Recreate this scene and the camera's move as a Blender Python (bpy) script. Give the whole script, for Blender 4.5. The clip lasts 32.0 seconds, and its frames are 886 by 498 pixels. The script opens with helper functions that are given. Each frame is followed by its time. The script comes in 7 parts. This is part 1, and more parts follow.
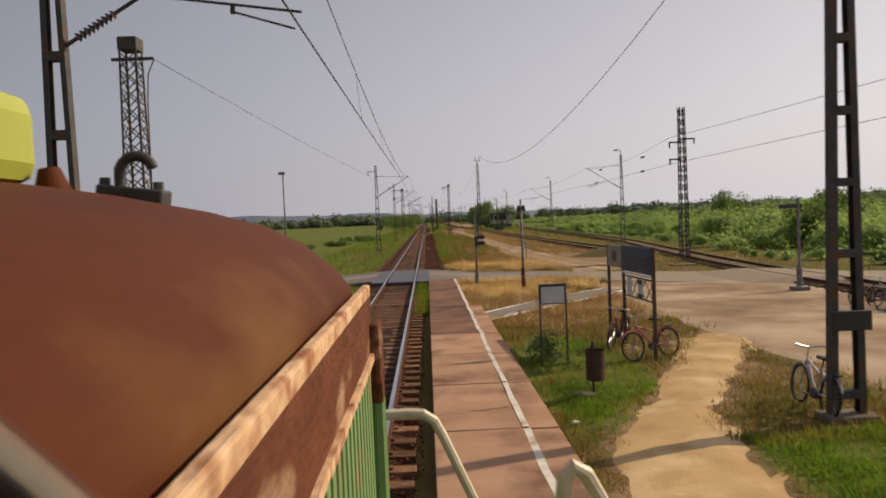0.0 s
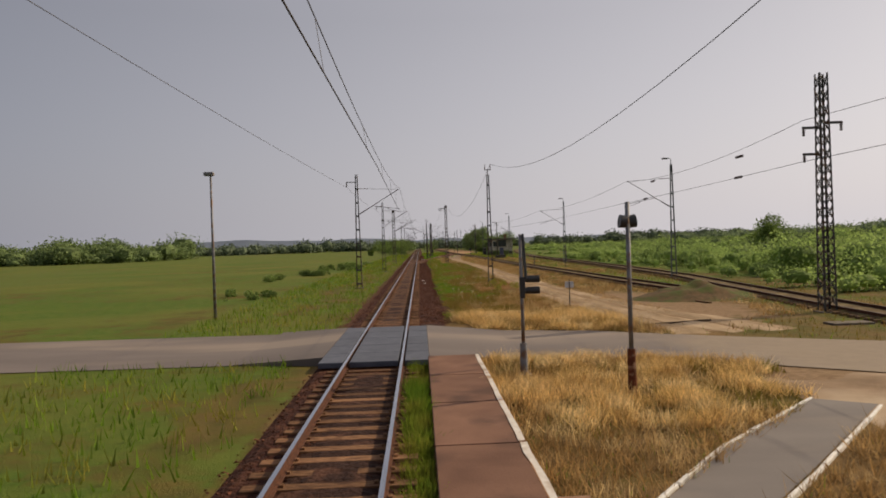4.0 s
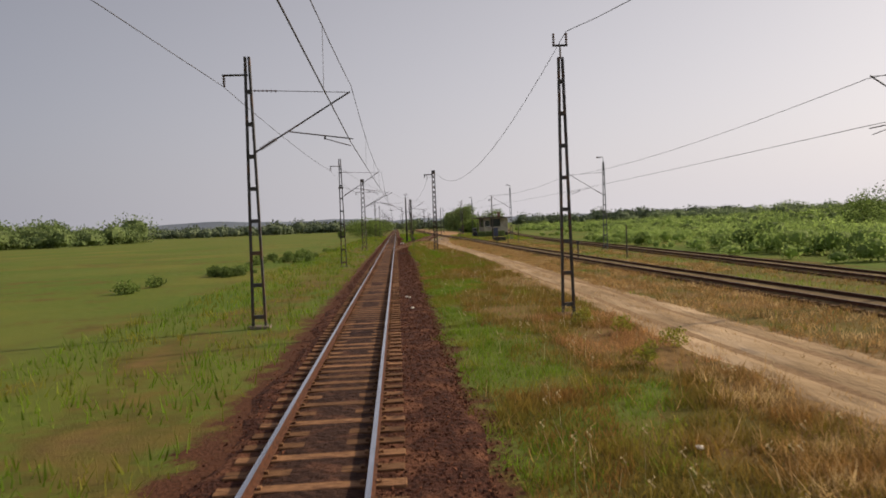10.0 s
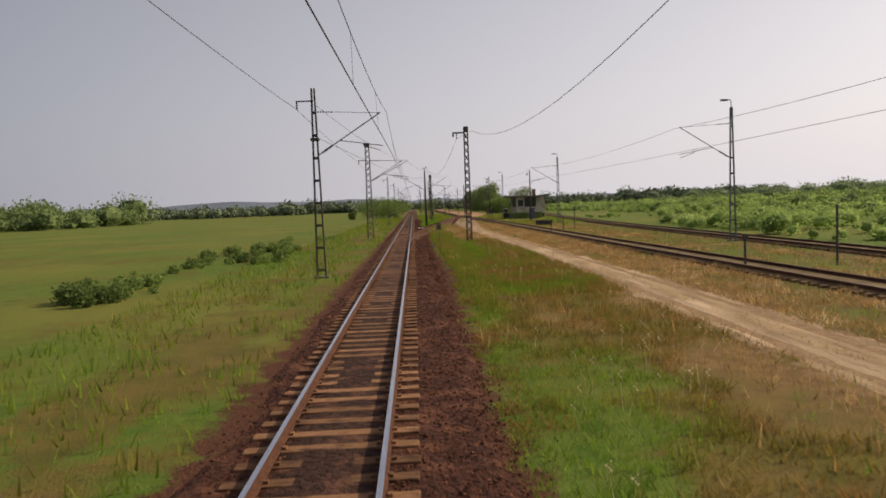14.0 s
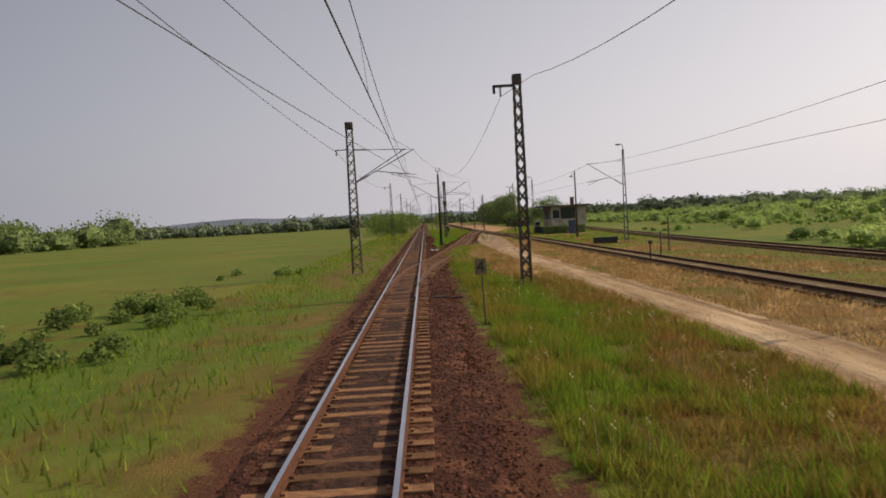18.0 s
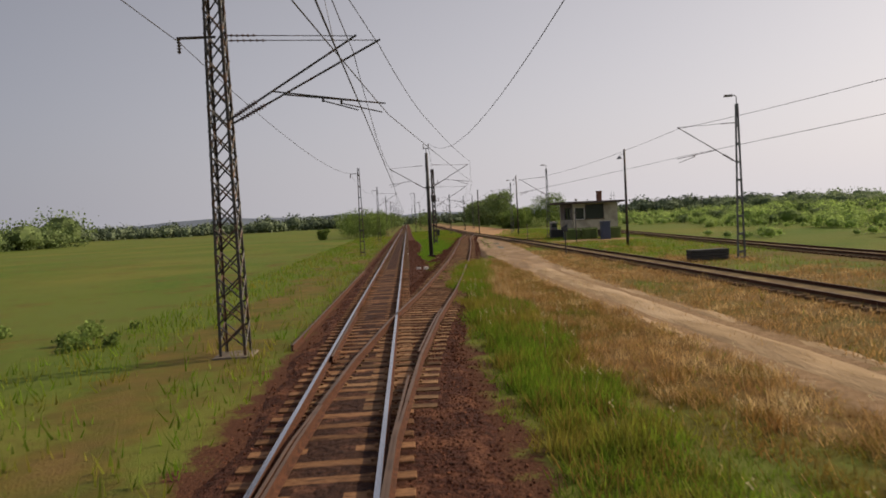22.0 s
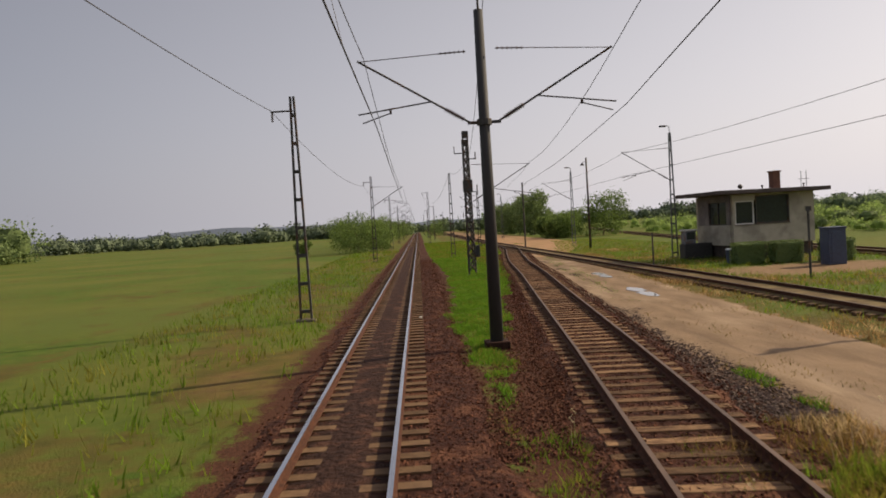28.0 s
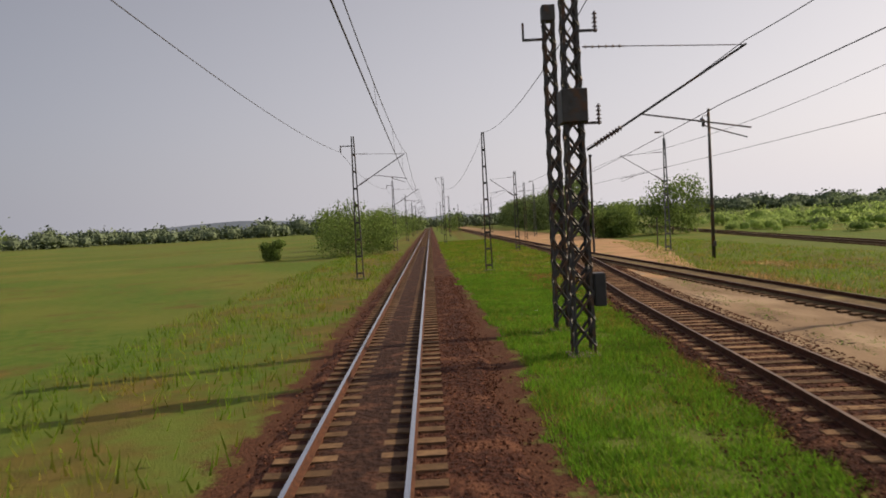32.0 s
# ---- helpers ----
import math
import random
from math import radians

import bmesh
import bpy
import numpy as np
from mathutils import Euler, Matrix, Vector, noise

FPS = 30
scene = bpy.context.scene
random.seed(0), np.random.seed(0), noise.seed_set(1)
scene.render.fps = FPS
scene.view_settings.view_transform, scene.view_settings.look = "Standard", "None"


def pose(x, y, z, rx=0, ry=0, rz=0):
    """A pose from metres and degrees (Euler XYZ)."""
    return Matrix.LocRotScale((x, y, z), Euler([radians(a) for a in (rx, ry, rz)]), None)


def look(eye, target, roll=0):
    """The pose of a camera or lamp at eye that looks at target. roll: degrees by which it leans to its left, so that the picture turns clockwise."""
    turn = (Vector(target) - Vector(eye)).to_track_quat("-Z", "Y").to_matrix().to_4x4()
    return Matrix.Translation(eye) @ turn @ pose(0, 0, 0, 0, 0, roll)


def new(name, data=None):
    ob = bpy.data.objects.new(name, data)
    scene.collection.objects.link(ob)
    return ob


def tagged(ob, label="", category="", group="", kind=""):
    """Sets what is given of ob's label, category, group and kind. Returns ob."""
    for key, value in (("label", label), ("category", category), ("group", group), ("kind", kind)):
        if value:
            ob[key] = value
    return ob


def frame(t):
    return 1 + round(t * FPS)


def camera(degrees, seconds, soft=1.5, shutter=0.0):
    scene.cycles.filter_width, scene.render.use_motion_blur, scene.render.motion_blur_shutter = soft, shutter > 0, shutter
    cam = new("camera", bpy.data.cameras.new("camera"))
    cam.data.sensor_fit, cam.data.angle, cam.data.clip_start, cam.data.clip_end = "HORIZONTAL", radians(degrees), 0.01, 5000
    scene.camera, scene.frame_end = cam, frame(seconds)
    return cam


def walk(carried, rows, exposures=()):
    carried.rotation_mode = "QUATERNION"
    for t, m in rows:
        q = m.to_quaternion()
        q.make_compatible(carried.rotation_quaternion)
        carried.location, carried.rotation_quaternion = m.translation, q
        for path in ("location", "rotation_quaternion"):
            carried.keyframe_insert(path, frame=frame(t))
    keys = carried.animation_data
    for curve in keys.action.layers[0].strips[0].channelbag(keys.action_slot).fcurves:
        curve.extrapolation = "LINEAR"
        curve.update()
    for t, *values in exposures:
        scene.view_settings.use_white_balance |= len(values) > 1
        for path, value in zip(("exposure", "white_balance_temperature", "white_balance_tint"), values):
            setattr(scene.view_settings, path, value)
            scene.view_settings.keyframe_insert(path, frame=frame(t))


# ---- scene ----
cam = camera(63.67, 32.0, soft=1.75, shutter=0.2)
PATH = [
    (0, (1.477, 10.399, 3.262), (1.520, 12.397, 3.178), -2.39),
    (0.5, (1.415, 12.289, 3.263), (1.371, 14.287, 3.174), -0.16),
    (1, (1.425, 14.242, 3.255), (1.428, 16.241, 3.205), 0.02),
    (1.5, (1.344, 16.213, 3.292), (1.371, 18.212, 3.236), -0.00),
    (2, (1.330, 18.257, 3.260), (1.342, 20.256, 3.224), -0.18),
    (2.5, (1.338, 20.403, 3.236), (1.396, 22.403, 3.236), -1.50),
    (3, (1.394, 22.658, 3.182), (1.460, 24.657, 3.178), -2.29),
    (3.5, (1.313, 24.983, 3.216), (1.380, 26.982, 3.214), -1.84),
    (5.5, (1.362, 34.935, 3.167), (1.400, 36.934, 3.105), -2.55),
    (6, (1.368, 37.527, 3.132), (1.385, 39.526, 3.079), -3.13),
    (6.5, (1.291, 40.230, 3.198), (1.314, 42.229, 3.142), -3.40),
    (7, (1.284, 43.009, 3.252), (1.298, 45.009, 3.208), -2.68),
    (7.5, (1.281, 45.851, 3.205), (1.345, 47.848, 3.119), -1.14),
    (8, (1.257, 48.719, 3.202), (1.340, 50.715, 3.111), -1.76),
    (8.5, (1.244, 51.603, 3.192), (1.332, 53.598, 3.093), -2.56),
    (9, (1.264, 54.509, 3.197), (1.345, 56.505, 3.105), -2.96),
    (9.5, (1.233, 57.502, 3.198), (1.325, 59.498, 3.124), -2.91),
    (10, (1.200, 60.583, 3.216), (1.327, 62.577, 3.147), -2.21),
    (10.5, (1.245, 63.765, 3.180), (1.347, 65.761, 3.099), -2.50),
    (11, (1.263, 67.005, 3.203), (1.350, 69.001, 3.113), -1.19),
    (11.5, (1.244, 70.273, 3.175), (1.340, 72.263, 2.999), -2.85),
    (12, (1.218, 73.544, 3.157), (1.310, 75.532, 2.964), -2.61),
    (12.5, (1.270, 76.810, 3.230), (1.344, 78.801, 3.058), -3.51),
    (13, (1.206, 80.108, 3.250), (1.269, 82.102, 3.108), -3.72),
    (13.5, (1.257, 83.453, 3.230), (1.322, 85.449, 3.109), -1.91),
    (14, (1.252, 86.834, 3.242), (1.328, 88.828, 3.119), -2.26),
    (14.5, (1.245, 90.238, 3.242), (1.280, 92.235, 3.126), -3.06),
    (15, (1.208, 93.662, 3.243), (1.230, 95.659, 3.125), -3.35),
    (15.5, (1.246, 97.092, 3.247), (1.273, 99.090, 3.158), -3.54),
    (17.5, (1.275, 111.192, 3.292), (1.341, 113.190, 3.214), -3.37),
    (18, (1.264, 114.833, 3.282), (1.310, 116.831, 3.198), -3.22),
    (18.5, (1.268, 118.495, 3.299), (1.343, 120.491, 3.200), -1.75),
    (19, (1.242, 122.166, 3.295), (1.347, 124.159, 3.180), -1.60),
    (19.5, (1.208, 125.834, 3.276), (1.299, 127.830, 3.186), -1.94),
    (20, (1.215, 129.463, 3.268), (1.303, 131.459, 3.179), -1.38),
    (20.5, (1.274, 133.060, 3.244), (1.341, 135.058, 3.170), -1.48),
    (21, (1.289, 136.655, 3.219), (1.362, 138.652, 3.146), -1.65),
    (21.5, (1.241, 140.265, 3.154), (1.325, 142.261, 3.073), -3.24),
    (22, (1.257, 143.880, 3.236), (1.353, 145.876, 3.151), -2.96),
    (22.5, (1.270, 147.479, 3.220), (1.351, 149.476, 3.138), -2.90),
    (23, (1.195, 151.067, 3.244), (1.257, 153.065, 3.183), -3.53),
    (23.5, (1.270, 154.679, 3.239), (1.321, 156.678, 3.187), -3.59),
    (24, (1.267, 158.329, 3.229), (1.349, 160.326, 3.164), -3.11),
    (24.5, (1.267, 162.000, 3.234), (1.326, 163.998, 3.179), -3.66),
    (25, (1.260, 165.699, 3.251), (1.331, 167.697, 3.190), -2.88),
    (25.5, (1.245, 169.415, 3.271), (1.319, 171.413, 3.216), -3.39),
    (26, (1.234, 173.126, 3.285), (1.364, 175.121, 3.215), -3.08),
    (26.5, (1.228, 176.788, 3.321), (1.270, 178.787, 3.283), -4.42),
    (28.5, (1.287, 190.590, 3.265), (1.357, 192.588, 3.185), -3.30),
    (29, (1.222, 194.339, 3.302), (1.307, 196.335, 3.202), -5.25),
    (29.5, (1.277, 198.141, 3.254), (1.374, 200.136, 3.147), -6.62),
    (30, (1.275, 201.985, 3.261), (1.367, 203.982, 3.190), -4.72),
    (30.5, (1.196, 205.862, 3.288), (1.282, 207.857, 3.183), -5.14),
    (31, (1.276, 209.746, 3.261), (1.320, 211.743, 3.158), -3.26),
    (31.5, (1.273, 213.711, 3.262), (1.313, 215.711, 3.223), -2.95),
    (32, (1.187, 217.716, 3.307), (1.219, 219.715, 3.232), -3.06),
]
walk(cam, [(t, look(eye, target, roll)) for t, eye, target, roll in PATH],
     exposures=[(0, 0.08), (1.5, 0.0), (3.5, 0.0), (7, 0.06), (10, 0.2), (12, 0.35), (15, 0.22), (19, 0.22), (23, 0.12), (26, 0.15), (29, 0.22), (32, 0.27)])

# ---- light ----
SUN_EL, SUN_AZ = 34.0, 71.0      # azimuth from +y towards +x
world = bpy.data.worlds.new("sky")
scene.world = world
world.use_nodes = True
wn = world.node_tree.nodes
wn.clear()
sky = wn.new("ShaderNodeTexSky")
sky.sky_type = "NISHITA"
sky.sun_disc = False
sky.sun_elevation = radians(SUN_EL)
sky.sun_rotation = radians(SUN_AZ)
sky.air_density, sky.dust_density, sky.ozone_density = 1.0, 6.0, 2.0
wl = world.node_tree.links
az, el = radians(SUN_AZ), radians(SUN_EL)
dirn = wn.new("ShaderNodeTexCoord")
glow = wn.new("ShaderNodeVectorMath")          # nearness to the sun's side of the sky
glow.operation = "DOT_PRODUCT"
glow.inputs[1].default_value = (math.sin(az), math.cos(az), 0.0)
wl.new(dirn.outputs["Generated"], glow.inputs[0])
side = wn.new("ShaderNodeMapRange")
side.inputs[1].default_value, side.inputs[2].default_value = -0.3, 0.85
wl.new(glow.outputs["Value"], side.inputs[0])
veil = wn.new("ShaderNodeMix")
veil.data_type = "RGBA"
veil.inputs[6].default_value, veil.inputs[7].default_value = (2.25, 2.27, 2.62, 1), (5.5, 5.15, 5.3, 1)
wl.new(side.outputs[0], veil.inputs[0])
sep = wn.new("ShaderNodeSeparateXYZ")
wl.new(dirn.outputs["Generated"], sep.inputs[0])
low = wn.new("ShaderNodeMapRange")              # haze brightens towards the horizon
low.inputs[1].default_value, low.inputs[2].default_value = 0.0, 0.3
low.inputs[3].default_value, low.inputs[4].default_value = 1.4, 1.0
wl.new(sep.outputs[2], low.inputs[0])
lit = wn.new("ShaderNodeVectorMath")
lit.operation = "SCALE"
wl.new(veil.outputs[2], lit.inputs[0])
wl.new(low.outputs[0], lit.inputs["Scale"])
haze = wn.new("ShaderNodeMix")
haze.data_type = "RGBA"
haze.inputs[0].default_value = 0.8
wl.new(sky.outputs[0], haze.inputs[6])
wl.new(lit.outputs[0], haze.inputs[7])
wb = wn.new("ShaderNodeBackground")
wb.inputs[1].default_value = 0.11
wo = wn.new("ShaderNodeOutputWorld")
wl.new(haze.outputs[2], wb.inputs[0])
wl.new(wb.outputs[0], wo.inputs[0])

sun = new("sun", bpy.data.lights.new("sun", "SUN"))
sun.data.energy, sun.data.angle, sun.data.color = 3.9, radians(0.6), (1.0, 0.82, 0.58)
sun_at = Vector((math.sin(az) * math.cos(el), math.cos(az) * math.cos(el), math.sin(el))) * 100
sun.matrix_world = look(sun_at, (0, 0, 0))


# ---- materials ----
def mat(name, a, b=None, rough=0.8, metal=0.0, scale=6.0, fine=60.0, bump=0.3, island=0.0, rand=0.0, stretch=(1, 1, 1), third=None,
        third_scale=1.2, third_amount=0.5, leaf=0.0, depth=0.02):
    """Two colours mixed by noise at two scales, an optional third in patches, with bump, and variation by piece."""
    m = bpy.data.materials.new(name)
    m.use_nodes = True
    n, l = m.node_tree.nodes, m.node_tree.links
    n.clear()
    out = n.new("ShaderNodeOutputMaterial")
    p = n.new("ShaderNodeBsdfPrincipled")
    p.inputs["Roughness"].default_value, p.inputs["Metallic"].default_value = rough, metal
    if rough >= 0.78 or leaf:
        p.inputs["Specular IOR Level"].default_value = 0.12
    b = b or tuple(0.7 * v for v in a)
    co = n.new("ShaderNodeTexCoord")
    mp = n.new("ShaderNodeMapping")
    mp.inputs["Scale"].default_value = stretch
    geo = n.new("ShaderNodeNewGeometry")
    l.new(geo.outputs["Position"], mp.inputs["Vector"])
    n1, n2 = n.new("ShaderNodeTexNoise"), n.new("ShaderNodeTexNoise")
    for k, s, d in ((n1, scale, 5.0), (n2, fine, 3.0)):
        k.inputs["Scale"].default_value, k.inputs["Detail"].default_value = s, d
        l.new(mp.outputs[0], k.inputs["Vector"])
    r1 = n.new("ShaderNodeMapRange")
    r1.inputs[1].default_value, r1.inputs[2].default_value = 0.32, 0.68
    l.new(n1.outputs[0], r1.inputs[0])
    add = n.new("ShaderNodeMath")
    add.operation = "MULTIPLY_ADD"
    l.new(n2.outputs[0], add.inputs[0])
    add.inputs[1].default_value, add.inputs[2].default_value = 0.7, -0.35
    s2 = n.new("ShaderNodeMath")
    s2.use_clamp = True
    l.new(r1.outputs[0], s2.inputs[0])
    l.new(add.outputs[0], s2.inputs[1])
    mx = n.new("ShaderNodeMix")
    mx.data_type = "RGBA"
    mx.inputs[6].default_value, mx.inputs[7].default_value = (*a, 1), (*b, 1)
    l.new(s2.outputs[0], mx.inputs[0])
    col = mx.outputs[2]
    if third:
        n3 = n.new("ShaderNodeTexNoise")
        n3.inputs["Scale"].default_value, n3.inputs["Detail"].default_value = third_scale, 6.0
        l.new(mp.outputs[0], n3.inputs["Vector"])
        r3 = n.new("ShaderNodeMapRange")
        r3.inputs[1].default_value, r3.inputs[2].default_value = 0.62 - 0.25 * third_amount, 0.72 - 0.15 * third_amount
        l.new(n3.outputs[0], r3.inputs[0])
        m3 = n.new("ShaderNodeMix")
        m3.data_type = "RGBA"
        m3.inputs[7].default_value = (*third, 1)
        l.new(r3.outputs[0], m3.inputs[0])
        l.new(col, m3.inputs[6])
        col = m3.outputs[2]
    if island or rand:
        if island:
            src = geo.outputs["Random Per Island"]
        else:
            src = n.new("ShaderNodeObjectInfo").outputs["Random"]
        rr = n.new("ShaderNodeMapRange")
        amount = island or rand
        rr.inputs[3].default_value, rr.inputs[4].default_value = 1 - amount, 1 + amount
        l.new(src, rr.inputs[0])
        hs = n.new("ShaderNodeHueSaturation")
        l.new(rr.outputs[0], hs.inputs["Value"])
        l.new(col, hs.inputs["Color"])
        col = hs.outputs[0]
    l.new(col, p.inputs["Base Color"])
    if bump:
        bp = n.new("ShaderNodeBump")
        bp.inputs["Strength"].default_value, bp.inputs["Distance"].default_value = bump, depth
        l.new(s2.outputs[0], bp.inputs["Height"])
        l.new(bp.outputs[0], p.inputs["Normal"])
    shader = p.outputs[0]
    if leaf:
        tr = n.new("ShaderNodeBsdfTranslucent")
        l.new(col, tr.inputs[0])
        ms = n.new("ShaderNodeMixShader")
        ms.inputs[0].default_value = leaf
        l.new(shader, ms.inputs[1])
        l.new(tr.outputs[0], ms.inputs[2])
        shader = ms.outputs[0]
    l.new(shader, out.inputs[0])
    return m


def ground_material():
    """Meadow soil and turf: the mesh attribute 'dryness' says how parched the growth is."""
    m = bpy.data.materials.new("meadow_ground")
    m.use_nodes = True
    n, l = m.node_tree.nodes, m.node_tree.links
    p = n["Principled BSDF"]
    p.inputs["Roughness"].default_value = 0.95
    p.inputs["Specular IOR Level"].default_value = 0.1
    geo = n.new("ShaderNodeNewGeometry")
    at = n.new("ShaderNodeAttribute")
    at.attribute_name = "dryness"

    def noise_at(scale, detail=6.0):
        k = n.new("ShaderNodeTexNoise")
        k.inputs["Scale"].default_value, k.inputs["Detail"].default_value = scale, detail
        l.new(geo.outputs["Position"], k.inputs["Vector"])
        return k.outputs[0]

    def mixed(fac, a, b):
        k = n.new("ShaderNodeMix")
        k.data_type = "RGBA"
        for i, v in ((6, a), (7, b)):
            if isinstance(v, tuple):
                k.inputs[i].default_value = (*v, 1)
            else:
                l.new(v, k.inputs[i])
        l.new(fac, k.inputs[0])
        return k.outputs[2]

    def ranged(v, lo, hi):
        k = n.new("ShaderNodeMapRange")
        k.inputs[1].default_value, k.inputs[2].default_value = lo, hi
        l.new(v, k.inputs[0])
        return k.outputs[0]

    def plus(a, b, scale):
        k = n.new("ShaderNodeMath")
        k.operation = "MULTIPLY_ADD"
        l.new(b, k.inputs[0])
        k.inputs[1].default_value = scale
        l.new(a, k.inputs[2])
        return k.outputs[0]

    def attr(name):
        k = n.new("ShaderNodeAttribute")
        k.attribute_name = name
        return k.outputs["Fac"]

    dry = plus(at.outputs["Fac"], noise_at(0.45), 1.1)
    dry = plus(dry, noise_at(3.0), 0.6)
    green = mixed(ranged(noise_at(2.2), 0.35, 0.65), (0.063, 0.112, 0.014), (0.104, 0.138, 0.022))
    green = mixed(ranged(noise_at(0.06, 8.0), 0.42, 0.62), green, (0.135, 0.14, 0.028))
    green = mixed(ranged(noise_at(0.021, 4.0), 0.5, 0.6), green, (0.105, 0.132, 0.026))
    straw = mixed(ranged(noise_at(3.0), 0.35, 0.65), (0.215, 0.132, 0.053), (0.13, 0.08, 0.032))
    olive = mixed(ranged(noise_at(1.1), 0.35, 0.65), (0.135, 0.103, 0.026), (0.085, 0.08, 0.0185))
    col = mixed(ranged(dry, 1.0, 1.25), green, olive)
    col = mixed(ranged(dry, 1.3, 1.65), col, straw)
    soil = mixed(ranged(noise_at(9.0), 0.4, 0.6), (0.11, 0.06, 0.034), (0.16, 0.095, 0.052))
    col = mixed(ranged(noise_at(1.3, 10.0), 0.69, 0.82), col, soil)
    edge = plus(noise_at(1.6, 8.0), noise_at(14.0, 4.0), 0.5)
    cess = mixed(ranged(noise_at(22.0), 0.35, 0.65), (0.048, 0.02, 0.0125), (0.11, 0.048, 0.027))
    col = mixed(ranged(plus(edge, attr("rust"), 1.0), 1.15, 1.35), col, cess)
    trodden = mixed(ranged(noise_at(6.0), 0.35, 0.65), (0.205, 0.13, 0.072), (0.285, 0.19, 0.11))
    col = mixed(ranged(plus(edge, attr("worn"), 1.0), 1.15, 1.4), col, trodden)
    l.new(col, p.inputs["Base Color"])
    bp = n.new("ShaderNodeBump")
    bp.inputs["Strength"].default_value, bp.inputs["Distance"].default_value = 0.8, 0.05
    l.new(noise_at(25.0), bp.inputs["Height"])
    l.new(bp.outputs[0], p.inputs["Normal"])
    return m


M_GROUND = ground_material()
M_BALLAST = mat("rusty_ballast", (0.08, 0.03, 0.019), (0.034, 0.0145, 0.0105), 0.95, scale=9, fine=45, bump=1.0, third=(0.14, 0.06, 0.034), third_scale=1.3, depth=0.05)
# Dark oily track fill; on a mast footing it stands in for shade.
M_OILY_SHADED = mat("oily_ballast_and_footing_shade", (0.055, 0.027, 0.019), (0.026, 0.013, 0.01), 0.9, scale=7, fine=40, bump=1.0, third=(0.10, 0.047, 0.03), third_scale=2.0, third_amount=0.4, depth=0.04)
M_STONE = mat("ballast_stone", (0.14, 0.056, 0.033), (0.055, 0.024, 0.0165), 0.95, scale=20, bump=0.3, island=0.55)
M_STONE_GREY = mat("grey_brown_gravel", (0.20, 0.145, 0.115), (0.10, 0.07, 0.055), 0.95, scale=20, bump=0.3, island=0.55)
M_BALLAST_GREY = mat("dull_ballast", (0.155, 0.105, 0.052), (0.08, 0.056, 0.031), 0.95, scale=6, fine=40, bump=1.0, third=(0.2, 0.15, 0.07), third_scale=0.8)
M_SLEEPER = mat("weathered_sleeper", (0.25, 0.135, 0.07), (0.115, 0.058, 0.031), 0.9, scale=5, fine=50, bump=0.5, rand=0.4, stretch=(1, 4, 1), third=(0.06, 0.03, 0.02), third_scale=2.2, third_amount=0.35)
M_SLEEPER_PALE = mat("bleached_sleeper", (0.27, 0.165, 0.088), (0.14, 0.08, 0.043), 0.9, scale=5, fine=50, bump=0.5, rand=0.5, stretch=(1, 4, 1), third=(0.08, 0.042, 0.026), third_scale=2.6, third_amount=0.55)
M_SLEEPER_FAR = mat("weathered_sleeper_row", (0.18, 0.11, 0.06), (0.10, 0.06, 0.035), 0.9, scale=5, fine=50, bump=0.4, island=0.3)
M_RAIL_SIDE = mat("rusty_rail", (0.13, 0.055, 0.032), (0.06, 0.03, 0.02), 0.8, 0.2, scale=10, bump=0.2)
M_RAIL_TOP = mat("polished_rail_head", (0.55, 0.56, 0.6), (0.42, 0.43, 0.47), 0.22, 1.0, scale=2, bump=0.02, stretch=(8, 0.4, 1))
M_RAIL_DULL = mat("dull_rail_head", (0.16, 0.10, 0.07), (0.09, 0.06, 0.045), 0.6, 0.5, scale=2, bump=0.05)
M_PLATFORM = mat("platform_paving", (0.42, 0.255, 0.165), (0.29, 0.165, 0.105), 0.9, scale=0.9, fine=30, bump=0.3, rand=0.1, third=(0.18, 0.10, 0.065), third_scale=0.8, third_amount=0.5)
M_LINE = mat("flaking_white_line", (0.66, 0.62, 0.57), (0.52, 0.46, 0.40), 0.8, scale=6, fine=60, bump=0.15, third=(0.36, 0.25, 0.17), third_scale=2.0, third_amount=0.3)
M_CRACK = mat("dirt_filled_crack", (0.05, 0.033, 0.024), (0.03, 0.02, 0.015), 0.95, bump=0.2)
M_CONCRETE = mat("old_concrete", (0.20, 0.165, 0.13), (0.12, 0.10, 0.08), 0.9, scale=4, fine=50, bump=0.3)
M_WHITE = mat("worn_white_paint", (0.78, 0.76, 0.72), (0.60, 0.56, 0.50), 0.7, scale=8, fine=60, bump=0.15)
M_ASPHALT = mat("worn_asphalt", (0.215, 0.19, 0.172), (0.16, 0.14, 0.13), 0.85, scale=0.6, fine=80, bump=0.3, third=(0.30, 0.255, 0.21), third_scale=0.3, third_amount=0.5, stretch=(0.25, 1.0, 1.0))
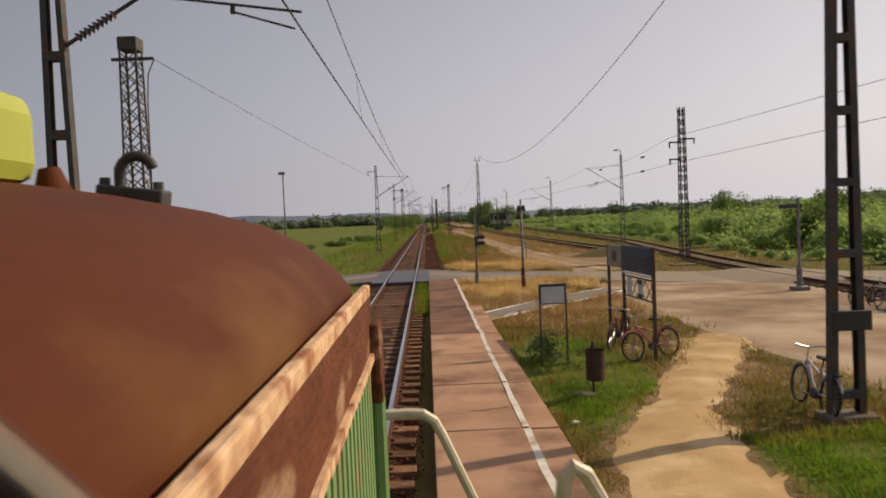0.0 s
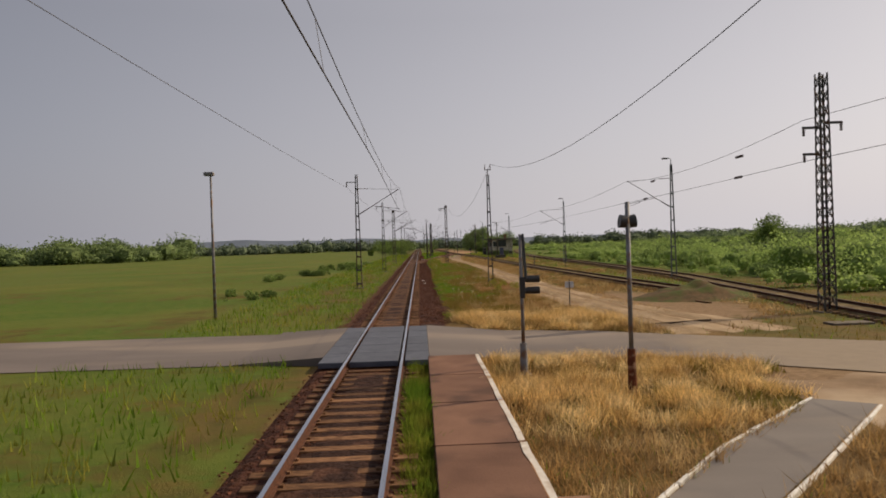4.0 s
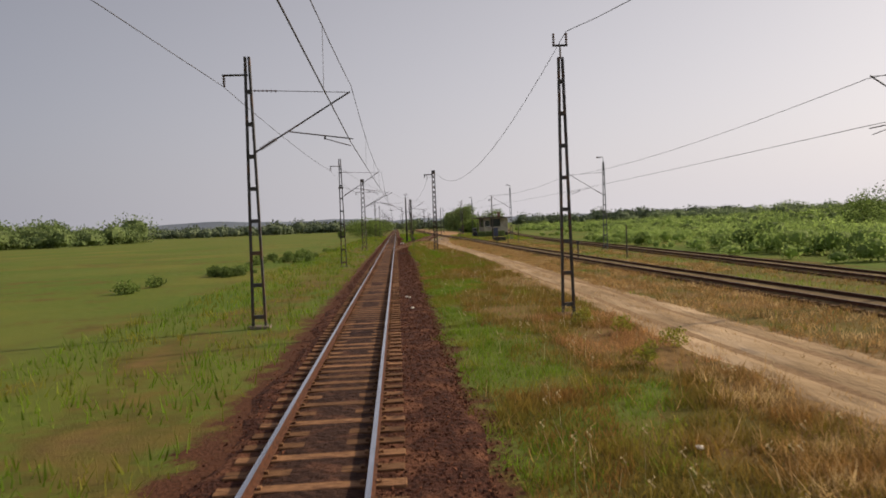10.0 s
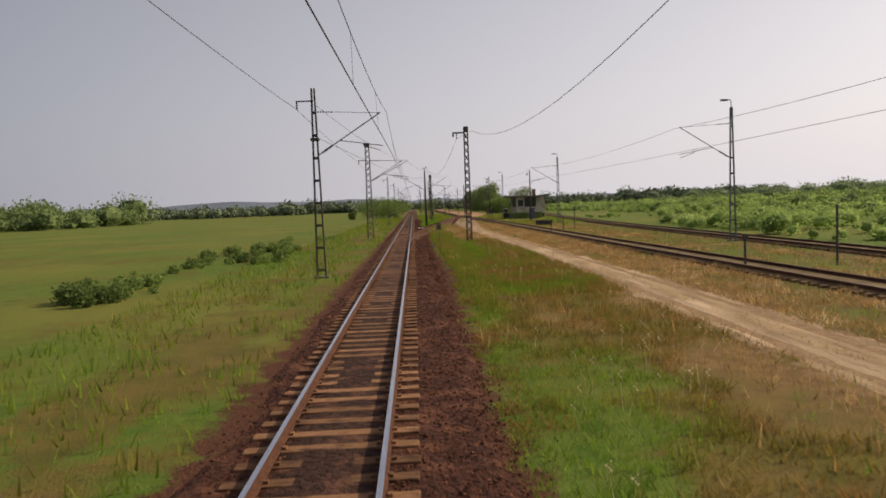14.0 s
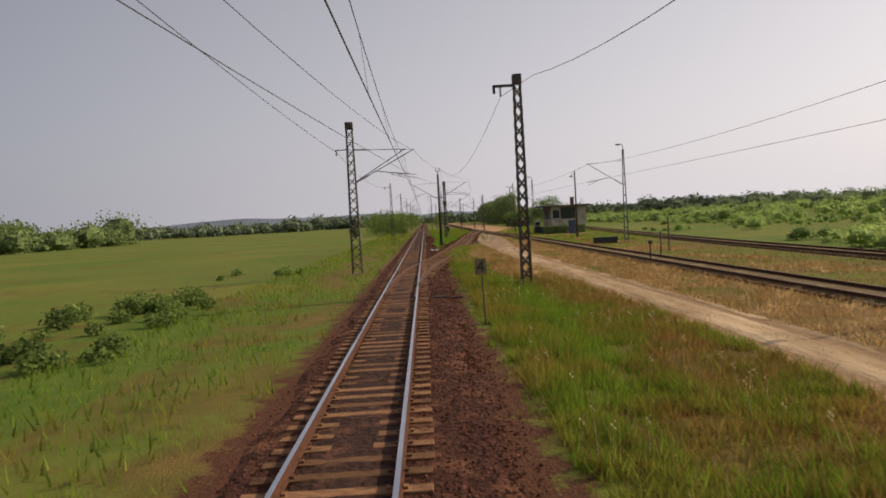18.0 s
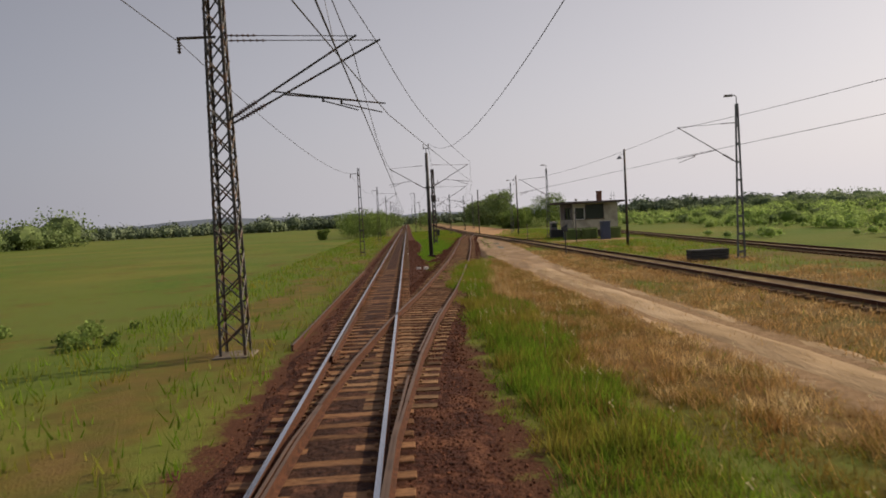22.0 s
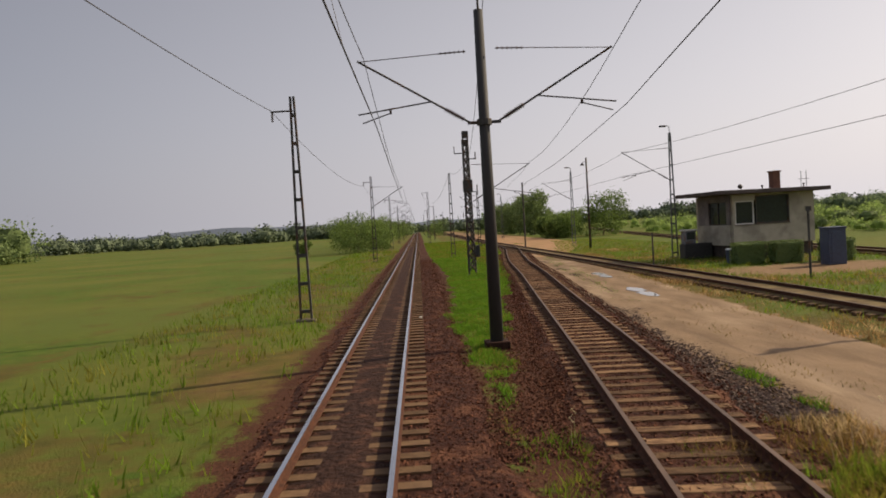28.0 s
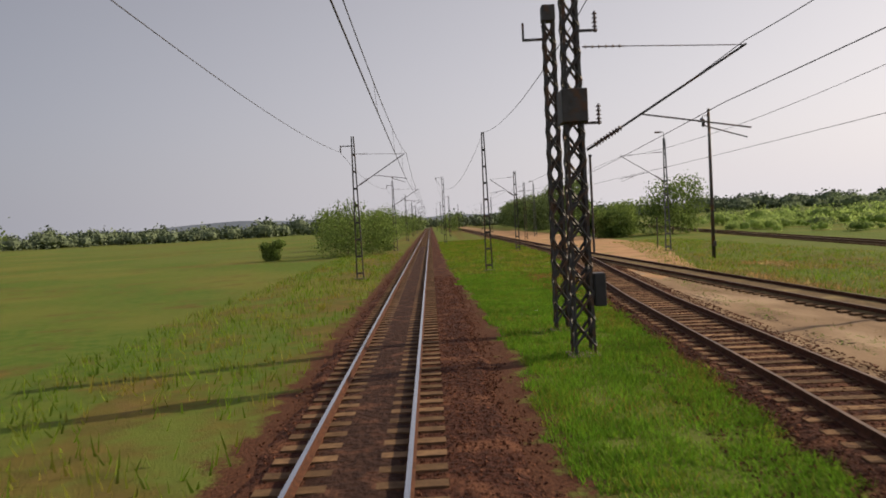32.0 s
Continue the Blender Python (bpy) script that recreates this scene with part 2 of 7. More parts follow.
def dusty_road():
    """Grey asphalt that packed yellow dust covers on the yard side, with a ragged border."""
    m = mat("dusty_asphalt", (0.185, 0.156, 0.142), (0.132, 0.112, 0.104), 0.85, scale=0.6, fine=80, bump=0.3, third=(0.25, 0.205, 0.172), third_scale=0.3, third_amount=0.5, stretch=(0.25, 1.0, 1.0))
    n, l = m.node_tree.nodes, m.node_tree.links
    p = n["Principled BSDF"]
    under = p.inputs["Base Color"].links[0].from_socket
    geo = n.new("ShaderNodeNewGeometry")
    sep_ = n.new("ShaderNodeSeparateXYZ")
    l.new(geo.outputs["Position"], sep_.inputs[0])
    rag, grit = n.new("ShaderNodeTexNoise"), n.new("ShaderNodeTexNoise")
    for k, sc, d in ((rag, 0.35, 8.0), (grit, 2.5, 6.0)):
        k.inputs["Scale"].default_value, k.inputs["Detail"].default_value = sc, d
        l.new(geo.outputs["Position"], k.inputs["Vector"])
    add = n.new("ShaderNodeMath")
    add.operation = "MULTIPLY_ADD"
    l.new(rag.outputs[0], add.inputs[0])
    add.inputs[1].default_value = 7.0
    l.new(sep_.outputs[0], add.inputs[2])
    edge = n.new("ShaderNodeMapRange")
    edge.inputs[1].default_value, edge.inputs[2].default_value = 11.8, 14.6
    edge.inputs[4].default_value = 0.93
    l.new(add.outputs[0], edge.inputs[0])
    dust = n.new("ShaderNodeMix")
    dust.data_type = "RGBA"
    dust.inputs[6].default_value, dust.inputs[7].default_value = (0.31, 0.245, 0.18, 1), (0.235, 0.185, 0.135, 1)
    l.new(grit.outputs[0], dust.inputs[0])
    mix = n.new("ShaderNodeMix")
    mix.data_type = "RGBA"
    l.new(edge.outputs[0], mix.inputs[0])
    l.new(under, mix.inputs[6])
    l.new(dust.outputs[2], mix.inputs[7])
    l.new(mix.outputs[2], p.inputs["Base Color"])
    return m


M_ROAD = dusty_road()
M_PLATFORM_DARK = mat("dark_red_platform_paving", (0.21, 0.115, 0.078), (0.14, 0.075, 0.052), 0.9, scale=0.9, fine=30, bump=0.3, rand=0.1, third=(0.105, 0.06, 0.045), third_scale=0.8, third_amount=0.5)
M_PLATE_OLIVE = mat("faded_olive_plate", (0.24, 0.185, 0.085), (0.15, 0.115, 0.055), 0.6, scale=5, bump=0.05, third=(0.32, 0.27, 0.15), third_scale=4)
M_DECK = mat("crossing_panel", (0.09, 0.097, 0.125), (0.06, 0.066, 0.088), 0.75, scale=3, fine=60, bump=0.3, rand=0.1)
M_DIRT = mat("pale_packed_dirt", (0.35, 0.248, 0.146), (0.23, 0.158, 0.09), 0.95, scale=2.2, fine=22, bump=0.8, third=(0.44, 0.325, 0.21), third_scale=0.8, stretch=(1.0, 0.2, 1.0), depth=0.05)
M_DIRT_FAR = mat("orange_sandy_dirt", (0.42, 0.25, 0.135), (0.29, 0.17, 0.09), 0.95, scale=0.5, fine=9, bump=0.6, third=(0.22, 0.17, 0.07), third_scale=0.3, third_amount=0.35, depth=0.05)
M_LEAF_TREE = mat("broad_tree_leaves", (0.21, 0.285, 0.075), (0.13, 0.19, 0.048), 0.7, scale=0.25, fine=2, bump=0, island=0.4, leaf=0.45, third=(0.085, 0.125, 0.034), third_scale=0.3, third_amount=0.6)
M_SAND = mat("trodden_yellow_sand", (0.47, 0.32, 0.155), (0.36, 0.235, 0.11), 0.95, scale=1.3, fine=30, bump=0.5, third=(0.54, 0.39, 0.22), third_scale=0.9)
M_YARD = mat("brown_packed_earth", (0.29, 0.20, 0.125), (0.19, 0.125, 0.075), 0.95, scale=0.9, fine=25, bump=0.6, third=(0.42, 0.32, 0.22), third_scale=0.25, third_amount=0.7, depth=0.04)
M_GRAVEL = mat("grey_packed_earth_yard", (0.27, 0.185, 0.115), (0.18, 0.12, 0.073), 0.95, scale=1.3, fine=30, bump=0.7, third=(0.34, 0.245, 0.16), third_scale=0.5, stretch=(1.0, 0.3, 1.0), depth=0.04)
M_STEEL = mat("dark_mast_steel", (0.075, 0.072, 0.07), (0.045, 0.042, 0.04), 0.65, 0.3, scale=6, bump=0.15, third=(0.11, 0.06, 0.035), third_scale=3)
M_STEEL_G = mat("galvanised_mast_steel", (0.16, 0.17, 0.165), (0.10, 0.10, 0.10), 0.6, 0.4, scale=5, bump=0.1)
M_POLE = mat("dark_painted_pole", (0.05, 0.047, 0.047), (0.032, 0.03, 0.031), 0.75, scale=3, fine=40, bump=0.15, stretch=(1, 1, 0.2))
M_WIRE = mat("copper_wire", (0.07, 0.06, 0.06), (0.05, 0.045, 0.045), 0.6, 0.6, bump=0)
M_INSUL = mat("brown_insulator", (0.10, 0.06, 0.05), (0.07, 0.045, 0.04), 0.3, bump=0.05)
M_BLACK = mat("black_paint", (0.03, 0.03, 0.032), (0.02, 0.02, 0.021), 0.5, bump=0.05)
M_GREYPOST = mat("grey_painted_post", (0.22, 0.22, 0.235), (0.15, 0.15, 0.16), 0.6, 0.2, scale=6, bump=0.1, third=(0.16, 0.09, 0.05), third_scale=4)
M_SIGN = mat("faded_sign_face", (0.56, 0.58, 0.63), (0.46, 0.47, 0.51), 0.6, scale=4, bump=0.05)
M_SIGN_DARK = mat("dark_sign_back", (0.055, 0.058, 0.065), (0.04, 0.042, 0.047), 0.6, scale=4, bump=0.05)
M_SIGN_BLUE = mat("dark_blue_sign", (0.03, 0.045, 0.11), (0.025, 0.035, 0.085), 0.5, scale=4, bump=0.04)
M_GRASS = mat("green_grass", (0.175, 0.275, 0.023), (0.097, 0.165, 0.0165), 0.8, scale=0.6, fine=6, bump=0, island=0.4, leaf=0.5, third=(0.24, 0.215, 0.036), third_scale=0.45, third_amount=0.6)
M_LUSH = mat("fresh_meadow_grass", (0.155, 0.31, 0.024), (0.09, 0.19, 0.017), 0.8, scale=0.7, fine=6, bump=0, island=0.4, leaf=0.5)
M_OLIVE = mat("olive_grass", (0.24, 0.165, 0.038), (0.132, 0.125, 0.022), 0.8, scale=0.7, fine=6, bump=0, island=0.45, leaf=0.45, third=(0.26, 0.14, 0.044), third_scale=0.6)
M_STRAW = mat("dry_straw_grass", (0.43, 0.275, 0.112), (0.265, 0.155, 0.058), 0.8, scale=0.8, fine=6, bump=0, island=0.5, leaf=0.45, third=(0.55, 0.41, 0.21), third_scale=0.9)
M_STRAW_RUST = mat("rusty_straw_grass", (0.50, 0.285, 0.125), (0.31, 0.17, 0.072), 0.85, scale=0.8, fine=6, bump=0, island=0.45, leaf=0.45)
M_STRAW_GOLD = mat("golden_straw_grass", (0.78, 0.55, 0.23), (0.54, 0.35, 0.13), 0.8, scale=0.8, fine=6, bump=0, island=0.45, leaf=0.45, third=(0.82, 0.64, 0.34), third_scale=0.9)
M_LEAF = mat("bright_leaves", (0.37, 0.47, 0.145), (0.26, 0.365, 0.10), 0.7, scale=0.25, fine=2, bump=0, island=0.2, leaf=0.55, third=(0.18, 0.255, 0.075), third_scale=0.13, third_amount=0.6)
M_LEAF_DARK = mat("dark_leaves", (0.195, 0.255, 0.095), (0.13, 0.18, 0.068), 0.7, scale=0.2, fine=2, bump=0, island=0.35, leaf=0.35)
# Both far leaf colours are paled and greyed to hold the distance haze.
M_LEAF_WOODS = mat("hazed_slope_wood_leaves", (0.22, 0.275, 0.14), (0.155, 0.21, 0.11), 0.7, scale=0.08, fine=1, bump=0, island=0.25, leaf=0.4)
M_LEAF_FAR = mat("hazed_distant_foliage", (0.15, 0.185, 0.11), (0.115, 0.145, 0.09), 0.9, scale=0.05, fine=0.6, bump=0, island=0.3)
M_SEED = mat("pale_seed_heads", (0.62, 0.53, 0.34), (0.48, 0.39, 0.22), 0.8, scale=2, fine=6, bump=0, island=0.3, leaf=0.4)
M_WEED = mat("yellow_weed", (0.34, 0.30, 0.04), (0.18, 0.22, 0.04), 0.8, scale=6, fine=30, bump=0, island=0.4, leaf=0.4)
M_BARK = mat("bark", (0.13, 0.09, 0.06), (0.07, 0.05, 0.035), 0.9, scale=6, bump=0.5, stretch=(1, 1, 0.3))
M_WALL = mat("weathered_render_wall", (0.50, 0.45, 0.36), (0.40, 0.36, 0.285), 0.9, scale=1.5, fine=40, bump=0.2, third=(0.32, 0.285, 0.23), third_scale=0.8)
M_WALL_GREY = mat("dark_grey_wall", (0.21, 0.18, 0.17), (0.15, 0.13, 0.125), 0.9, scale=1.5, fine=40, bump=0.2, third=(0.27, 0.235, 0.21), third_scale=0.8)
M_WALL_DARK = mat("dark_plinth", (0.09, 0.07, 0.06), (0.06, 0.05, 0.045), 0.9, scale=3, bump=0.2)
M_ROOF = mat("felt_roof", (0.14, 0.11, 0.10), (0.09, 0.075, 0.07), 0.9, scale=2, bump=0.2)
M_BRICK = mat("brown_brick", (0.22, 0.11, 0.075), (0.15, 0.08, 0.06), 0.9, scale=6, bump=0.3)
M_GLASS = mat("dark_window_glass", (0.035, 0.04, 0.045), (0.03, 0.03, 0.034), 0.08, bump=0.01)
M_BOARD_LEG = mat("dark_brown_painted_steel", (0.075, 0.045, 0.036), (0.045, 0.028, 0.024), 0.6, scale=6, bump=0.15)
M_SIDE_PANEL = mat("weathered_tan_panel", (0.34, 0.29, 0.24), (0.26, 0.22, 0.18), 0.7, scale=4, bump=0.08)
M_BLUE = mat("dull_blue_plastic", (0.05, 0.07, 0.13), (0.04, 0.052, 0.09), 0.5, bump=0.05)
M_RUST_HOOD = mat("rust_brown_bonnet_paint", (0.098, 0.029, 0.0115), (0.068, 0.0205, 0.009), 0.6, scale=1.2, fine=30, bump=0.05, third=(0.17, 0.085, 0.03), third_scale=1.3, third_amount=0.35, stretch=(1.0, 0.5, 1.0))
M_RUST_HOOD.node_tree.nodes["Principled BSDF"].inputs["Specular IOR Level"].default_value = 0.06
# Flaked primer, paled further to paint the sun on these edges.
M_LIP = mat("sunlit_flaked_primer", (0.62, 0.43, 0.28), (0.48, 0.29, 0.16), 0.85, scale=14, fine=60, bump=0.4, third=(0.3, 0.13, 0.07), third_scale=12, third_amount=0.4)
M_RUST = mat("raw_rust", (0.15, 0.05, 0.025), (0.09, 0.032, 0.017), 0.85, scale=8, fine=60, bump=0.5, third=(0.36, 0.22, 0.14), third_scale=6, third_amount=0.12, stretch=(1, 0.4, 1))
M_LOCO_GREEN = mat("faded_green_loco_paint", (0.16, 0.27, 0.10), (0.12, 0.21, 0.08), 0.5, scale=3, bump=0.08, third=(0.3, 0.2, 0.1), third_scale=6, third_amount=0.2)
M_LOCO_YELLOW = mat("pale_yellow_green_paint", (0.37, 0.39, 0.06), (0.31, 0.33, 0.05), 0.5, scale=3, bump=0.05)
M_HANDRAIL = mat("cream_handrail_paint", (0.62, 0.55, 0.42), (0.48, 0.40, 0.28), 0.45, scale=10, bump=0.1)
M_FRAME = mat("black_loco_frame", (0.04, 0.036, 0.033), (0.025, 0.023, 0.022), 0.7, scale=6, bump=0.2)
M_TYRE = mat("rubber_tyre", (0.03, 0.03, 0.03), (0.02, 0.02, 0.02), 0.8, bump=0.1)
M_BIKE = mat("silver_bike_paint", (0.45, 0.40, 0.42), (0.35, 0.30, 0.32), 0.35, 0.5, bump=0.02)
M_BIKE_RED = mat("faded_red_bike_paint", (0.34, 0.09, 0.10), (0.25, 0.06, 0.07), 0.35, 0.2, bump=0.02)
M_BIKE_DARK = mat("dark_red_bike_paint", (0.14, 0.035, 0.04), (0.1, 0.03, 0.03), 0.4, 0.2, bump=0.02)
M_CHROME = mat("dull_chrome", (0.55, 0.55, 0.57), (0.4, 0.4, 0.42), 0.3, 1.0, bump=0.02)
M_WATER = mat("puddle_water", (0.20, 0.18, 0.16), (0.15, 0.14, 0.125), 0.12, bump=0.0)
# Distance haze is put into the hills' own blue-grey colour.
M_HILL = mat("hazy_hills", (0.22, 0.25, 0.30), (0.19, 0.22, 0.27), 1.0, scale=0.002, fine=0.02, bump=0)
M_MOUND = mat("overgrown_earth", (0.15, 0.092, 0.048), (0.085, 0.062, 0.03), 0.95, scale=3, fine=20, bump=0.8, third=(0.085, 0.10, 0.028), third_scale=0.9, third_amount=0.7)
M_BIN = mat("rusty_bin_steel", (0.09, 0.05, 0.04), (0.05, 0.035, 0.03), 0.8, scale=10, bump=0.2)
M_RAILCAR = mat("red_railcar_paint", (0.45, 0.10, 0.07), (0.35, 0.08, 0.06), 0.5, bump=0.02)


# ---- builders ----
def thing(name, x, y, z=-0.1, rz=0.0, label="", category="", group="", kind=""):
    ob = new(name)
    ob.empty_display_size = 0.2
    ob.matrix_basis = pose(x, y, z, 0, 0, rz)
    return tagged(ob, label, category, group, kind)


def part(name, data, material, parent=None, label="", at=None, smooth=False):
    """Link a bmesh, or a mesh that exists, as one mesh object under a thing or a part."""
    if isinstance(data, bmesh.types.BMesh):
        me = bpy.data.meshes.new(name)
        data.to_mesh(me)
        data.free()
        me.materials.append(material)
        if smooth:
            me.polygons.foreach_set("use_smooth", [True] * len(me.polygons))
    else:
        me = data
    ob = new(name, me)
    if parent:
        ob.parent = parent
    if at is not None:
        ob.matrix_basis = at
    if label:
        ob["label"] = label
    return ob


def box(bm, c, s, m=None, bevel=0.0):
    """A box with centre c and full sizes s, optionally turned by m and with chamfered edges."""
    q = Matrix.Translation(c) @ (m or Matrix()) @ Matrix.Diagonal((*s, 1))
    r = bmesh.ops.create_cube(bm, size=1.0, matrix=q)
    if bevel:
        edges = list({e for v in r["verts"] for e in v.link_edges})
        bmesh.ops.bevel(bm, geom=edges, offset=bevel, segments=2, affect="EDGES", profile=0.5)
    return bm


def tube(bm, a, b, r, r2=None, seg=8):
    """A capped tube from a to b."""
    a, b = Vector(a), Vector(b)
    q = Matrix.Translation((a + b) / 2) @ (b - a).to_track_quat("Z", "Y").to_matrix().to_4x4()
    bmesh.ops.create_cone(bm, cap_ends=True, segments=seg, radius1=r, radius2=r if r2 is None else r2, depth=(b - a).length, matrix=q)
    return bm


def bent(bm, pts, r, seg=8):
    """A bent tube through the points, in one skin."""
    pts = [Vector(p) for p in pts]
    rings = []
    for i, p in enumerate(pts):
        d = (pts[min(i + 1, len(pts) - 1)] - pts[max(i - 1, 0)]).normalized()
        side = d.cross(Vector((0.13, 0.97, 0.21))).normalized()
        up = side.cross(d)
        rings.append([bm.verts.new(p + r * (math.cos(k * math.tau / seg) * side + math.sin(k * math.tau / seg) * up)) for k in range(seg)])
    for u, v in zip(rings, rings[1:]):
        for k in range(seg):
            bm.faces.new((u[k], u[(k + 1) % seg], v[(k + 1) % seg], v[k]))
    bm.faces.new(rings[0][::-1])
    bm.faces.new(rings[-1])
    return bm


def arc(p, q, bulge, n=8):
    """Points from p to q that sag by bulge in z."""
    p, q = Vector(p), Vector(q)
    return [p.lerp(q, i / n) - Vector((0, 0, 4 * bulge * (i / n) * (1 - i / n))) for i in range(n + 1)]


def soup(name, verts, sides, material, parent=None, kind="stuff"):
    """Many loose triangles or quads as one mesh; verts is an array (count, sides, 3)."""
    n = len(verts)
    me = bpy.data.meshes.new(name)
    me.vertices.add(n * sides)
    me.vertices.foreach_set("co", np.ascontiguousarray(verts, dtype=np.float32).ravel())
    me.loops.add(n * sides)
    me.loops.foreach_set("vertex_index", np.arange(n * sides, dtype=np.int32))
    me.polygons.add(n)
    me.polygons.foreach_set("loop_start", np.arange(0, n * sides, sides, dtype=np.int32))
    me.polygons.foreach_set("loop_total", np.full(n, sides, dtype=np.int32))
    me.update(calc_edges=True)
    me.materials.append(material)
    ob = new(name, me)
    if parent:
        ob.parent = parent
    return ob


def ribbon(line, half_left, half_right, z, step=1.0, wobble=0.0, drop=0.0, seed=0):
    """A strip along a polyline of (x, y), with uneven edges; drop: how far its edges slope down."""
    rng = random.Random(seed)
    pts = [Vector((*p, 0)) for p in line]
    dense = []
    for a, b in zip(pts, pts[1:]):
        k = max(1, int((b - a).length / step))
        dense += [a.lerp(b, i / k) for i in range(k)]
    dense.append(pts[-1])
    bm = bmesh.new()
    rows = []
    for i, p in enumerate(dense):
        d = (dense[min(i + 1, len(dense) - 1)] - dense[max(i - 1, 0)]).normalized()
        s = Vector((d.y, -d.x, 0))
        wl, wr = rng.uniform(-0.2, 0.2) * wobble, rng.uniform(-0.2, 0.2) * wobble
        wl += wobble * noise.noise((p.y * 0.3, seed, 0)) * 1.5
        wr += wobble * noise.noise((p.y * 0.3, seed, 7)) * 1.5
        row = [p - s * (half_left + wl) + Vector((0, 0, z - drop))]
        inner = [-(half_left + wl) + 0.35, 0.0, half_right + wr - 0.35]
        row += [p + s * u + Vector((0, 0, z)) for u in inner]
        row.append(p + s * (half_right + wr) + Vector((0, 0, z - drop)))
        rows.append([bm.verts.new(v) for v in row])
    for u, v in zip(rows, rows[1:]):
        for k in range(4):
            bm.faces.new((u[k], u[k + 1], v[k + 1], v[k]))
    bmesh.ops.recalc_face_normals(bm, faces=bm.faces)
    return bm


def along(line, y):
    """x on a polyline that runs along y."""
    return float(np.interp(y, [p[1] for p in line], [p[0] for p in line]))


# ---- plan ----
MAIN = [(0, -40), (0, 900)]
LOOP = [(0, 148), (0.18, 154), (0.65, 160), (1.3, 166), (2.5, 175), (3.65, 185), (4.75, 195), (5.65, 204), (6.95, 218), (8.1, 230), (9.2, 244), (10.6, 257), (12.4, 272), (13.3, 285), (13.5, 300), (13.5, 700)]
YARD = [(17.5, 68), (16.95, 80), (16.3, 108), (15.8, 140), (15.55, 190), (15.2, 215), (14.6, 240), (13.8, 275), (13.5, 300)]
BRANCH = [(17.2, -40), (17.7, 20), (18.25, 44), (18.75, 50), (19.4, 57), (20.9, 70), (23.0, 86), (24.4, 110), (25.3, 135), (26.4, 170), (27.5, 190), (29.2, 213), (31.3, 236), (36, 280), (44, 340), (60, 430)]
GROUND_Z = -0.1


def rise(x, y):
    """Height of the ground: flat round the railway, a scrubby slope far off on the side of the yard."""
    far = max(0.0, x - 60) / 140
    return GROUND_Z + 7.5 * min(1.0, far) ** 1.3 * min(1.0, max(0.15, (420 - y) / 300 if y > 120 else 1.0)) + (0.25 * noise.noise((x * 0.03, y * 0.03, 0)) if abs(x - 10) > 40 else 0.0)


def dryness(x, y):
    """How parched the growth is, 0 lush to 1 straw."""
    blotch = 0.42 * noise.noise((x * 0.33, y * 0.13, 6)) + 0.22 * noise.noise((x * 0.9, y * 0.5, 9))
    if x < -1.5:
        d = (0.3 if x > -6 else 0.12) + blotch * 0.8
    elif x > 28:
        d = 0.05
    elif x > 17:
        d = (0.42 if y < 190 else 0.25) + blotch
    elif x > 10.5:
        d = (0.64 if y < 200 else 0.4) + blotch * 0.9
    elif y < 32:
        d = 0.1 if math.hypot((x - 4.6) / 1.4, (y - 25.5) / 4.5) < 1 or (x > 5.9 and y < 20.6) else 0.55 + 0.6 * blotch
    elif y < 59.5:
        d = 0.74 + blotch * 0.8
    elif y < 74:
        d = 0.3 + 0.09 * max(0, x - 2) + blotch
    elif y < 200:
        side_ = 0.022 * max(0.0, y - 136)
        blotch -= max(0.0, 1 - abs(y - 80) / 9) * float(np.interp(x, [4.6, 6.0], [0.2, -0.22]))
        blotch -= max(0.0, 1 - abs(y - 139) / 9) * float(np.interp(x, [4.6, 6.0], [0.0, 0.2]))
        d = float(np.interp(x - side_, [2, 3.2, 5, 8], [0.25, 0.18, 0.38, 0.66]) if y < 136 else np.interp(x - side_, [2.6, 3.6, 5.6, 8], [-0.05, 0.12, 0.38, 0.66]) if y < 158 else np.interp(x - side_, [2.6, 3.6, 4.5, 7], [-0.05, 0.12, 0.6, 0.8])) + blotch
    else:
        d = -0.15 if x < 6.4 else 0.3 + blotch
    return d


CESS = [(2.35, 57), (2.7, 64), (2.5, 80), (2.6, 100), (2.8, 112), (3.2, 120), (3.0, 130), (2.8, 140), (2.9, 150), (2.7, 190), (2.6, 205), (2.2, 212), (2.9, 222), (3.2, 240), (2.4, 270)]
LOOP_SIDE = ([150, 190, 200, 214, 232, 300], [1.7, 1.8, 2.6, 2.5, 1.5, 1.4])


def rusted(x, y):
    """How far brown ballast dust covers the ground beside the tracks."""
    r = 0.0
    if y > 54:
        e = float(np.interp(y, [p[1] for p in CESS], [p[0] for p in CESS]))
        r = 1 - abs(x - (e - 1.9) / 2) / ((e + 1.9) / 2) * 0.5 - 0.25 if x > -3 else 0.0
        r = max(0.0, min(1.0, 0.5 + (e - x) * 0.45, 0.5 + (x + 2.1) * 0.6))
    if y > 150:
        u = x - along(LOOP, y)
        r = max(r, min(1.0, 0.5 + (u + float(np.interp(y, *LOOP_SIDE))) * 0.5, 0.5 + ((2.5 if y > 196 else 0.6) - u) * 0.5))
    for line, a, b in ((YARD, 69, 300), (BRANCH, -40, 425)):
        if a < y < b:
            r = max(r, 0.5 + (1.1 - abs(x - along(line, y))) * 0.45)
    return max(0.0, min(1.0, r))


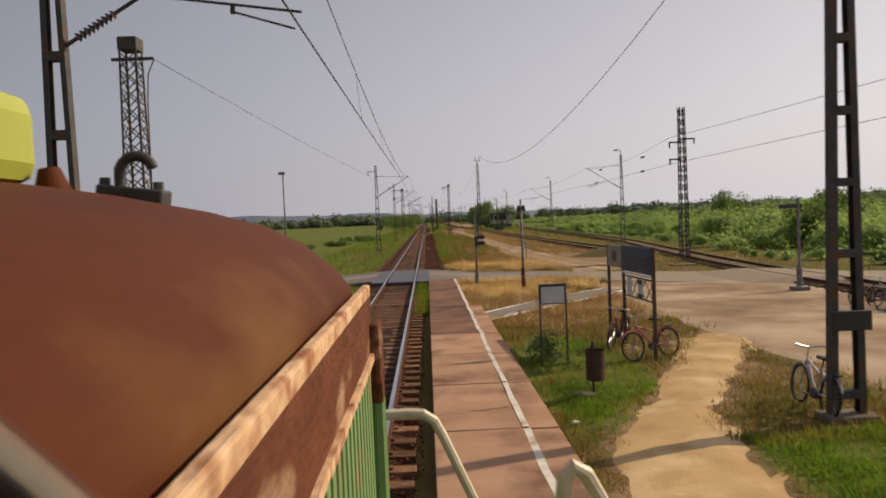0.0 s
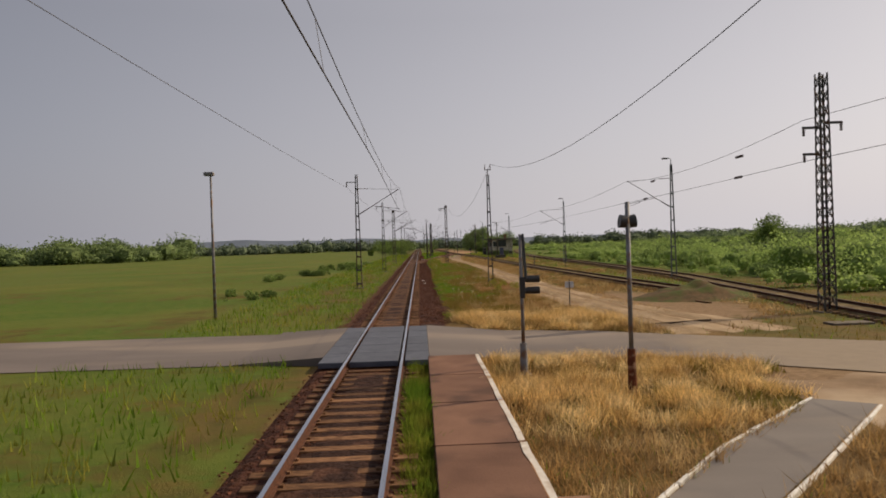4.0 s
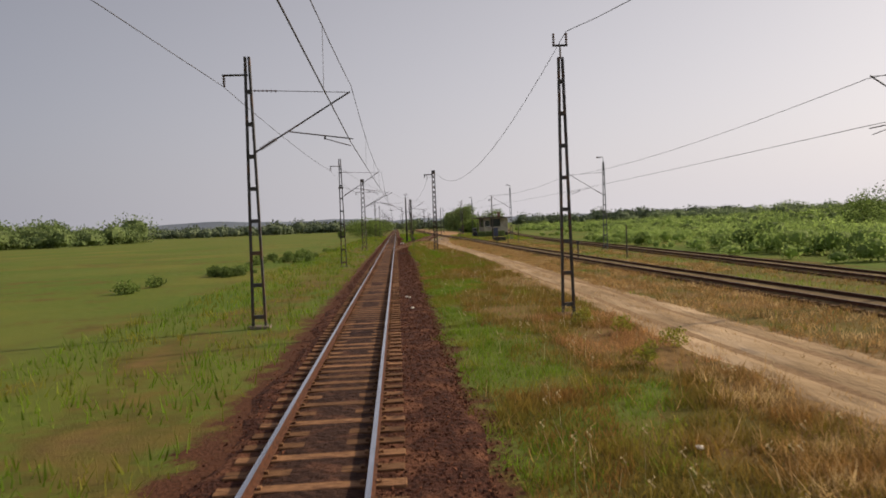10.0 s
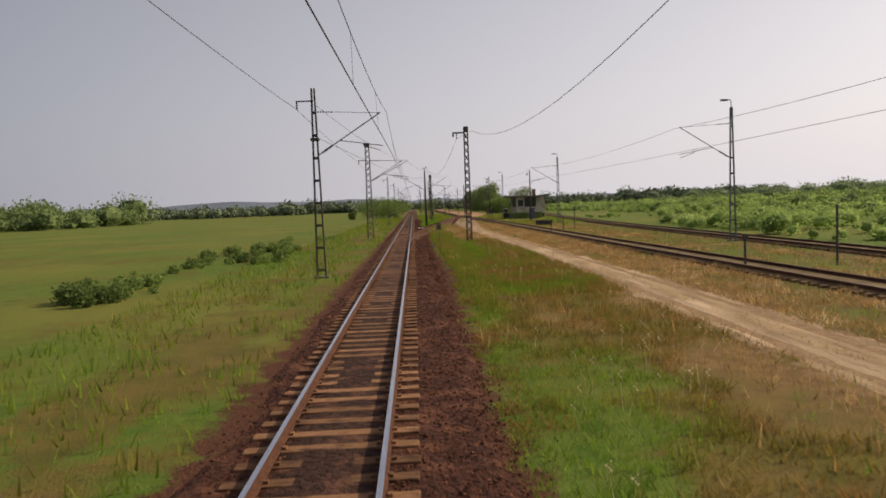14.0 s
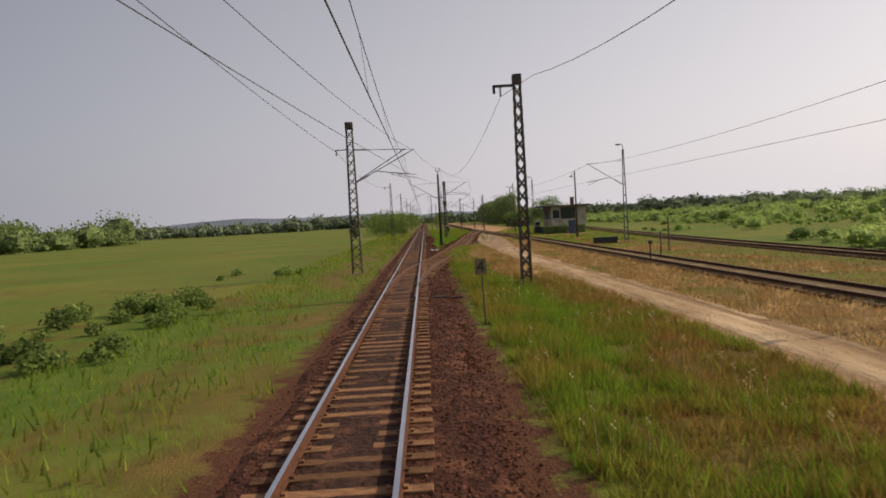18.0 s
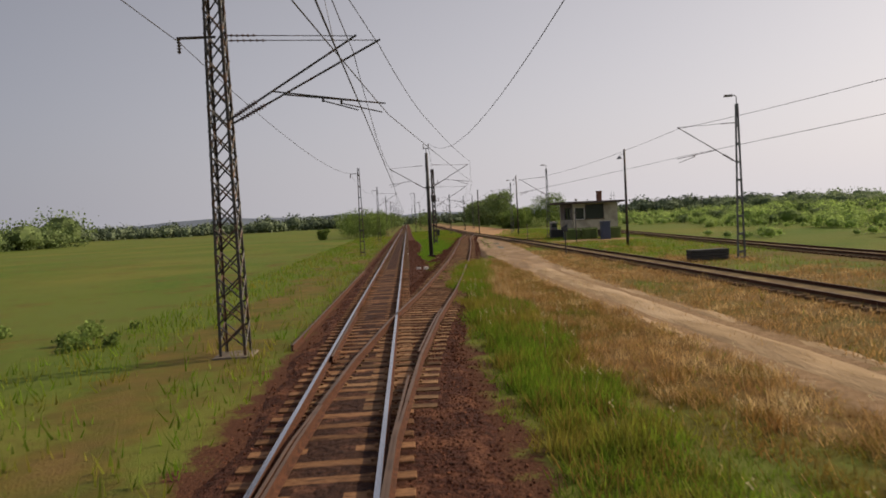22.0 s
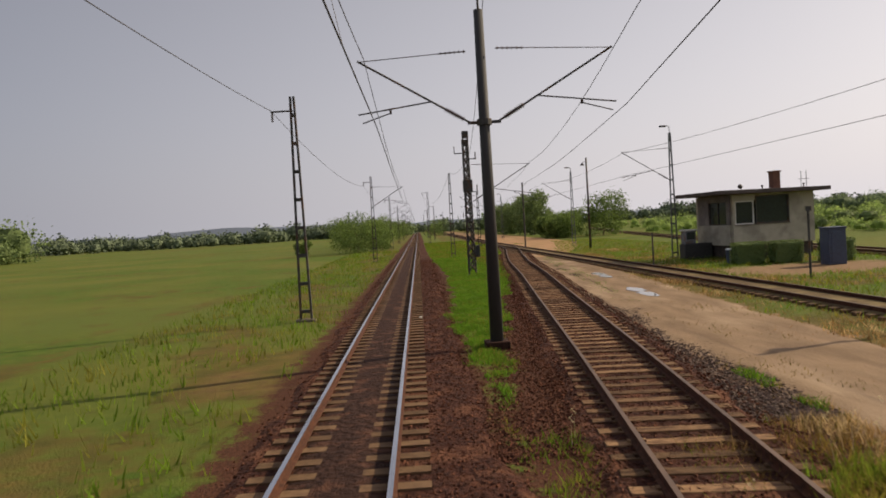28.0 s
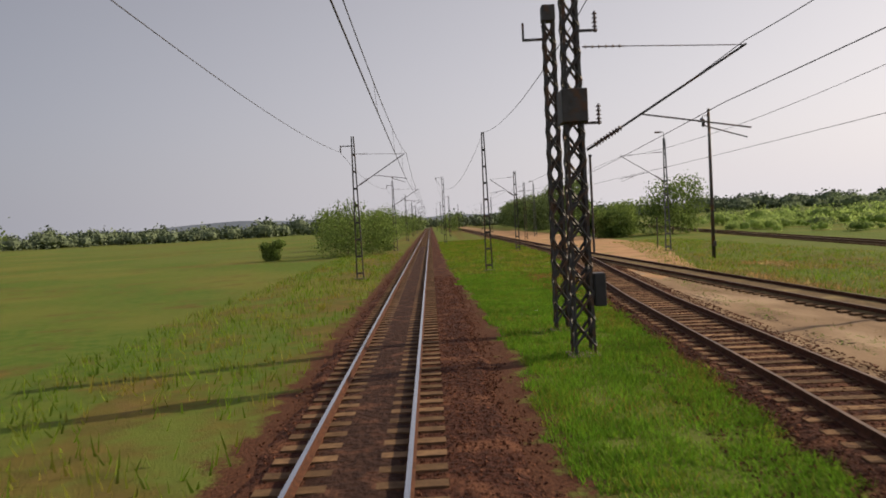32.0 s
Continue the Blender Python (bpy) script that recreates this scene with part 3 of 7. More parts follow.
def trodden(x, y):
    """How far feet and wheels have worn the turf beside the roads and paths."""
    r = 0.0
    if y > 52:
        r = 0.62 - (abs(x - along(DIRT, y)) - float(np.interp(y, ROAD_Y, ROAD_W))) * 0.5
        r = max(r, 1.2 - 0.75 * math.hypot((x - 13) / 4.2, (y - 63) / 9.5), 1.2 - 0.75 * math.hypot((x - 22.5) / 6.0, (y - 224.5) / 4.0))
    elif y < 45:
        r = 0.6 - (9.6 - x) * 0.4 if x < 18 else 0.0
        if 12 < y < 30:
            r = max(r, 0.6 - (abs(x - along(SAND, y)) - 0.9) * 0.6)
    return max(0.0, min(0.8, r))


DIRT = [(12.5, 50), (11.6, 56), (10.5, 62), (10.1, 68), (9.95, 80), (9.9, 100), (10.0, 115), (9.8, 135), (9.4, 155), (9.1, 176), (9.2, 188), (9.6, 200), (10.3, 215), (11.4, 232), (12.2, 250), (13.2, 260), (17.0, 280), (19.5, 295), (19.0, 320), (19.0, 420)]
ROAD_Y, ROAD_W = [50, 62, 75, 95, 130, 155, 180, 192, 206, 225, 262, 420], [2.2, 1.7, 1.5, 1.1, 1.0, 0.95, 1.15, 1.4, 2.0, 2.0, 1.9, 2.6]
SAND = [(4.55, 10), (4.6, 18), (4.9, 20.5), (5.4, 22.0), (6.3, 23.6), (7.7, 26.0), (9.3, 29.5)]

# ---- ground ----
xs = [-3000, -1500, -800, -400, -250, -150, -100, -70, -50, -35, -25, -18] + [round(-12 + 0.75 * i, 2) for i in range(8)] + [round(-6 + 0.3 * i, 2) for i in range(90)] + [round(21.3 + 0.75 * i, 2) for i in range(16)] + [36, 42, 50, 60, 75, 90, 110, 140, 180, 230, 300, 450, 800, 1500, 3000]
ys = [-800, -300, -120, -50, -20] + [round(-5 + 1.5 * i, 2) for i in range(9)] + [round(8.5 + 0.45 * i, 2) for i in range(600)] + [round(280 + 2 * i, 2) for i in range(30)] + [345, 370, 400, 450, 520, 620, 800, 1200, 2000, 3500]
gv = [(x, y, rise(x, y)) for y in ys for x in xs]
gw = len(xs)
gf = [(j * gw + i, j * gw + i + 1, (j + 1) * gw + i + 1, (j + 1) * gw + i) for j in range(len(ys) - 1) for i in range(gw - 1)]
gm = bpy.data.meshes.new("ground")
gm.from_pydata(gv, [], gf)
ga = gm.attributes.new("dryness", "FLOAT", "POINT")
ga.data.foreach_set("value", [dryness(v[0], v[1]) for v in gv])
for name, rule in (("rust", rusted), ("worn", trodden)):
    ga = gm.attributes.new(name, "FLOAT", "POINT")
    ga.data.foreach_set("value", [rule(v[0], v[1]) if -6 < v[0] < 34 else 0.0 for v in gv])
gm.materials.append(M_GROUND)
tagged(new("ground", gm), "meadow ground with green turf and parched straw patches", "ground", kind="structure")

road = bmesh.new()
RN = [(-1500, 98.0), (-60, 50.0), (0, 48.0), (3.4, 47.5), (7.3, 46.8), (10, 45.2), (14, 42.2), (17.3, 39.8), (24, 35.8), (40, 28), (140, -20)]
RF = [(-1500, 105.5), (-60, 57.5), (0, 55.2), (3.4, 54.6), (7.3, 53.3), (11.3, 50.5), (14.8, 48.5), (17.3, 47.0), (24, 43.6), (40, 36.5), (140, -11)]
rn = [road.verts.new((x, y, -0.075)) for x, y in RN]
rf = [road.verts.new((x, y, -0.075)) for x, y in RF]
for i in range(len(RN) - 1):
    road.faces.new((rn[i], rn[i + 1], rf[i + 1], rf[i]))
tagged(part("road", road, M_ROAD), "worn grey asphalt road over the level crossing", "road", kind="structure")



def worn_strip(name, line, widths, material, label, category, y0, y1, ruts=0.0, lift=0.035, seed=0, step=0.4, skew=1.0):
    """Packed earth along a line: crowned, with ragged edges that sink into the turf, and wheel ruts."""
    wy, ww = [p[1] for p in widths], [p[0] for p in widths]
    rows, cols = int((y1 - y0) / step), 17
    verts = []
    for j in range(rows + 1):
        y = y0 + (y1 - y0) * j / rows
        w = float(np.interp(y, wy, ww)) + 0.5
        end = min(1.0, (y - y0) / 2.5, (y1 - y) / 2.5)
        for i in range(cols):
            u = (i / (cols - 1) * 2 - 1) * w * (skew if i > cols / 2 else 1.0)
            x = along(line, y) + u
            edge = min(1.0, (w - abs(u) / (skew if u > 0 else 1.0)) / 0.9)
            z = -0.045 + (lift + 0.045) * max(0.0, min(edge, end)) ** 0.7 + (0.045 - 0.02 * max(0.0, edge)) * noise.noise((x * 0.9, y * 0.45, seed)) + (0.03 - 0.02 * max(0.0, edge)) * noise.noise((x * 2.6, y * 1.6, seed + 4)) + 0.01 * noise.noise((x * 6.0, y * 5.0, seed + 8))
            sway = 0.2 * noise.noise((0, y * 0.08, seed))
            for c in (-0.72, 0.72):
                z -= ruts * math.exp(-((u - c - sway) / 0.17) ** 2)
            z -= 0.6 * ruts * math.exp(-((u + 0.15 - 2 * sway) / 0.1) ** 2) * max(0.0, noise.noise((3, y * 0.06, seed)) + 0.2)
            verts.append((x, y, GROUND_Z + z))
    faces = [(j * cols + i, j * cols + i + 1, (j + 1) * cols + i + 1, (j + 1) * cols + i) for j in range(rows) for i in range(cols - 1)]
    me = bpy.data.meshes.new(name)
    me.from_pydata(verts, [], faces)
    me.materials.append(material)
    me.polygons.foreach_set("use_smooth", [True] * len(me.polygons))
    return tagged(new(name, me), label, category, kind="structure")


worn_strip("forecourt", [(13.6, 5), (13.4, 22), (13.0, 34), (13.2, 44)], [(3.9, 5), (3.9, 24), (4.3, 34), (4.1, 44)], M_YARD, "brown packed earth forecourt beside the road", "forecourt", 4.0, 44.5, lift=0.03, seed=3)
worn_strip("sand_path", SAND, [(0.95, 10), (0.95, 18.5), (0.8, 20.5), (0.45, 22.2), (0.5, 24), (0.9, 28)], M_SAND, "pale trodden sand path", "path", 9.0, 30.5, lift=0.035, seed=4, step=0.2)
road_w = list(zip(ROAD_W, ROAD_Y))
worn_strip("dirt_road", DIRT, road_w, M_DIRT, "pale sandy dirt road with wheel ruts along the railway", "dirt road", 50.5, 189, ruts=0.085, lift=0.045, seed=5)
worn_strip("gravel_yard", DIRT, road_w, M_GRAVEL, "grey packed earth yard between two tracks", "yard", 183, 268, ruts=0.02, lift=0.04, seed=6)
worn_strip("dirt_road_far", DIRT, [(1.6, 246), (2.4, 262), (3.6, 290), (4.0, 320), (4.0, 420)], M_DIRT_FAR, "pale orange dirt road towards the next station", "dirt road", 250, 420, ruts=0.02, seed=15, step=1.0, skew=1.5)

# ---- railway tracks ----
def rail_mesh(line, offset, y0, y1, step=6.0, top_w=0.07):
    """A rail with foot, web and head that follows a line at a sideways offset."""
    prof = [(-0.065, 0.0), (-0.065, 0.015), (-0.012, 0.03), (-0.012, 0.125), (-top_w / 2, 0.135), (-top_w / 2, 0.17), (top_w / 2, 0.17), (top_w / 2, 0.135), (0.012, 0.125), (0.012, 0.03), (0.065, 0.015), (0.065, 0.0)]
    yy = sorted({y0, y1, *[p[1] for p in line if y0 < p[1] < y1], *np.arange(y0, y1, step).tolist()})
    bm = bmesh.new()
    rings = []
    for y in yy:
        x = along(line, y)
        sl = (along(line, y + 1) - along(line, y - 1)) / 2
        nx, ny = 1 / math.hypot(1, sl), -sl / math.hypot(1, sl)
        rings.append([bm.verts.new((x + (offset + u) * nx, y + (offset + u) * ny, v)) for u, v in prof])
    for a, b in zip(rings, rings[1:]):
        for k in range(12):
            f = bm.faces.new((a[k], b[k], b[(k + 1) % 12], a[(k + 1) % 12]))
            f.material_index = 1 if k == 5 else 0
    bm.faces.new(rings[0][::-1])
    bm.faces.new(rings[-1])
    bmesh.ops.recalc_face_normals(bm, faces=bm.faces)
    return bm


def sleeper_bm(length=2.4):
    bm = bmesh.new()
    box(bm, (0, 0, -0.06), (length, 0.25, 0.13), bevel=0.015)
    for s in (-1, 1):
        for u in (-0.11, 0.11):
            box(bm, (s * 0.75 + u, 0, 0.02), (0.05, 0.09, 0.04))
    return bm


def track(name, line, y0, y1, top, ballast, label, near=None, bed=1.55, bed_z=-0.035, wide=0.0, wood=None):
    drop = max(0.11, bed_z + 0.13)
    t = tagged(new(name), label, "railway track", kind="structure")
    for a, b, right in ((y0, 54.0, 1.22), (54.0, y1, wide)) if wide else ((y0, y1, bed),):
        part("ballast_bed", ribbon([(along(line, y), y) for y in np.arange(a, b + 1, 4.0)], bed, right, bed_z, 0.8, 0.3 if right > 1.3 else 0.03, drop, seed=int(bed * 100)), ballast, t)
    for s in (-0.75, 0.75):
        r = part("rail", rail_mesh(line, s, y0, y1), M_RAIL_SIDE, t)
        r.data.materials.append(top)
    sm = None
    rest = []
    rng = random.Random(5)
    for i in range(int((y1 - y0) / 0.6)):
        y = y0 + 0.3 + 0.6 * i
        x = along(line, y)
        turn = -math.degrees(math.atan((along(line, y + 1) - along(line, y - 1)) / 2))
        if near and near[0] < y < near[1]:
            if sm is None:
                first = part("sleeper", sleeper_bm(), wood or M_SLEEPER, t)
                sm = first.data
                first.matrix_basis = pose(x, y, 0, 0, 0, turn)
            else:
                part("sleeper", sm, None, t, at=pose(x + rng.uniform(-0.02, 0.02), y + rng.uniform(-0.015, 0.015), rng.uniform(-0.008, 0.004), 0, 0, turn + rng.uniform(-0.6, 0.6)))
        else:
            rest.append((x, y, turn))
    if rest:
        cube = np.array([[-1.25, -0.12, -0.1], [1.25, -0.12, -0.1], [1.25, -0.12, 0], [-1.25, -0.12, 0], [-1.25, 0.12, -0.1], [1.25, 0.12, -0.1], [1.25, 0.12, 0], [-1.25, 0.12, 0]])
        faces = [(0, 1, 2, 3), (3, 2, 6, 7), (5, 4, 7, 6), (1, 5, 6, 2), (4, 0, 3, 7)]
        quads = []
        for x, y, turn in rest:
            c, s = math.cos(radians(turn)), math.sin(radians(turn))
            w = cube.copy()
            w[:, 0], w[:, 1] = x + c * cube[:, 0] - s * cube[:, 1], y + s * cube[:, 0] + c * cube[:, 1]
            quads += [w[list(f)] for f in faces]
        tagged(soup("sleeper_row", np.array(quads), 4, M_SLEEPER_FAR, t), kind="stuff")
    return t


track("main_track", MAIN, -40, 700, M_RAIL_TOP, M_BALLAST, "straight main line track with polished rails on rusty ballast", near=(13.0, 192.0), bed=1.75, wide=2.45)
track("loop_track", LOOP, 156, 640, M_RAIL_DULL, M_BALLAST, "rusty loop track that branches off the main line", near=(158.0, 262.0), bed=1.6, bed_z=-0.02, wood=M_SLEEPER_PALE)
track("yard_track", YARD, 69.5, 300, M_RAIL_DULL, M_BALLAST_GREY, "dull yard track sunk in dry grass", bed=1.15, bed_z=0.035)
track("branch_track", BRANCH, -40, 425, M_RAIL_DULL, M_BALLAST_GREY, "dull branch track along the scrub", bed=1.15, bed_z=0.04)

# oily fill between the rails of the main line
fill = ribbon([(0, y) for y in np.arange(12, 45.9, 0.8)], 0.66, 0.66, 0.001, 0.8, 0.02, 0.03, seed=31)
part("oily_fill", fill, M_OILY_SHADED, bpy.data.objects["main_track"])
fill = ribbon([(0, y) for y in np.arange(55.3, 320, 0.8)], 0.66, 0.66, 0.001, 0.8, 0.02, 0.03, seed=32)
part("oily_fill", fill, M_OILY_SHADED, bpy.data.objects["main_track"])

# loose ballast stones and the wide brown cess beside the main line
rng = np.random.default_rng(11)


def pebbles(count, xy, size, z):
    """Small irregular stones as tetrahedra."""
    base = np.array([[1, 1, 1], [-1, -1, 1], [-1, 1, -1], [1, -1, -1]], float) * 0.6
    tri = [(0, 1, 2), (0, 3, 1), (0, 2, 3), (1, 3, 2)]
    x, y = xy
    n = len(x)
    pts = base[None] * (size * rng.uniform(0.5, 1.3, (n, 1, 1))) + rng.normal(0, size * 0.25, (n, 4, 3))
    a = rng.uniform(0, 6.28, n)
    c, s = np.cos(a)[:, None], np.sin(a)[:, None]
    px, py = pts[:, :, 0] * c - pts[:, :, 1] * s, pts[:, :, 0] * s + pts[:, :, 1] * c
    pts = np.stack([px + x[:, None], py + y[:, None], pts[:, :, 2] * 0.7 + z], -1)
    return np.concatenate([pts[:, list(f)] for f in tri])


n = 52000
sy = rng.uniform(12, 262, n)
sx = np.where(rng.random(n) < 0.55, rng.uniform(0.85, 2.3, n), rng.uniform(-1.7, 0.75, n))
keep = ~((sx > 1.3) & (sy < 57)) & ~((sy > 46) & (sy < 55.5))
tagged(soup("ballast_stones", pebbles(n, (sx[keep], sy[keep]), 0.03, -0.025), 3, M_STONE), "loose rusty ballast stones", "ballast", kind="stuff")
n = 22000
sy = 198 + 64 * rng.random(n) ** 1.4
sx = np.interp(sy, [p[1] for p in LOOP], [p[0] for p in LOOP]) + 1.2 + 1.6 * rng.random(n) ** 1.2
tagged(soup("gravel_stones", pebbles(n, (sx, sy), 0.035, -0.085), 3, M_STONE_GREY), "loose grey-brown gravel beside the loop track", "gravel", kind="stuff")
n = 12000
sy = 197 + 40 * rng.random(n) ** 1.3
sx = np.interp(sy, [p[1] for p in LOOP], [p[0] for p in LOOP]) - 1.3 - 1.5 * rng.random(n) ** 1.3
tagged(soup("side_stones", pebbles(n, (sx, sy), 0.03, -0.085), 3, M_STONE), "loose rusty stones beside the loop sleepers", "ballast", kind="stuff")
n = 26000
sy = rng.uniform(57, 262, n)
sx = 1.9 + np.abs(rng.normal(0, 0.36, n))
tagged(soup("cess_stones", pebbles(n, (sx, sy), 0.03, -0.085), 3, M_STONE), "scattered rusty stones at the edge of the turf", "ballast", kind="stuff")
n = 34000
sy = rng.uniform(160, 262, n)
sx = np.interp(sy, [p[1] for p in LOOP], [p[0] for p in LOOP]) + rng.uniform(-1.7, 1.7, n)
tagged(soup("loop_ballast_stones", pebbles(n, (sx, sy), 0.034, -0.012), 3, M_STONE), "loose rusty ballast stones by the loop track", "ballast", kind="stuff")

# switch blades, and the switch's white marker
sw = tagged(new("switch_blades"), "worn switch rails where the loop leaves the main line", "track switch", kind="structure")
for s, y0, y1 in ((0.69, 144, 158), (-0.69, 146, 156)):
    b = part("blade", rail_mesh([(0, 140), (0.0, 148), (0.2, 154), (0.55, 160)], s, y0, y1, 2.0, 0.05), M_RAIL_SIDE, sw)
    b.data.materials.append(M_RAIL_DULL)

for s in (-0.75, 0.75):
    closure = part("closure_rail", rail_mesh(LOOP, s, 150.6, 156.05, 1.0, 0.05), M_RAIL_SIDE, sw)
    closure.data.materials.append(M_RAIL_DULL)
rod = bmesh.new()
tube(rod, (-0.3, 0, 0), (2.7, -0.25, 0.0), 0.035, seg=8)
box(rod, (1.75, -0.12, 0.02), (0.5, 0.22, 0.12), bevel=0.015)
part("point_rod", rod, M_FRAME, sw, "dark point rod across the cess", at=pose(0, 145.1, -0.05))
check = part("check_rail", rail_mesh(LOOP, 0.66, 160.5, 168.5, 2.0, 0.05), M_RAIL_SIDE, sw)
check.data.materials.append(M_RAIL_DULL)
check = part("check_rail", rail_mesh(MAIN, -0.66, 160.5, 168.5, 2.0, 0.05), M_RAIL_SIDE, sw)
check.data.materials.append(M_RAIL_DULL)

# ---- level crossing ----
deck = thing("level_crossing_deck", 0, 50.6, 0.0, label="dark rubber panel deck between the rails of the crossing", category="crossing deck", kind="structure")
pan = None
for c, w in ((0.0, 1.30), (1.16, 0.66), (-1.16, 0.66)):
    pm = None
    for k in range(5):
        if pm is None:
            bm = bmesh.new()
            box(bm, (0, 0, 0.085), (w, 1.6, 0.15), bevel=0.015)
            o = part("panel", bm, M_DECK, deck, at=pose(c, -3.28 + 1.64 * k, 0))
            pm = o.data
        else:
            part("panel", pm, None, deck, at=pose(c, -3.28 + 1.64 * k, 0))
ramp = bmesh.new()
for xa, xb, ya, yn, yf in ((1.5, 4.2, 47.25, 47.4, 54.4), (-1.5, -4.2, 47.6, 48.2, 56.0)):
    v = [ramp.verts.new(p) for p in ((xa, ya, 0.15), (xb, yn, -0.07), (xb, yf, -0.07), (xa, 54.9, 0.15), (xa, ya, -0.1), (xb, yn, -0.1), (xb, yf, -0.1), (xa, 54.9, -0.1))]
    for f in ((0, 1, 2, 3), (0, 3, 7, 4), (0, 4, 5, 1), (3, 2, 6, 7), (1, 5, 6, 2)):
        ramp.faces.new([v[k] for k in f])
rows_ = [[ramp.verts.new((x, y, z)) for y in (float(np.interp(x, *zip(*RN))) - 0.2, float(np.interp(x, *zip(*RN))) + 1.0, float(np.interp(x, *zip(*RF))) - 1.0, float(np.interp(x, *zip(*RF))) + 0.2)] for x, z in ((15.2, -0.085), (17.0, 0.15), (19.4, 0.15), (21.8, -0.085))]
for ra, rb in zip(rows_, rows_[1:]):
    for k in range(3):
        ramp.faces.new((ra[k], rb[k], rb[k + 1], ra[k + 1]))
for r_ in rows_:
    r_[0].co.z = r_[3].co.z = -0.09
bmesh.ops.recalc_face_normals(ramp, faces=ramp.faces)
tagged(part("crossing_ramp", ramp, M_ROAD), "asphalt ramp up to the crossing", "ramp", kind="structure")

# ---- platform ----
plat = thing("platform", 0, 0, 0, label="low paved station platform with a painted edge line", category="platform", kind="structure")
core = bmesh.new()
box(core, (2.41, 7.85, -0.05), (1.76, 56.3, 0.32))
box(core, (2.21, 41.6, -0.05), (1.36, 11.2, 0.319))
part("core", core, M_PLATFORM, plat)
slab_a = slab_b = None
rr = random.Random(8)
for k in range(23):
    y = -18.9 + 2.93 * k
    ln = 2.87
    if slab_a is None:
        bm = bmesh.new()
        box(bm, (0, 0, 0), (1.30, ln, 0.08), bevel=0.014)
        o = part("slab", bm, M_PLATFORM, plat, at=pose(2.11, y, 0.13))
        slab_a = o.data
        bm = bmesh.new()
        box(bm, (0, 0, 0), (0.46, ln, 0.07), bevel=0.012)
        o = part("edge_slab", bm, M_PLATFORM, plat, at=pose(3.06, y, 0.125))
        slab_b = o.data
        bm = bmesh.new()
        box(bm, (0, 0, 0), (1.30, ln, 0.08), bevel=0.014)
        slab_c = bpy.data.meshes.new("slab")
        bm.to_mesh(slab_c)
        bm.free()
        slab_c.materials.append(M_PLATFORM_DARK)
    else:
        part("slab", slab_c if y > 29.5 else slab_a, None, plat, at=pose(2.11, y, 0.13 + rr.uniform(-0.006, 0.006), rr.uniform(-0.2, 0.2), rr.uniform(-0.3, 0.3), rr.uniform(-0.15, 0.15)))
        if y < 36:
            part("edge_slab", slab_b, None, plat, at=pose(3.06, y, 0.122 + rr.uniform(-0.006, 0.006), 0, rr.uniform(-0.4, 0.4), rr.uniform(-0.2, 0.2)))
        strip = bmesh.new()
        xs_ = [2.8 + 0.03 * noise.noise((0, (y + v) * 0.7, 3)) + rr.uniform(-0.008, 0.008) for v in (-1.45, -0.9, -0.3, 0.3, 0.9, 1.45)]
        lo = [(strip.verts.new((xa - 0.05 + rr.uniform(-0.01, 0.01), y + v, 0.1795)), strip.verts.new((xa + 0.05 + rr.uniform(-0.012, 0.012), y + v, 0.1795))) for xa, v in zip(xs_, (-1.42, -0.9, -0.3, 0.3, 0.9, 1.42))]
        for (p0, p1), (p2, p3) in zip(lo, lo[1:]):
            strip.faces.new((p0, p1, p3, p2))
        bmesh.ops.recalc_face_normals(strip, faces=strip.faces)
        part("edge_line", strip, M_LINE, plat)
        if k > 11 and y < 36:
            bm = bmesh.new()
            yc = y + rr.uniform(-1.1, 1.1)
            pts = [(1.48 + 0.1 * i, yc + 0.09 * noise.noise((i * 0.6, k, 0)) + 0.02 * rr.uniform(-1, 1) + 0.03 * i * (k % 3 - 1)) for i in range(rr.choice((7, 9, 13)))]
            for (xa, ya), (xb, yb) in zip(pts, pts[1:]):
                w_ = rr.uniform(0.006, 0.018)
                bm.faces.new([bm.verts.new(p) for p in ((xa, ya - w_, 0.1745), (xb, yb - w_, 0.1745), (xb, yb + w_ * 0.6, 0.1745), (xa, ya + w_ * 0.6, 0.1745))])
            bmesh.ops.recalc_face_normals(bm, faces=bm.faces)
            part("crack", bm, M_CRACK, plat)

walkway = thing("footpath", 0, 0, 0, label="narrow asphalt footpath between white kerbs", category="footpath", kind="structure")
bm = bmesh.new()
va = [bm.verts.new(p) for p in ((3.35, 33.6, -0.055), (3.35, 35.0, -0.055), (6.0, 38.3, -0.055), (9.0, 41.25, -0.055), (9.9, 40.6, -0.055), (6.6, 37.0, -0.055))]
bm.faces.new(va[::-1])
bmesh.ops.recalc_face_normals(bm, faces=bm.faces)
part("surface", bm, M_ASPHALT, walkway)
for line in (((3.3, 35.1), (6.0, 38.4), (9.0, 41.3)), ((3.4, 33.5), (6.6, 36.9), (9.9, 40.5))):
    for (xa, ya), (xb, yb) in zip(line, line[1:]):
        L = math.hypot(xb - xa, yb - ya)
        for k in range(int(L)):
            f = (k + 0.5) / int(L)
            bm = bmesh.new()
            box(bm, (0, 0, 0), (L / int(L) - 0.02, 0.06, 0.08), bevel=0.01)
            part("kerb", bm, M_WHITE, walkway, at=pose(xa + f * (xb - xa), ya + f * (yb - ya), -0.078 + rr.uniform(-0.008, 0.008), 0, 0, math.degrees(math.atan2(yb - ya, xb - xa)) + rr.uniform(-1, 1)))


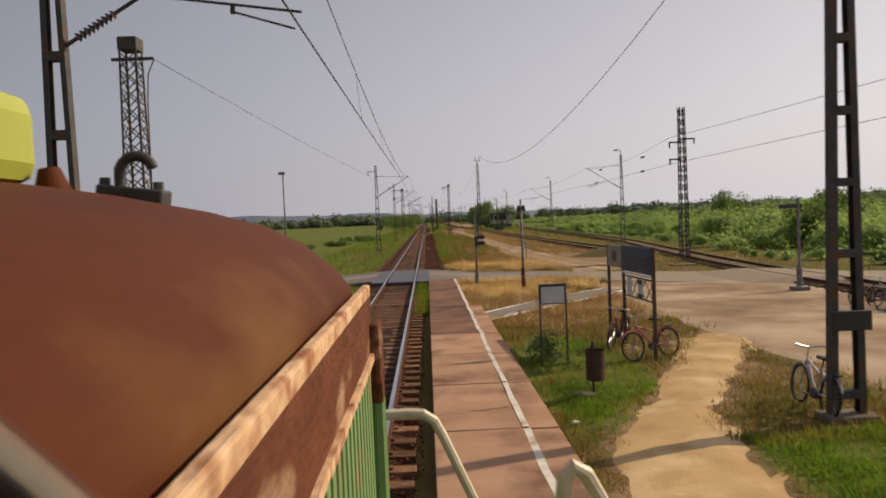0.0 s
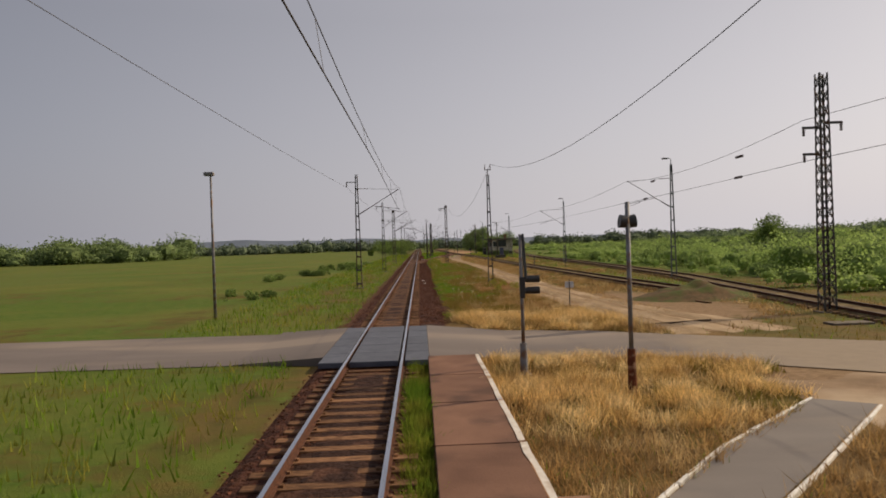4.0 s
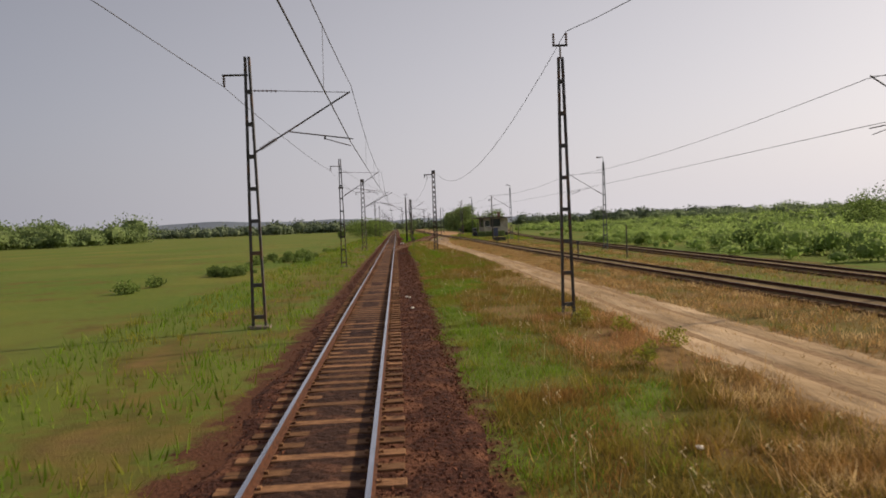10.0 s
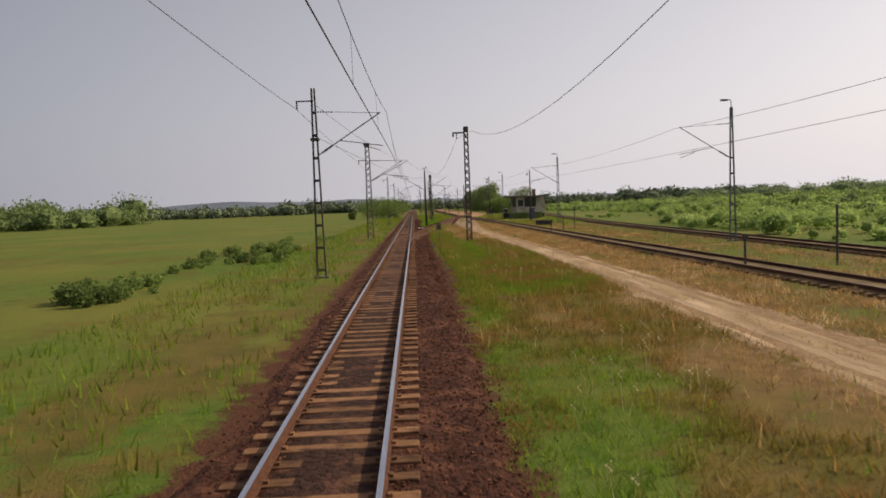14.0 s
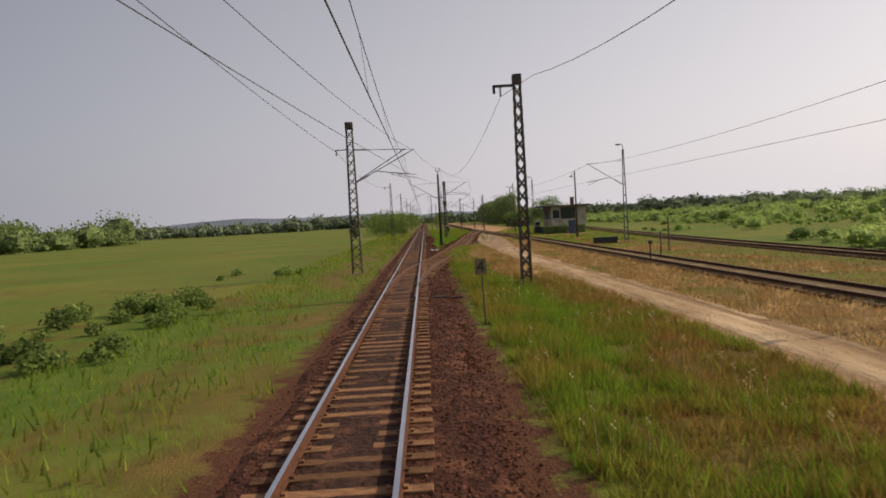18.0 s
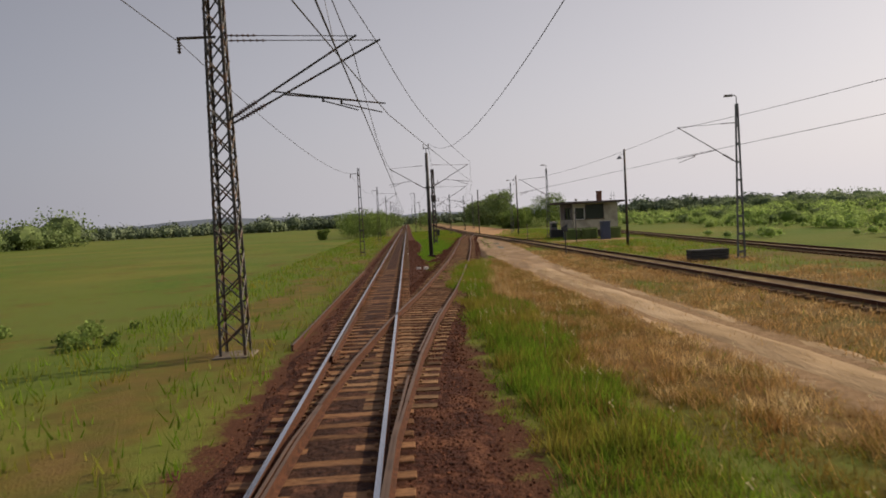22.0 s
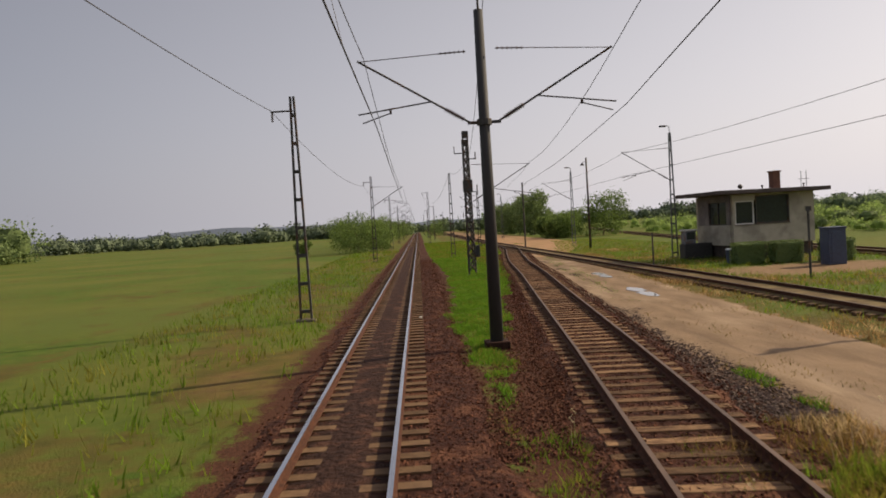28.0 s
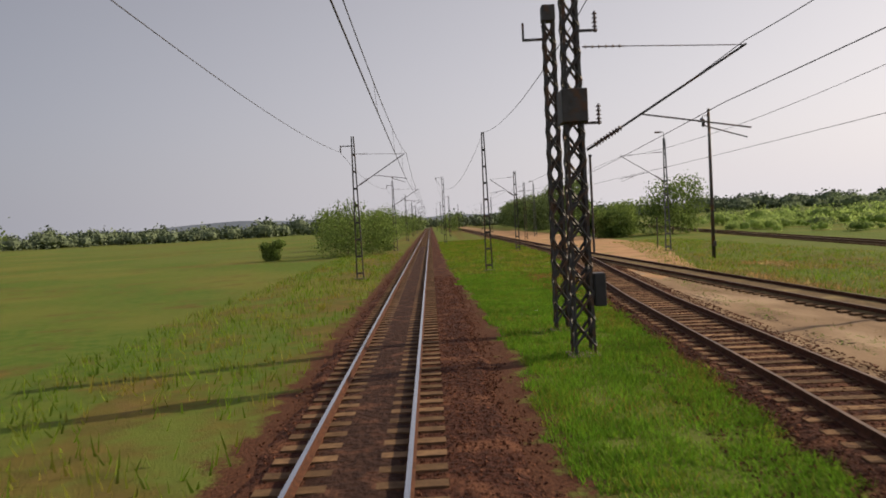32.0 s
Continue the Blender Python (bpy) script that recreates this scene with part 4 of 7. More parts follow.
# ---- masts ----
def leg_bm(x0, x1, y0, y1, h, w, d):
    """A tapered mast leg of channel section from (x0, y0) at the foot to (x1, y1) at height h."""
    bm = bmesh.new()
    prof = [(-w / 2, -d / 2), (w / 2, -d / 2), (w / 2, -d / 2 + 0.018), (-w / 2 + 0.018, -d / 2 + 0.018), (-w / 2 + 0.018, d / 2 - 0.018), (w / 2, d / 2 - 0.018), (w / 2, d / 2), (-w / 2, d / 2)]
    if x0 > 0:
        prof = [(-u, v) for u, v in prof][::-1]
    a = [bm.verts.new((x0 + u, y0 + v, 0)) for u, v in prof]
    b = [bm.verts.new((x1 + u, y1 + v, h)) for u, v in prof]
    for k in range(8):
        bm.faces.new((a[k], a[(k + 1) % 8], b[(k + 1) % 8], b[k]))
    bm.faces.new(a[::-1])
    bm.faces.new(b)
    return bm


def ladder_mast(name, x, y, h, w0=0.45, w1=0.2, label="", lean=0.0, group="catenary masts", material=None, leg_w=0.075, leg_d=0.15, pitch=1.09):
    material = material or M_STEEL
    t = thing(name, x, y, GROUND_Z, label=label or "dark steel ladder-type catenary mast", category="catenary mast", group=group)
    for s in (-1, 1):
        part("leg", leg_bm(s * (w0 / 2 - 0.035), s * (w1 / 2 - 0.035), 0, 0, h, leg_w, leg_d), material, t)
    z = 0.4
    while z < h - 0.15:
        w = w0 + (w1 - w0) * z / h
        bm = bmesh.new()
        box(bm, (0, 0, z), (w - 0.04, leg_d * 1.04, 0.13), bevel=0.006)
        part("batten", bm, material, t)
        z += pitch
    bm = bmesh.new()
    box(bm, (0, 0, 0.02), (w0 + 0.25, 0.5, 0.16), bevel=0.02)
    part("footing", bm, M_CONCRETE, t)
    return t


UNIT = []


def unit_bar():
    """The shared mesh of a lattice brace, 1 m long and of radius 1."""
    if not UNIT:
        bm = bmesh.new()
        tube(bm, (0, 0, 0), (0, 0, 1), 1.0, seg=4)
        me = bpy.data.meshes.new("brace")
        bm.to_mesh(me)
        bm.free()
        me.materials.append(M_STEEL)
        UNIT.append(me)
    return UNIT[0]


def lattice_mast(name, x, y, h, w0=0.6, w1=0.42, label="", cap=True, group="catenary masts", cells=0, rz=0.0, lace=0.022):
    t = thing(name, x, y, GROUND_Z, rz, label=label or "dark steel lattice catenary mast", category="lattice mast", group=group)
    top = h - (0.45 if cap else 0)
    for sx in (-1, 1):
        for sy in (-1, 1):
            bm = bmesh.new()
            for axis in (0, 1):
                a0, a1 = Vector((sx * w0 / 2, sy * w0 / 2, 0)), Vector((sx * w1 / 2, sy * w1 / 2, top))
                wide = (0.07, 0.014) if axis == 0 else (0.014, 0.07)
                off = Vector((-sx * (wide[0] / 2), -sy * (wide[1] / 2), 0))
                lo = [bm.verts.new(a0 + off + Vector((u * wide[0] / 2, v * wide[1] / 2, 0))) for u, v in ((-1, -1), (1, -1), (1, 1), (-1, 1))]
                hi = [bm.verts.new(a1 + off + Vector((u * wide[0] / 2, v * wide[1] / 2, 0))) for u, v in ((-1, -1), (1, -1), (1, 1), (-1, 1))]
                for k in range(4):
                    bm.faces.new((lo[k], lo[(k + 1) % 4], hi[(k + 1) % 4], hi[k]))
                bm.faces.new(lo[::-1])
                bm.faces.new(hi)
            part("leg", bm, M_STEEL, t)
    n_c = cells or max(8, int(top / 0.62))
    for face in range(4):
        q = Matrix.Rotation(face * math.pi / 2, 3, "Z")
        for i in range(n_c):
            za, zb = 0.25 + (top - 0.3) * i / n_c, 0.25 + (top - 0.3) * (i + 1) / n_c
            wa, wb = (w0 + (w1 - w0) * za / top) / 2, (w0 + (w1 - w0) * zb / top) / 2
            for s in (-1, 1):
                a, b = q @ Vector((s * wa, -wa + 0.01, za)), q @ Vector((-s * wb, -wb + 0.01, zb))
                m = Matrix.Translation(a) @ (b - a).to_track_quat("Z", "Y").to_matrix().to_4x4() @ Matrix.Diagonal((lace, lace, (b - a).length, 1))
                part("brace", unit_bar(), None, t, at=m)
    if cap:
        bm = bmesh.new()
        box(bm, (0, 0, h - 0.22), (w1 + 0.06, w1 + 0.06, 0.46), bevel=0.02)
        part("head_plate", bm, M_STEEL, t)
    bm = bmesh.new()
    box(bm, (0, 0, -0.05), (w0 + 0.3, w0 + 0.3, 0.2), bevel=0.03)
    part("footing", bm, M_CONCRETE, t)
    return t


def insulator(bm, a, b, r=0.055, sheds=7):
    a, b = Vector(a), Vector(b)
    tube(bm, a, b, r * 0.4, seg=6)
    for i in range(sheds):
        f = (i + 0.5) / sheds
        d = (b - a).normalized()
        p = a.lerp(b, f)
        tube(bm, p - d * 0.02, p + d * 0.02, r, r * 0.55, seg=8)
    return bm


def cantilever(mast, side, reach, low=6.0, high=8.0, root=0.15, y=0.0, reg=True):
    """A swivelling catenary bracket: insulated strut, tie rod, registration tube and steady arm."""
    r0 = Vector((side * root, y, low))
    e = Vector((side * reach, y, high))
    a, b = r0.lerp(e, 0.05), r0.lerp(e, 0.22)
    bm = bmesh.new()
    tube(bm, r0, a, 0.03)
    tube(bm, b, e, 0.028)
    strut = part("bracket", bm, M_STEEL, mast)
    part("insulator", insulator(bmesh.new(), a, b, 0.075, 9), M_INSUL, strut)
    t0 = Vector((side * root, y, high + 0.12))
    t1 = t0.lerp(e, 0.25)
    part("insulator", insulator(bmesh.new(), t0, t1, 0.045, 6), M_INSUL, strut)
    bm = bmesh.new()
    tube(bm, t1, e + Vector((0, 0, -0.02)), 0.012, seg=6)
    part("tie_rod", bm, M_STEEL, strut)
    if reg:
        g0 = r0.lerp(e, 0.36)
        g0.z -= 0.05
        g1 = Vector((side * (reach + 0.05), y, low + 0.35))
        bm = bmesh.new()
        tube(bm, r0.lerp(e, 0.34), g1, 0.02)
        g2 = g0.lerp(g1, 0.55)
        box(bm, g2 - Vector((0, 0, 0.06)), (0.06, 0.05, 0.14))
        tube(bm, g2 - Vector((0, 0, 0.1)), Vector((side * (reach - 0.05), y, low + 0.12)), 0.016)
        part("registration_arm", bm, M_STEEL, strut)
    return strut


def feeder_arm(mast, side, z, reach=0.9):
    bm = bmesh.new()
    box(bm, (side * reach / 2, 0, z), (reach, 0.06, 0.06), bevel=0.005)
    arm = part("feeder_arm", bm, M_STEEL, mast)
    part("insulator", insulator(bmesh.new(), (side * (reach - 0.05), 0, z), (side * (reach - 0.05), 0, z - 0.4), 0.06, 5), M_INSUL, arm)
    return arm


def u_head(mast, z):
    """A U-shaped wire rest with two post insulators, on a thin stalk."""
    bm = bmesh.new()
    tube(bm, (0, 0, z - 0.45), (0, 0, z), 0.03)
    box(bm, (0, 0, z), (0.52, 0.07, 0.06), bevel=0.005)
    h = part("wire_rest", bm, M_STEEL, mast)
    for s in (-1, 1):
        part("insulator", insulator(bmesh.new(), (s * 0.22, 0, z), (s * 0.22, 0, z + 0.42), 0.06, 5), M_INSUL, h)
    return h


def mast_lamp(mast, h, side=-1):
    """A gooseneck yard lamp on top of a mast."""
    bm = bmesh.new()
    bent(bm, [(0, 0, h - 0.6), (0, 0, h + 0.35), (side * 0.05, 0, h + 0.48), (side * 0.18, 0, h + 0.53), (side * 0.3, 0, h + 0.53)], 0.03)
    neck = part("lamp_neck", bm, M_STEEL_G, mast)
    bm = bmesh.new()
    box(bm, (side * 0.5, 0, h + 0.5), (0.5, 0.24, 0.13), bevel=0.045)
    part("lamp_head", bm, M_GREYPOST, neck)


# masts on the field side of the main line
LEFT = [(-3.6, 20.6), (-3.6, 85.2), (-3.4, 121.9), (-3.45, 162.9), (-3.3, 215.0), (-3.5, 263.8), (-3.5, 312), (-3.5, 360), (-3.5, 410), (-3.5, 460), (-3.5, 515), (-3.5, 570)]
for i, (x, y) in enumerate(LEFT):
    if i == 3:
        t = lattice_mast("lattice_mast", x, y, 10.15, 0.7, 0.45, "dark lattice mast with two parallel catenary brackets")
        cantilever(t, 1, 3.65, 6.15, 8.2, 0.25, -0.22)
        cantilever(t, 1, 4.25, 6.15, 8.2, 0.25, 0.3)
        feeder_arm(t, -1, 8.35, 1.0)
    else:
        t = ladder_mast("ladder_mast", x, y, 9.2 if i != 4 else 8.75, 0.5, 0.2, "dark steel ladder mast with a catenary bracket over the main line")
        if i != 4:
            cantilever(t, 1, -x - 0.2, 6.0, 7.95)
        feeder_arm(t, -1, 8.6 if i != 4 else 8.2, 0.85)
    if i == 2:
        bm = bmesh.new()
        box(bm, (0, 0, 6.75), (0.42, 0.3, 0.14), bevel=0.02)
        part("clamp_box", bm, M_STEEL, t)

tw = lattice_mast("lattice_tower", -8.9, 36.6, 10.3, 0.85, 0.62, "tall dark lattice tower with a solid head beside the station")
bm = bmesh.new()
box(bm, (0.1, -0.1, 9.55), (1.5, 0.14, 0.1), bevel=0.01)
part("cross_arm", bm, M_STEEL, tw)
bm = bmesh.new()
bent(bm, [(0.85, -0.1, 9.5), (0.62, -0.1, 9.0), (0.55, -0.1, 8.0), (0.52, -0.1, 5.0), (0.5, -0.1, 0.4)], 0.022)
part("down_cable", bm, M_WIRE, tw)

# masts between the main line and the yard
st = ladder_mast("ladder_mast", 7.86, 21.2, 9.4, 0.52, 0.25, "heavy dark ladder mast beside the sand path", leg_w=0.11, leg_d=0.16)
bm = bmesh.new()
box(bm, (0, -0.14, 1.56), (0.62, 0.1, 0.3), bevel=0.01)
part("notice_plate", bm, M_BLACK, st)
u_head(st, 9.8)
ma = ladder_mast("ladder_mast", 7.0, 84.8, 8.85, 0.45, 0.2, "dark ladder mast with a U-shaped wire rest")
u_head(ma, 9.25)
mb = lattice_mast("lattice_mast", 5.97, 148.8, 10.0, 0.5, 0.36, "dark narrow lattice mast with a short wire arm", lace=0.03)
bm = bmesh.new()
box(bm, (-0.62, 0, 9.5), (1.0, 0.12, 0.12), bevel=0.01)
box(bm, (-1.1, 0, 9.35), (0.12, 0.12, 0.4), bevel=0.01)
arm = part("wire_arm", bm, M_STEEL, mb)
part("insulator", insulator(bmesh.new(), (-0.8, 0, 9.45), (-0.8, 0, 9.0), 0.06, 5), M_INSUL, arm)

m1 = thing("tubular_mast", 3.22, 206.25, GROUND_Z, label="dark tubular catenary mast with brackets on both sides", category="catenary mast", group="catenary masts")
bm = bmesh.new()
tube(bm, (0, 0, 0), (0, 0, 9.1), 0.182, 0.125, seg=16)
part("pole", bm, M_POLE, m1, smooth=True)
# The footing's shade is put into its colour with the dark fill material.
bm = bmesh.new()
box(bm, (0, 0, 0.04), (0.66, 0.64, 0.34), bevel=0.03)
part("footing", bm, M_OILY_SHADED, m1)
bm = bmesh.new()
tube(bm, (0, 0, 6.03), (0, 0, 6.19), 0.2, seg=14)
box(bm, (0, 0, 6.11), (0.9, 0.07, 0.08), bevel=0.01)
part("collar", bm, M_STEEL, m1)
cantilever(m1, -1, 3.3, 6.13, 7.9, 0.4)
cantilever(m1, 1, 3.55, 6.13, 7.95, 0.4)
u_head(m1, 9.5)

m2 = lattice_mast("lattice_mast", 4.75, 234.9, 9.65, 0.52, 0.36, "dark lattice mast with cable box and bracket over the loop", lace=0.034)
cantilever(m2, 1, 4.25, 4.95, 7.3, 0.3)
for z, s in ((8.0, 1), (5.8, 1)):
    bm = bmesh.new()
    box(bm, (s * 0.4, 0, z - 0.2), (0.55, 0.06, 0.06), bevel=0.005)
    a = part("side_arm", bm, M_STEEL, m2)
    part("insulator", insulator(bmesh.new(), (s * 0.62, 0, z - 0.25), (s * 0.62, 0, z + 0.25), 0.07, 5), M_INSUL, a)
bm = bmesh.new()
box(bm, (0, 0, 6.0), (0.62, 0.62, 0.8), bevel=0.03)
part("terminal_box", bm, M_STEEL, m2)
bm = bmesh.new()
box(bm, (0.42, -0.1, 1.6), (0.28, 0.34, 0.8), bevel=0.03)
part("cable_box", bm, M_BLACK, m2)
m2b = lattice_mast("lattice_mast", 4.95, 238.8, 9.55, 0.42, 0.32, "slim dark lattice mast with a wire arm beside a taller one", lace=0.034)
bm = bmesh.new()
box(bm, (-0.4, 0, 8.6), (0.75, 0.07, 0.07), bevel=0.005)
box(bm, (-0.75, 0, 8.85), (0.06, 0.06, 0.5), bevel=0.005)
part("wire_arm", bm, M_STEEL, m2b)

m3 = ladder_mast("ladder_mast", 4.95, 265.0, 9.2, 0.5, 0.2, "tapering dark ladder mast on green grass")
for x, y, h in ((3.4, 327, 10.3), (5.5, 375, 9.0), (4.5, 430, 9.4), (4.0, 520, 9.5)):
    t = ladder_mast("ladder_mast", x, y, h, 0.4, 0.3, "far dark mast with a short arm beside the main line")
    feeder_arm(t, -1, h - 0.1, 1.1)
for x, y, h in ((10.2, 292, 8.3), (16.2, 330, 9.0), (16.5, 395, 9.0), (10.5, 450, 9.0), (19.5, 470, 9.0)):
    t = ladder_mast("ladder_mast", x, y, h, 0.45, 0.25, "far dark mast over the yard tracks")
    cantilever(t, -1, 2.6, 5.8, 7.6)

# masts along the branch, with lamps
for x, y in ((22.25, 85.6), (23.6, 136.2), (21.5, 186.4), (20.35, 239.8), (20.8, 276.5), (19.9, 345)):
    t = ladder_mast("lamp_mast", x, y, 9.35, 0.5, 0.18, "ladder mast with a yard lamp and a catenary bracket", group="lamp masts", material=M_STEEL_G, leg_d=0.12)
    cantilever(t, -1, 3.7, 5.85, 8.1)
    mast_lamp(t, 9.35)
tr = lattice_mast("lattice_tower", 18.25, 56.6, 9.95, 0.55, 0.38, "dark lattice tower where two branch wires end", cap=False)
for z, s in ((7.7, -1), (6.6, -1), (7.9, 1)):
    bm = bmesh.new()
    box(bm, (s * 0.45, 0, z), (0.8, 0.1, 0.1), bevel=0.01)
    a = part("wire_arm", bm, M_STEEL, tr)
    part("insulator", insulator(bmesh.new(), (s * 0.8, 0, z), (s * 0.8, 0, z - 0.35), 0.08, 5), M_INSUL, a)
bm = bmesh.new()
box(bm, (0, 0, 0.02), (1.5, 0.7, 0.12), bevel=0.02)
tagged(part("concrete_slab", bm, M_CONCRETE, at=pose(16.7, 52.6, GROUND_Z)), "pale concrete cover slab in the grass", "slab")


# ---- wires ----
def wire(name, spans, r, label):
    """A wire hung from point to point; spans: points and the sag between them."""
    bm = bmesh.new()
    pts = []
    for a, b, sag in spans:
        pts += arc(a, b, sag, 18)[:-1] if (a, b, sag) != spans[-1] else arc(a, b, sag, 18)
    bent(bm, pts, r, 5)
    return tagged(part(name, bm, M_WIRE), label, "overhead wire")


contact = [(-0.1, -34), (-0.17, 20.6), (-0.06, 52), (-0.18, 84.2), (0.2, 121.9), (0.3, 163.4), (0.34, 206.25), (0.08, 234), (-0.12, 263.8)] + [(0.15 * (-1) ** k, y) for k, (_, y) in enumerate(LEFT[6:])]
ends = [(-0.2, -34), (-0.27, 20.6), (-0.1, 84.2), (0.1, 121.9), (0.05, 163.4), (0.1, 206.25), (-0.1, 263.8)] + [(0.0, y) for _, y in LEFT[6:]]
msgr = [((a[0], a[1], 7.85), (b[0], b[1], 7.85), 0.0185 * (b[1] - a[1])) for a, b in zip(ends, ends[1:])]
cont = [((a[0], a[1], 6.02), (b[0], b[1], 6.02), 0.02) for a, b in zip(contact, contact[1:])]
wire("messenger_wire", msgr, 0.011, "dark sagging messenger wire over the main line")
wire("contact_wire", cont, 0.014, "straight dark contact wire over the main line")
drop_bm = bmesh.new()
for a, b in list(zip(ends, ends[1:]))[:9]:
    steps = max(4, round((b[1] - a[1]) / 9))
    for k in range(1, steps):
        f = k / steps
        x, y = a[0] + f * (b[0] - a[0]), a[1] + f * (b[1] - a[1])
        tube(drop_bm, (along(contact, y), y, 6.02), (x, y, 7.85 - 4 * 0.0185 * (b[1] - a[1]) * f * (1 - f)), 0.005, seg=4)
tagged(part("wire_droppers", drop_bm, M_WIRE), "thin droppers between messenger and contact wire", "wire droppers", kind="stuff")
fe = [(x - 0.85 - 0.1 * (k == 2), y, 8.15) for k, (x, y) in enumerate(LEFT[1:])]
wire("feeder_wire", [(a, b, 0.2 if b[1] < 165 else 0.72) for a, b in zip(fe, fe[1:])], 0.0115, "thin feeder wire on the field side")
wire("anchor_wire", [((-8.1, 36.5, 9.45), (-4.45, 85.2, 8.15), 0.15)], 0.0115, "anchor wire from the lattice tower")
up = [(8.08, 21.2, 10.0), (7.22, 84.8, 9.62), (6.15, 148.8, 9.75), (3.44, 206.25, 9.85), (5.0, 234.9, 8.1), (5.0, 265, 9.1), (2.4, 327, 10.0), (4.6, 375, 8.8), (3.6, 430, 9.2), (3.1, 520, 9.3)]
wire("supply_wire", [((8.6, -40, 10.0), up[0], 1.6), *[(a if a[1] != 148.8 else (5.17, 148.8, 8.9), b, 2.42 * (abs(b[1] - a[1]) / 60) ** 2) for a, b in zip(up, up[1:])]], 0.0115, "sagging supply wire on U-shaped rests")
lp = [(0.75, 163.9, 8.1), (2.3, 175.4, 7.7), (7.0, 206.25, 8.1), (8.5, 223, 7.5), (9.0, 234.9, 7.3), (11.4, 262, 7.6), (13.2, 292, 7.6), (13.4, 330, 7.6), (13.6, 395, 7.6), (13.4, 450, 7.6)]
wire("loop_messenger_wire", [(a, b, 0.15) for a, b in zip(lp, lp[1:])], 0.0115, "messenger wire over the loop track")
wire("loop_anchor_wire", [((-3.3, 121.9, 6.75), (0.9, 163.9, 6.2), 0.1)], 0.0115, "anchored end of the loop's contact wire")
wire("loop_anchor_messenger", [((-3.3, 121.9, 8.3), (0.75, 163.9, 8.1), 0.5)], 0.0105, "anchored end of the loop's messenger wire")
lc = [(0.9, 163.9, 6.2), (7.1, 206.25, 6.3), (8.3, 222, 6.1), (8.9, 236, 6.0), (11.5, 261, 6.0), (13.2, 292, 6.0), (13.4, 450, 6.0)]
wire("loop_contact_wire", [(a, b, 0.02) for a, b in zip(lc, lc[1:])], 0.0115, "contact wire over the loop track")
bw = [(18.3, -30), (17.4, 56.6), (18.45, 85.6), (19.6, 136.2), (17.85, 186.4), (16.7, 239.8), (17.1, 276.5), (16.2, 345)]
wire("branch_messenger_wire", [((*a, 7.9), (*b, 7.9), 0.55) for a, b in zip(bw, bw[1:])], 0.0115, "messenger wire along the branch lamps")
wire("branch_contact_wire", [((*a, 6.2), (*b, 6.2), 0.05) for a, b in zip(bw, bw[1:])], 0.0115, "contact wire along the branch lamps")
for y, z in ((63, 7.6), (63.2, 6.2), (80, 6.2), (78, 7.7)):
    bm = insulator(bmesh.new(), (0, -0.4, 0), (0, 0.4, 0), 0.07, 6)
    tagged(part("wire_insulator", bm, M_INSUL, at=pose(float(np.interp(y, [56.6, 85.6], [17.4, 18.45])), y, z - (0.4 if z > 7 else 0.03))), "dark strain insulator in the branch wire", "insulator", "wire insulators")

# ---- lamp poles and posts ----
def lamp_pole(x, y, h, side, label, shade=True):
    t = thing("lamp_pole", x, y, GROUND_Z, label=label, category="lamp pole", group="lamp poles")
    bm = bmesh.new()
    tube(bm, (0, 0, 0), (0, 0, h), 0.13, 0.09, seg=12)
    part("pole", bm, M_STEEL, t, smooth=True)
    bm = bmesh.new()
    bent(bm, [(0, 0, h - 0.5), (side * 0.2, 0, h - 0.42), (side * 0.4, 0, h - 0.5), (side * 0.45, 0, h - 0.6)], 0.025)
    a = part("bracket", bm, M_STEEL, t)
    bm = bmesh.new()
    tube(bm, (side * 0.45, 0, h - 0.85), (side * 0.45, 0, h - 0.58), 0.25 if shade else 0.16, 0.06, seg=14)
    part("shade", bm, M_GREYPOST, a)
    bm = bmesh.new()
    box(bm, (0.02, -0.16, 1.0), (0.2, 0.16, 0.36), bevel=0.02)
    part("fuse_box", bm, M_STEEL, t)
    return t


lamp_pole(20.95, 207.1, 8.7, -1, "dark wooden lamp pole with an enamel shade by the yard track")
lamp_pole(20.2, 265.5, 10.05, -1, "tall dark wooden lamp pole beside the trees")
lf = thing("platform_lamp", -8.87, 63.0, GROUND_Z, label="slim grey lamp post with a flat lantern", category="lamp post")
bm = bmesh.new()
tube(bm, (0, 0, 0), (0, 0, 7.1), 0.08, 0.05, seg=10)
part("post", bm, M_GREYPOST, lf, smooth=True)
bm = bmesh.new()
box(bm, (-0.08, 0, 7.18), (0.5, 0.3, 0.2), bevel=0.06)
part("lantern", bm, M_GREYPOST, lf)
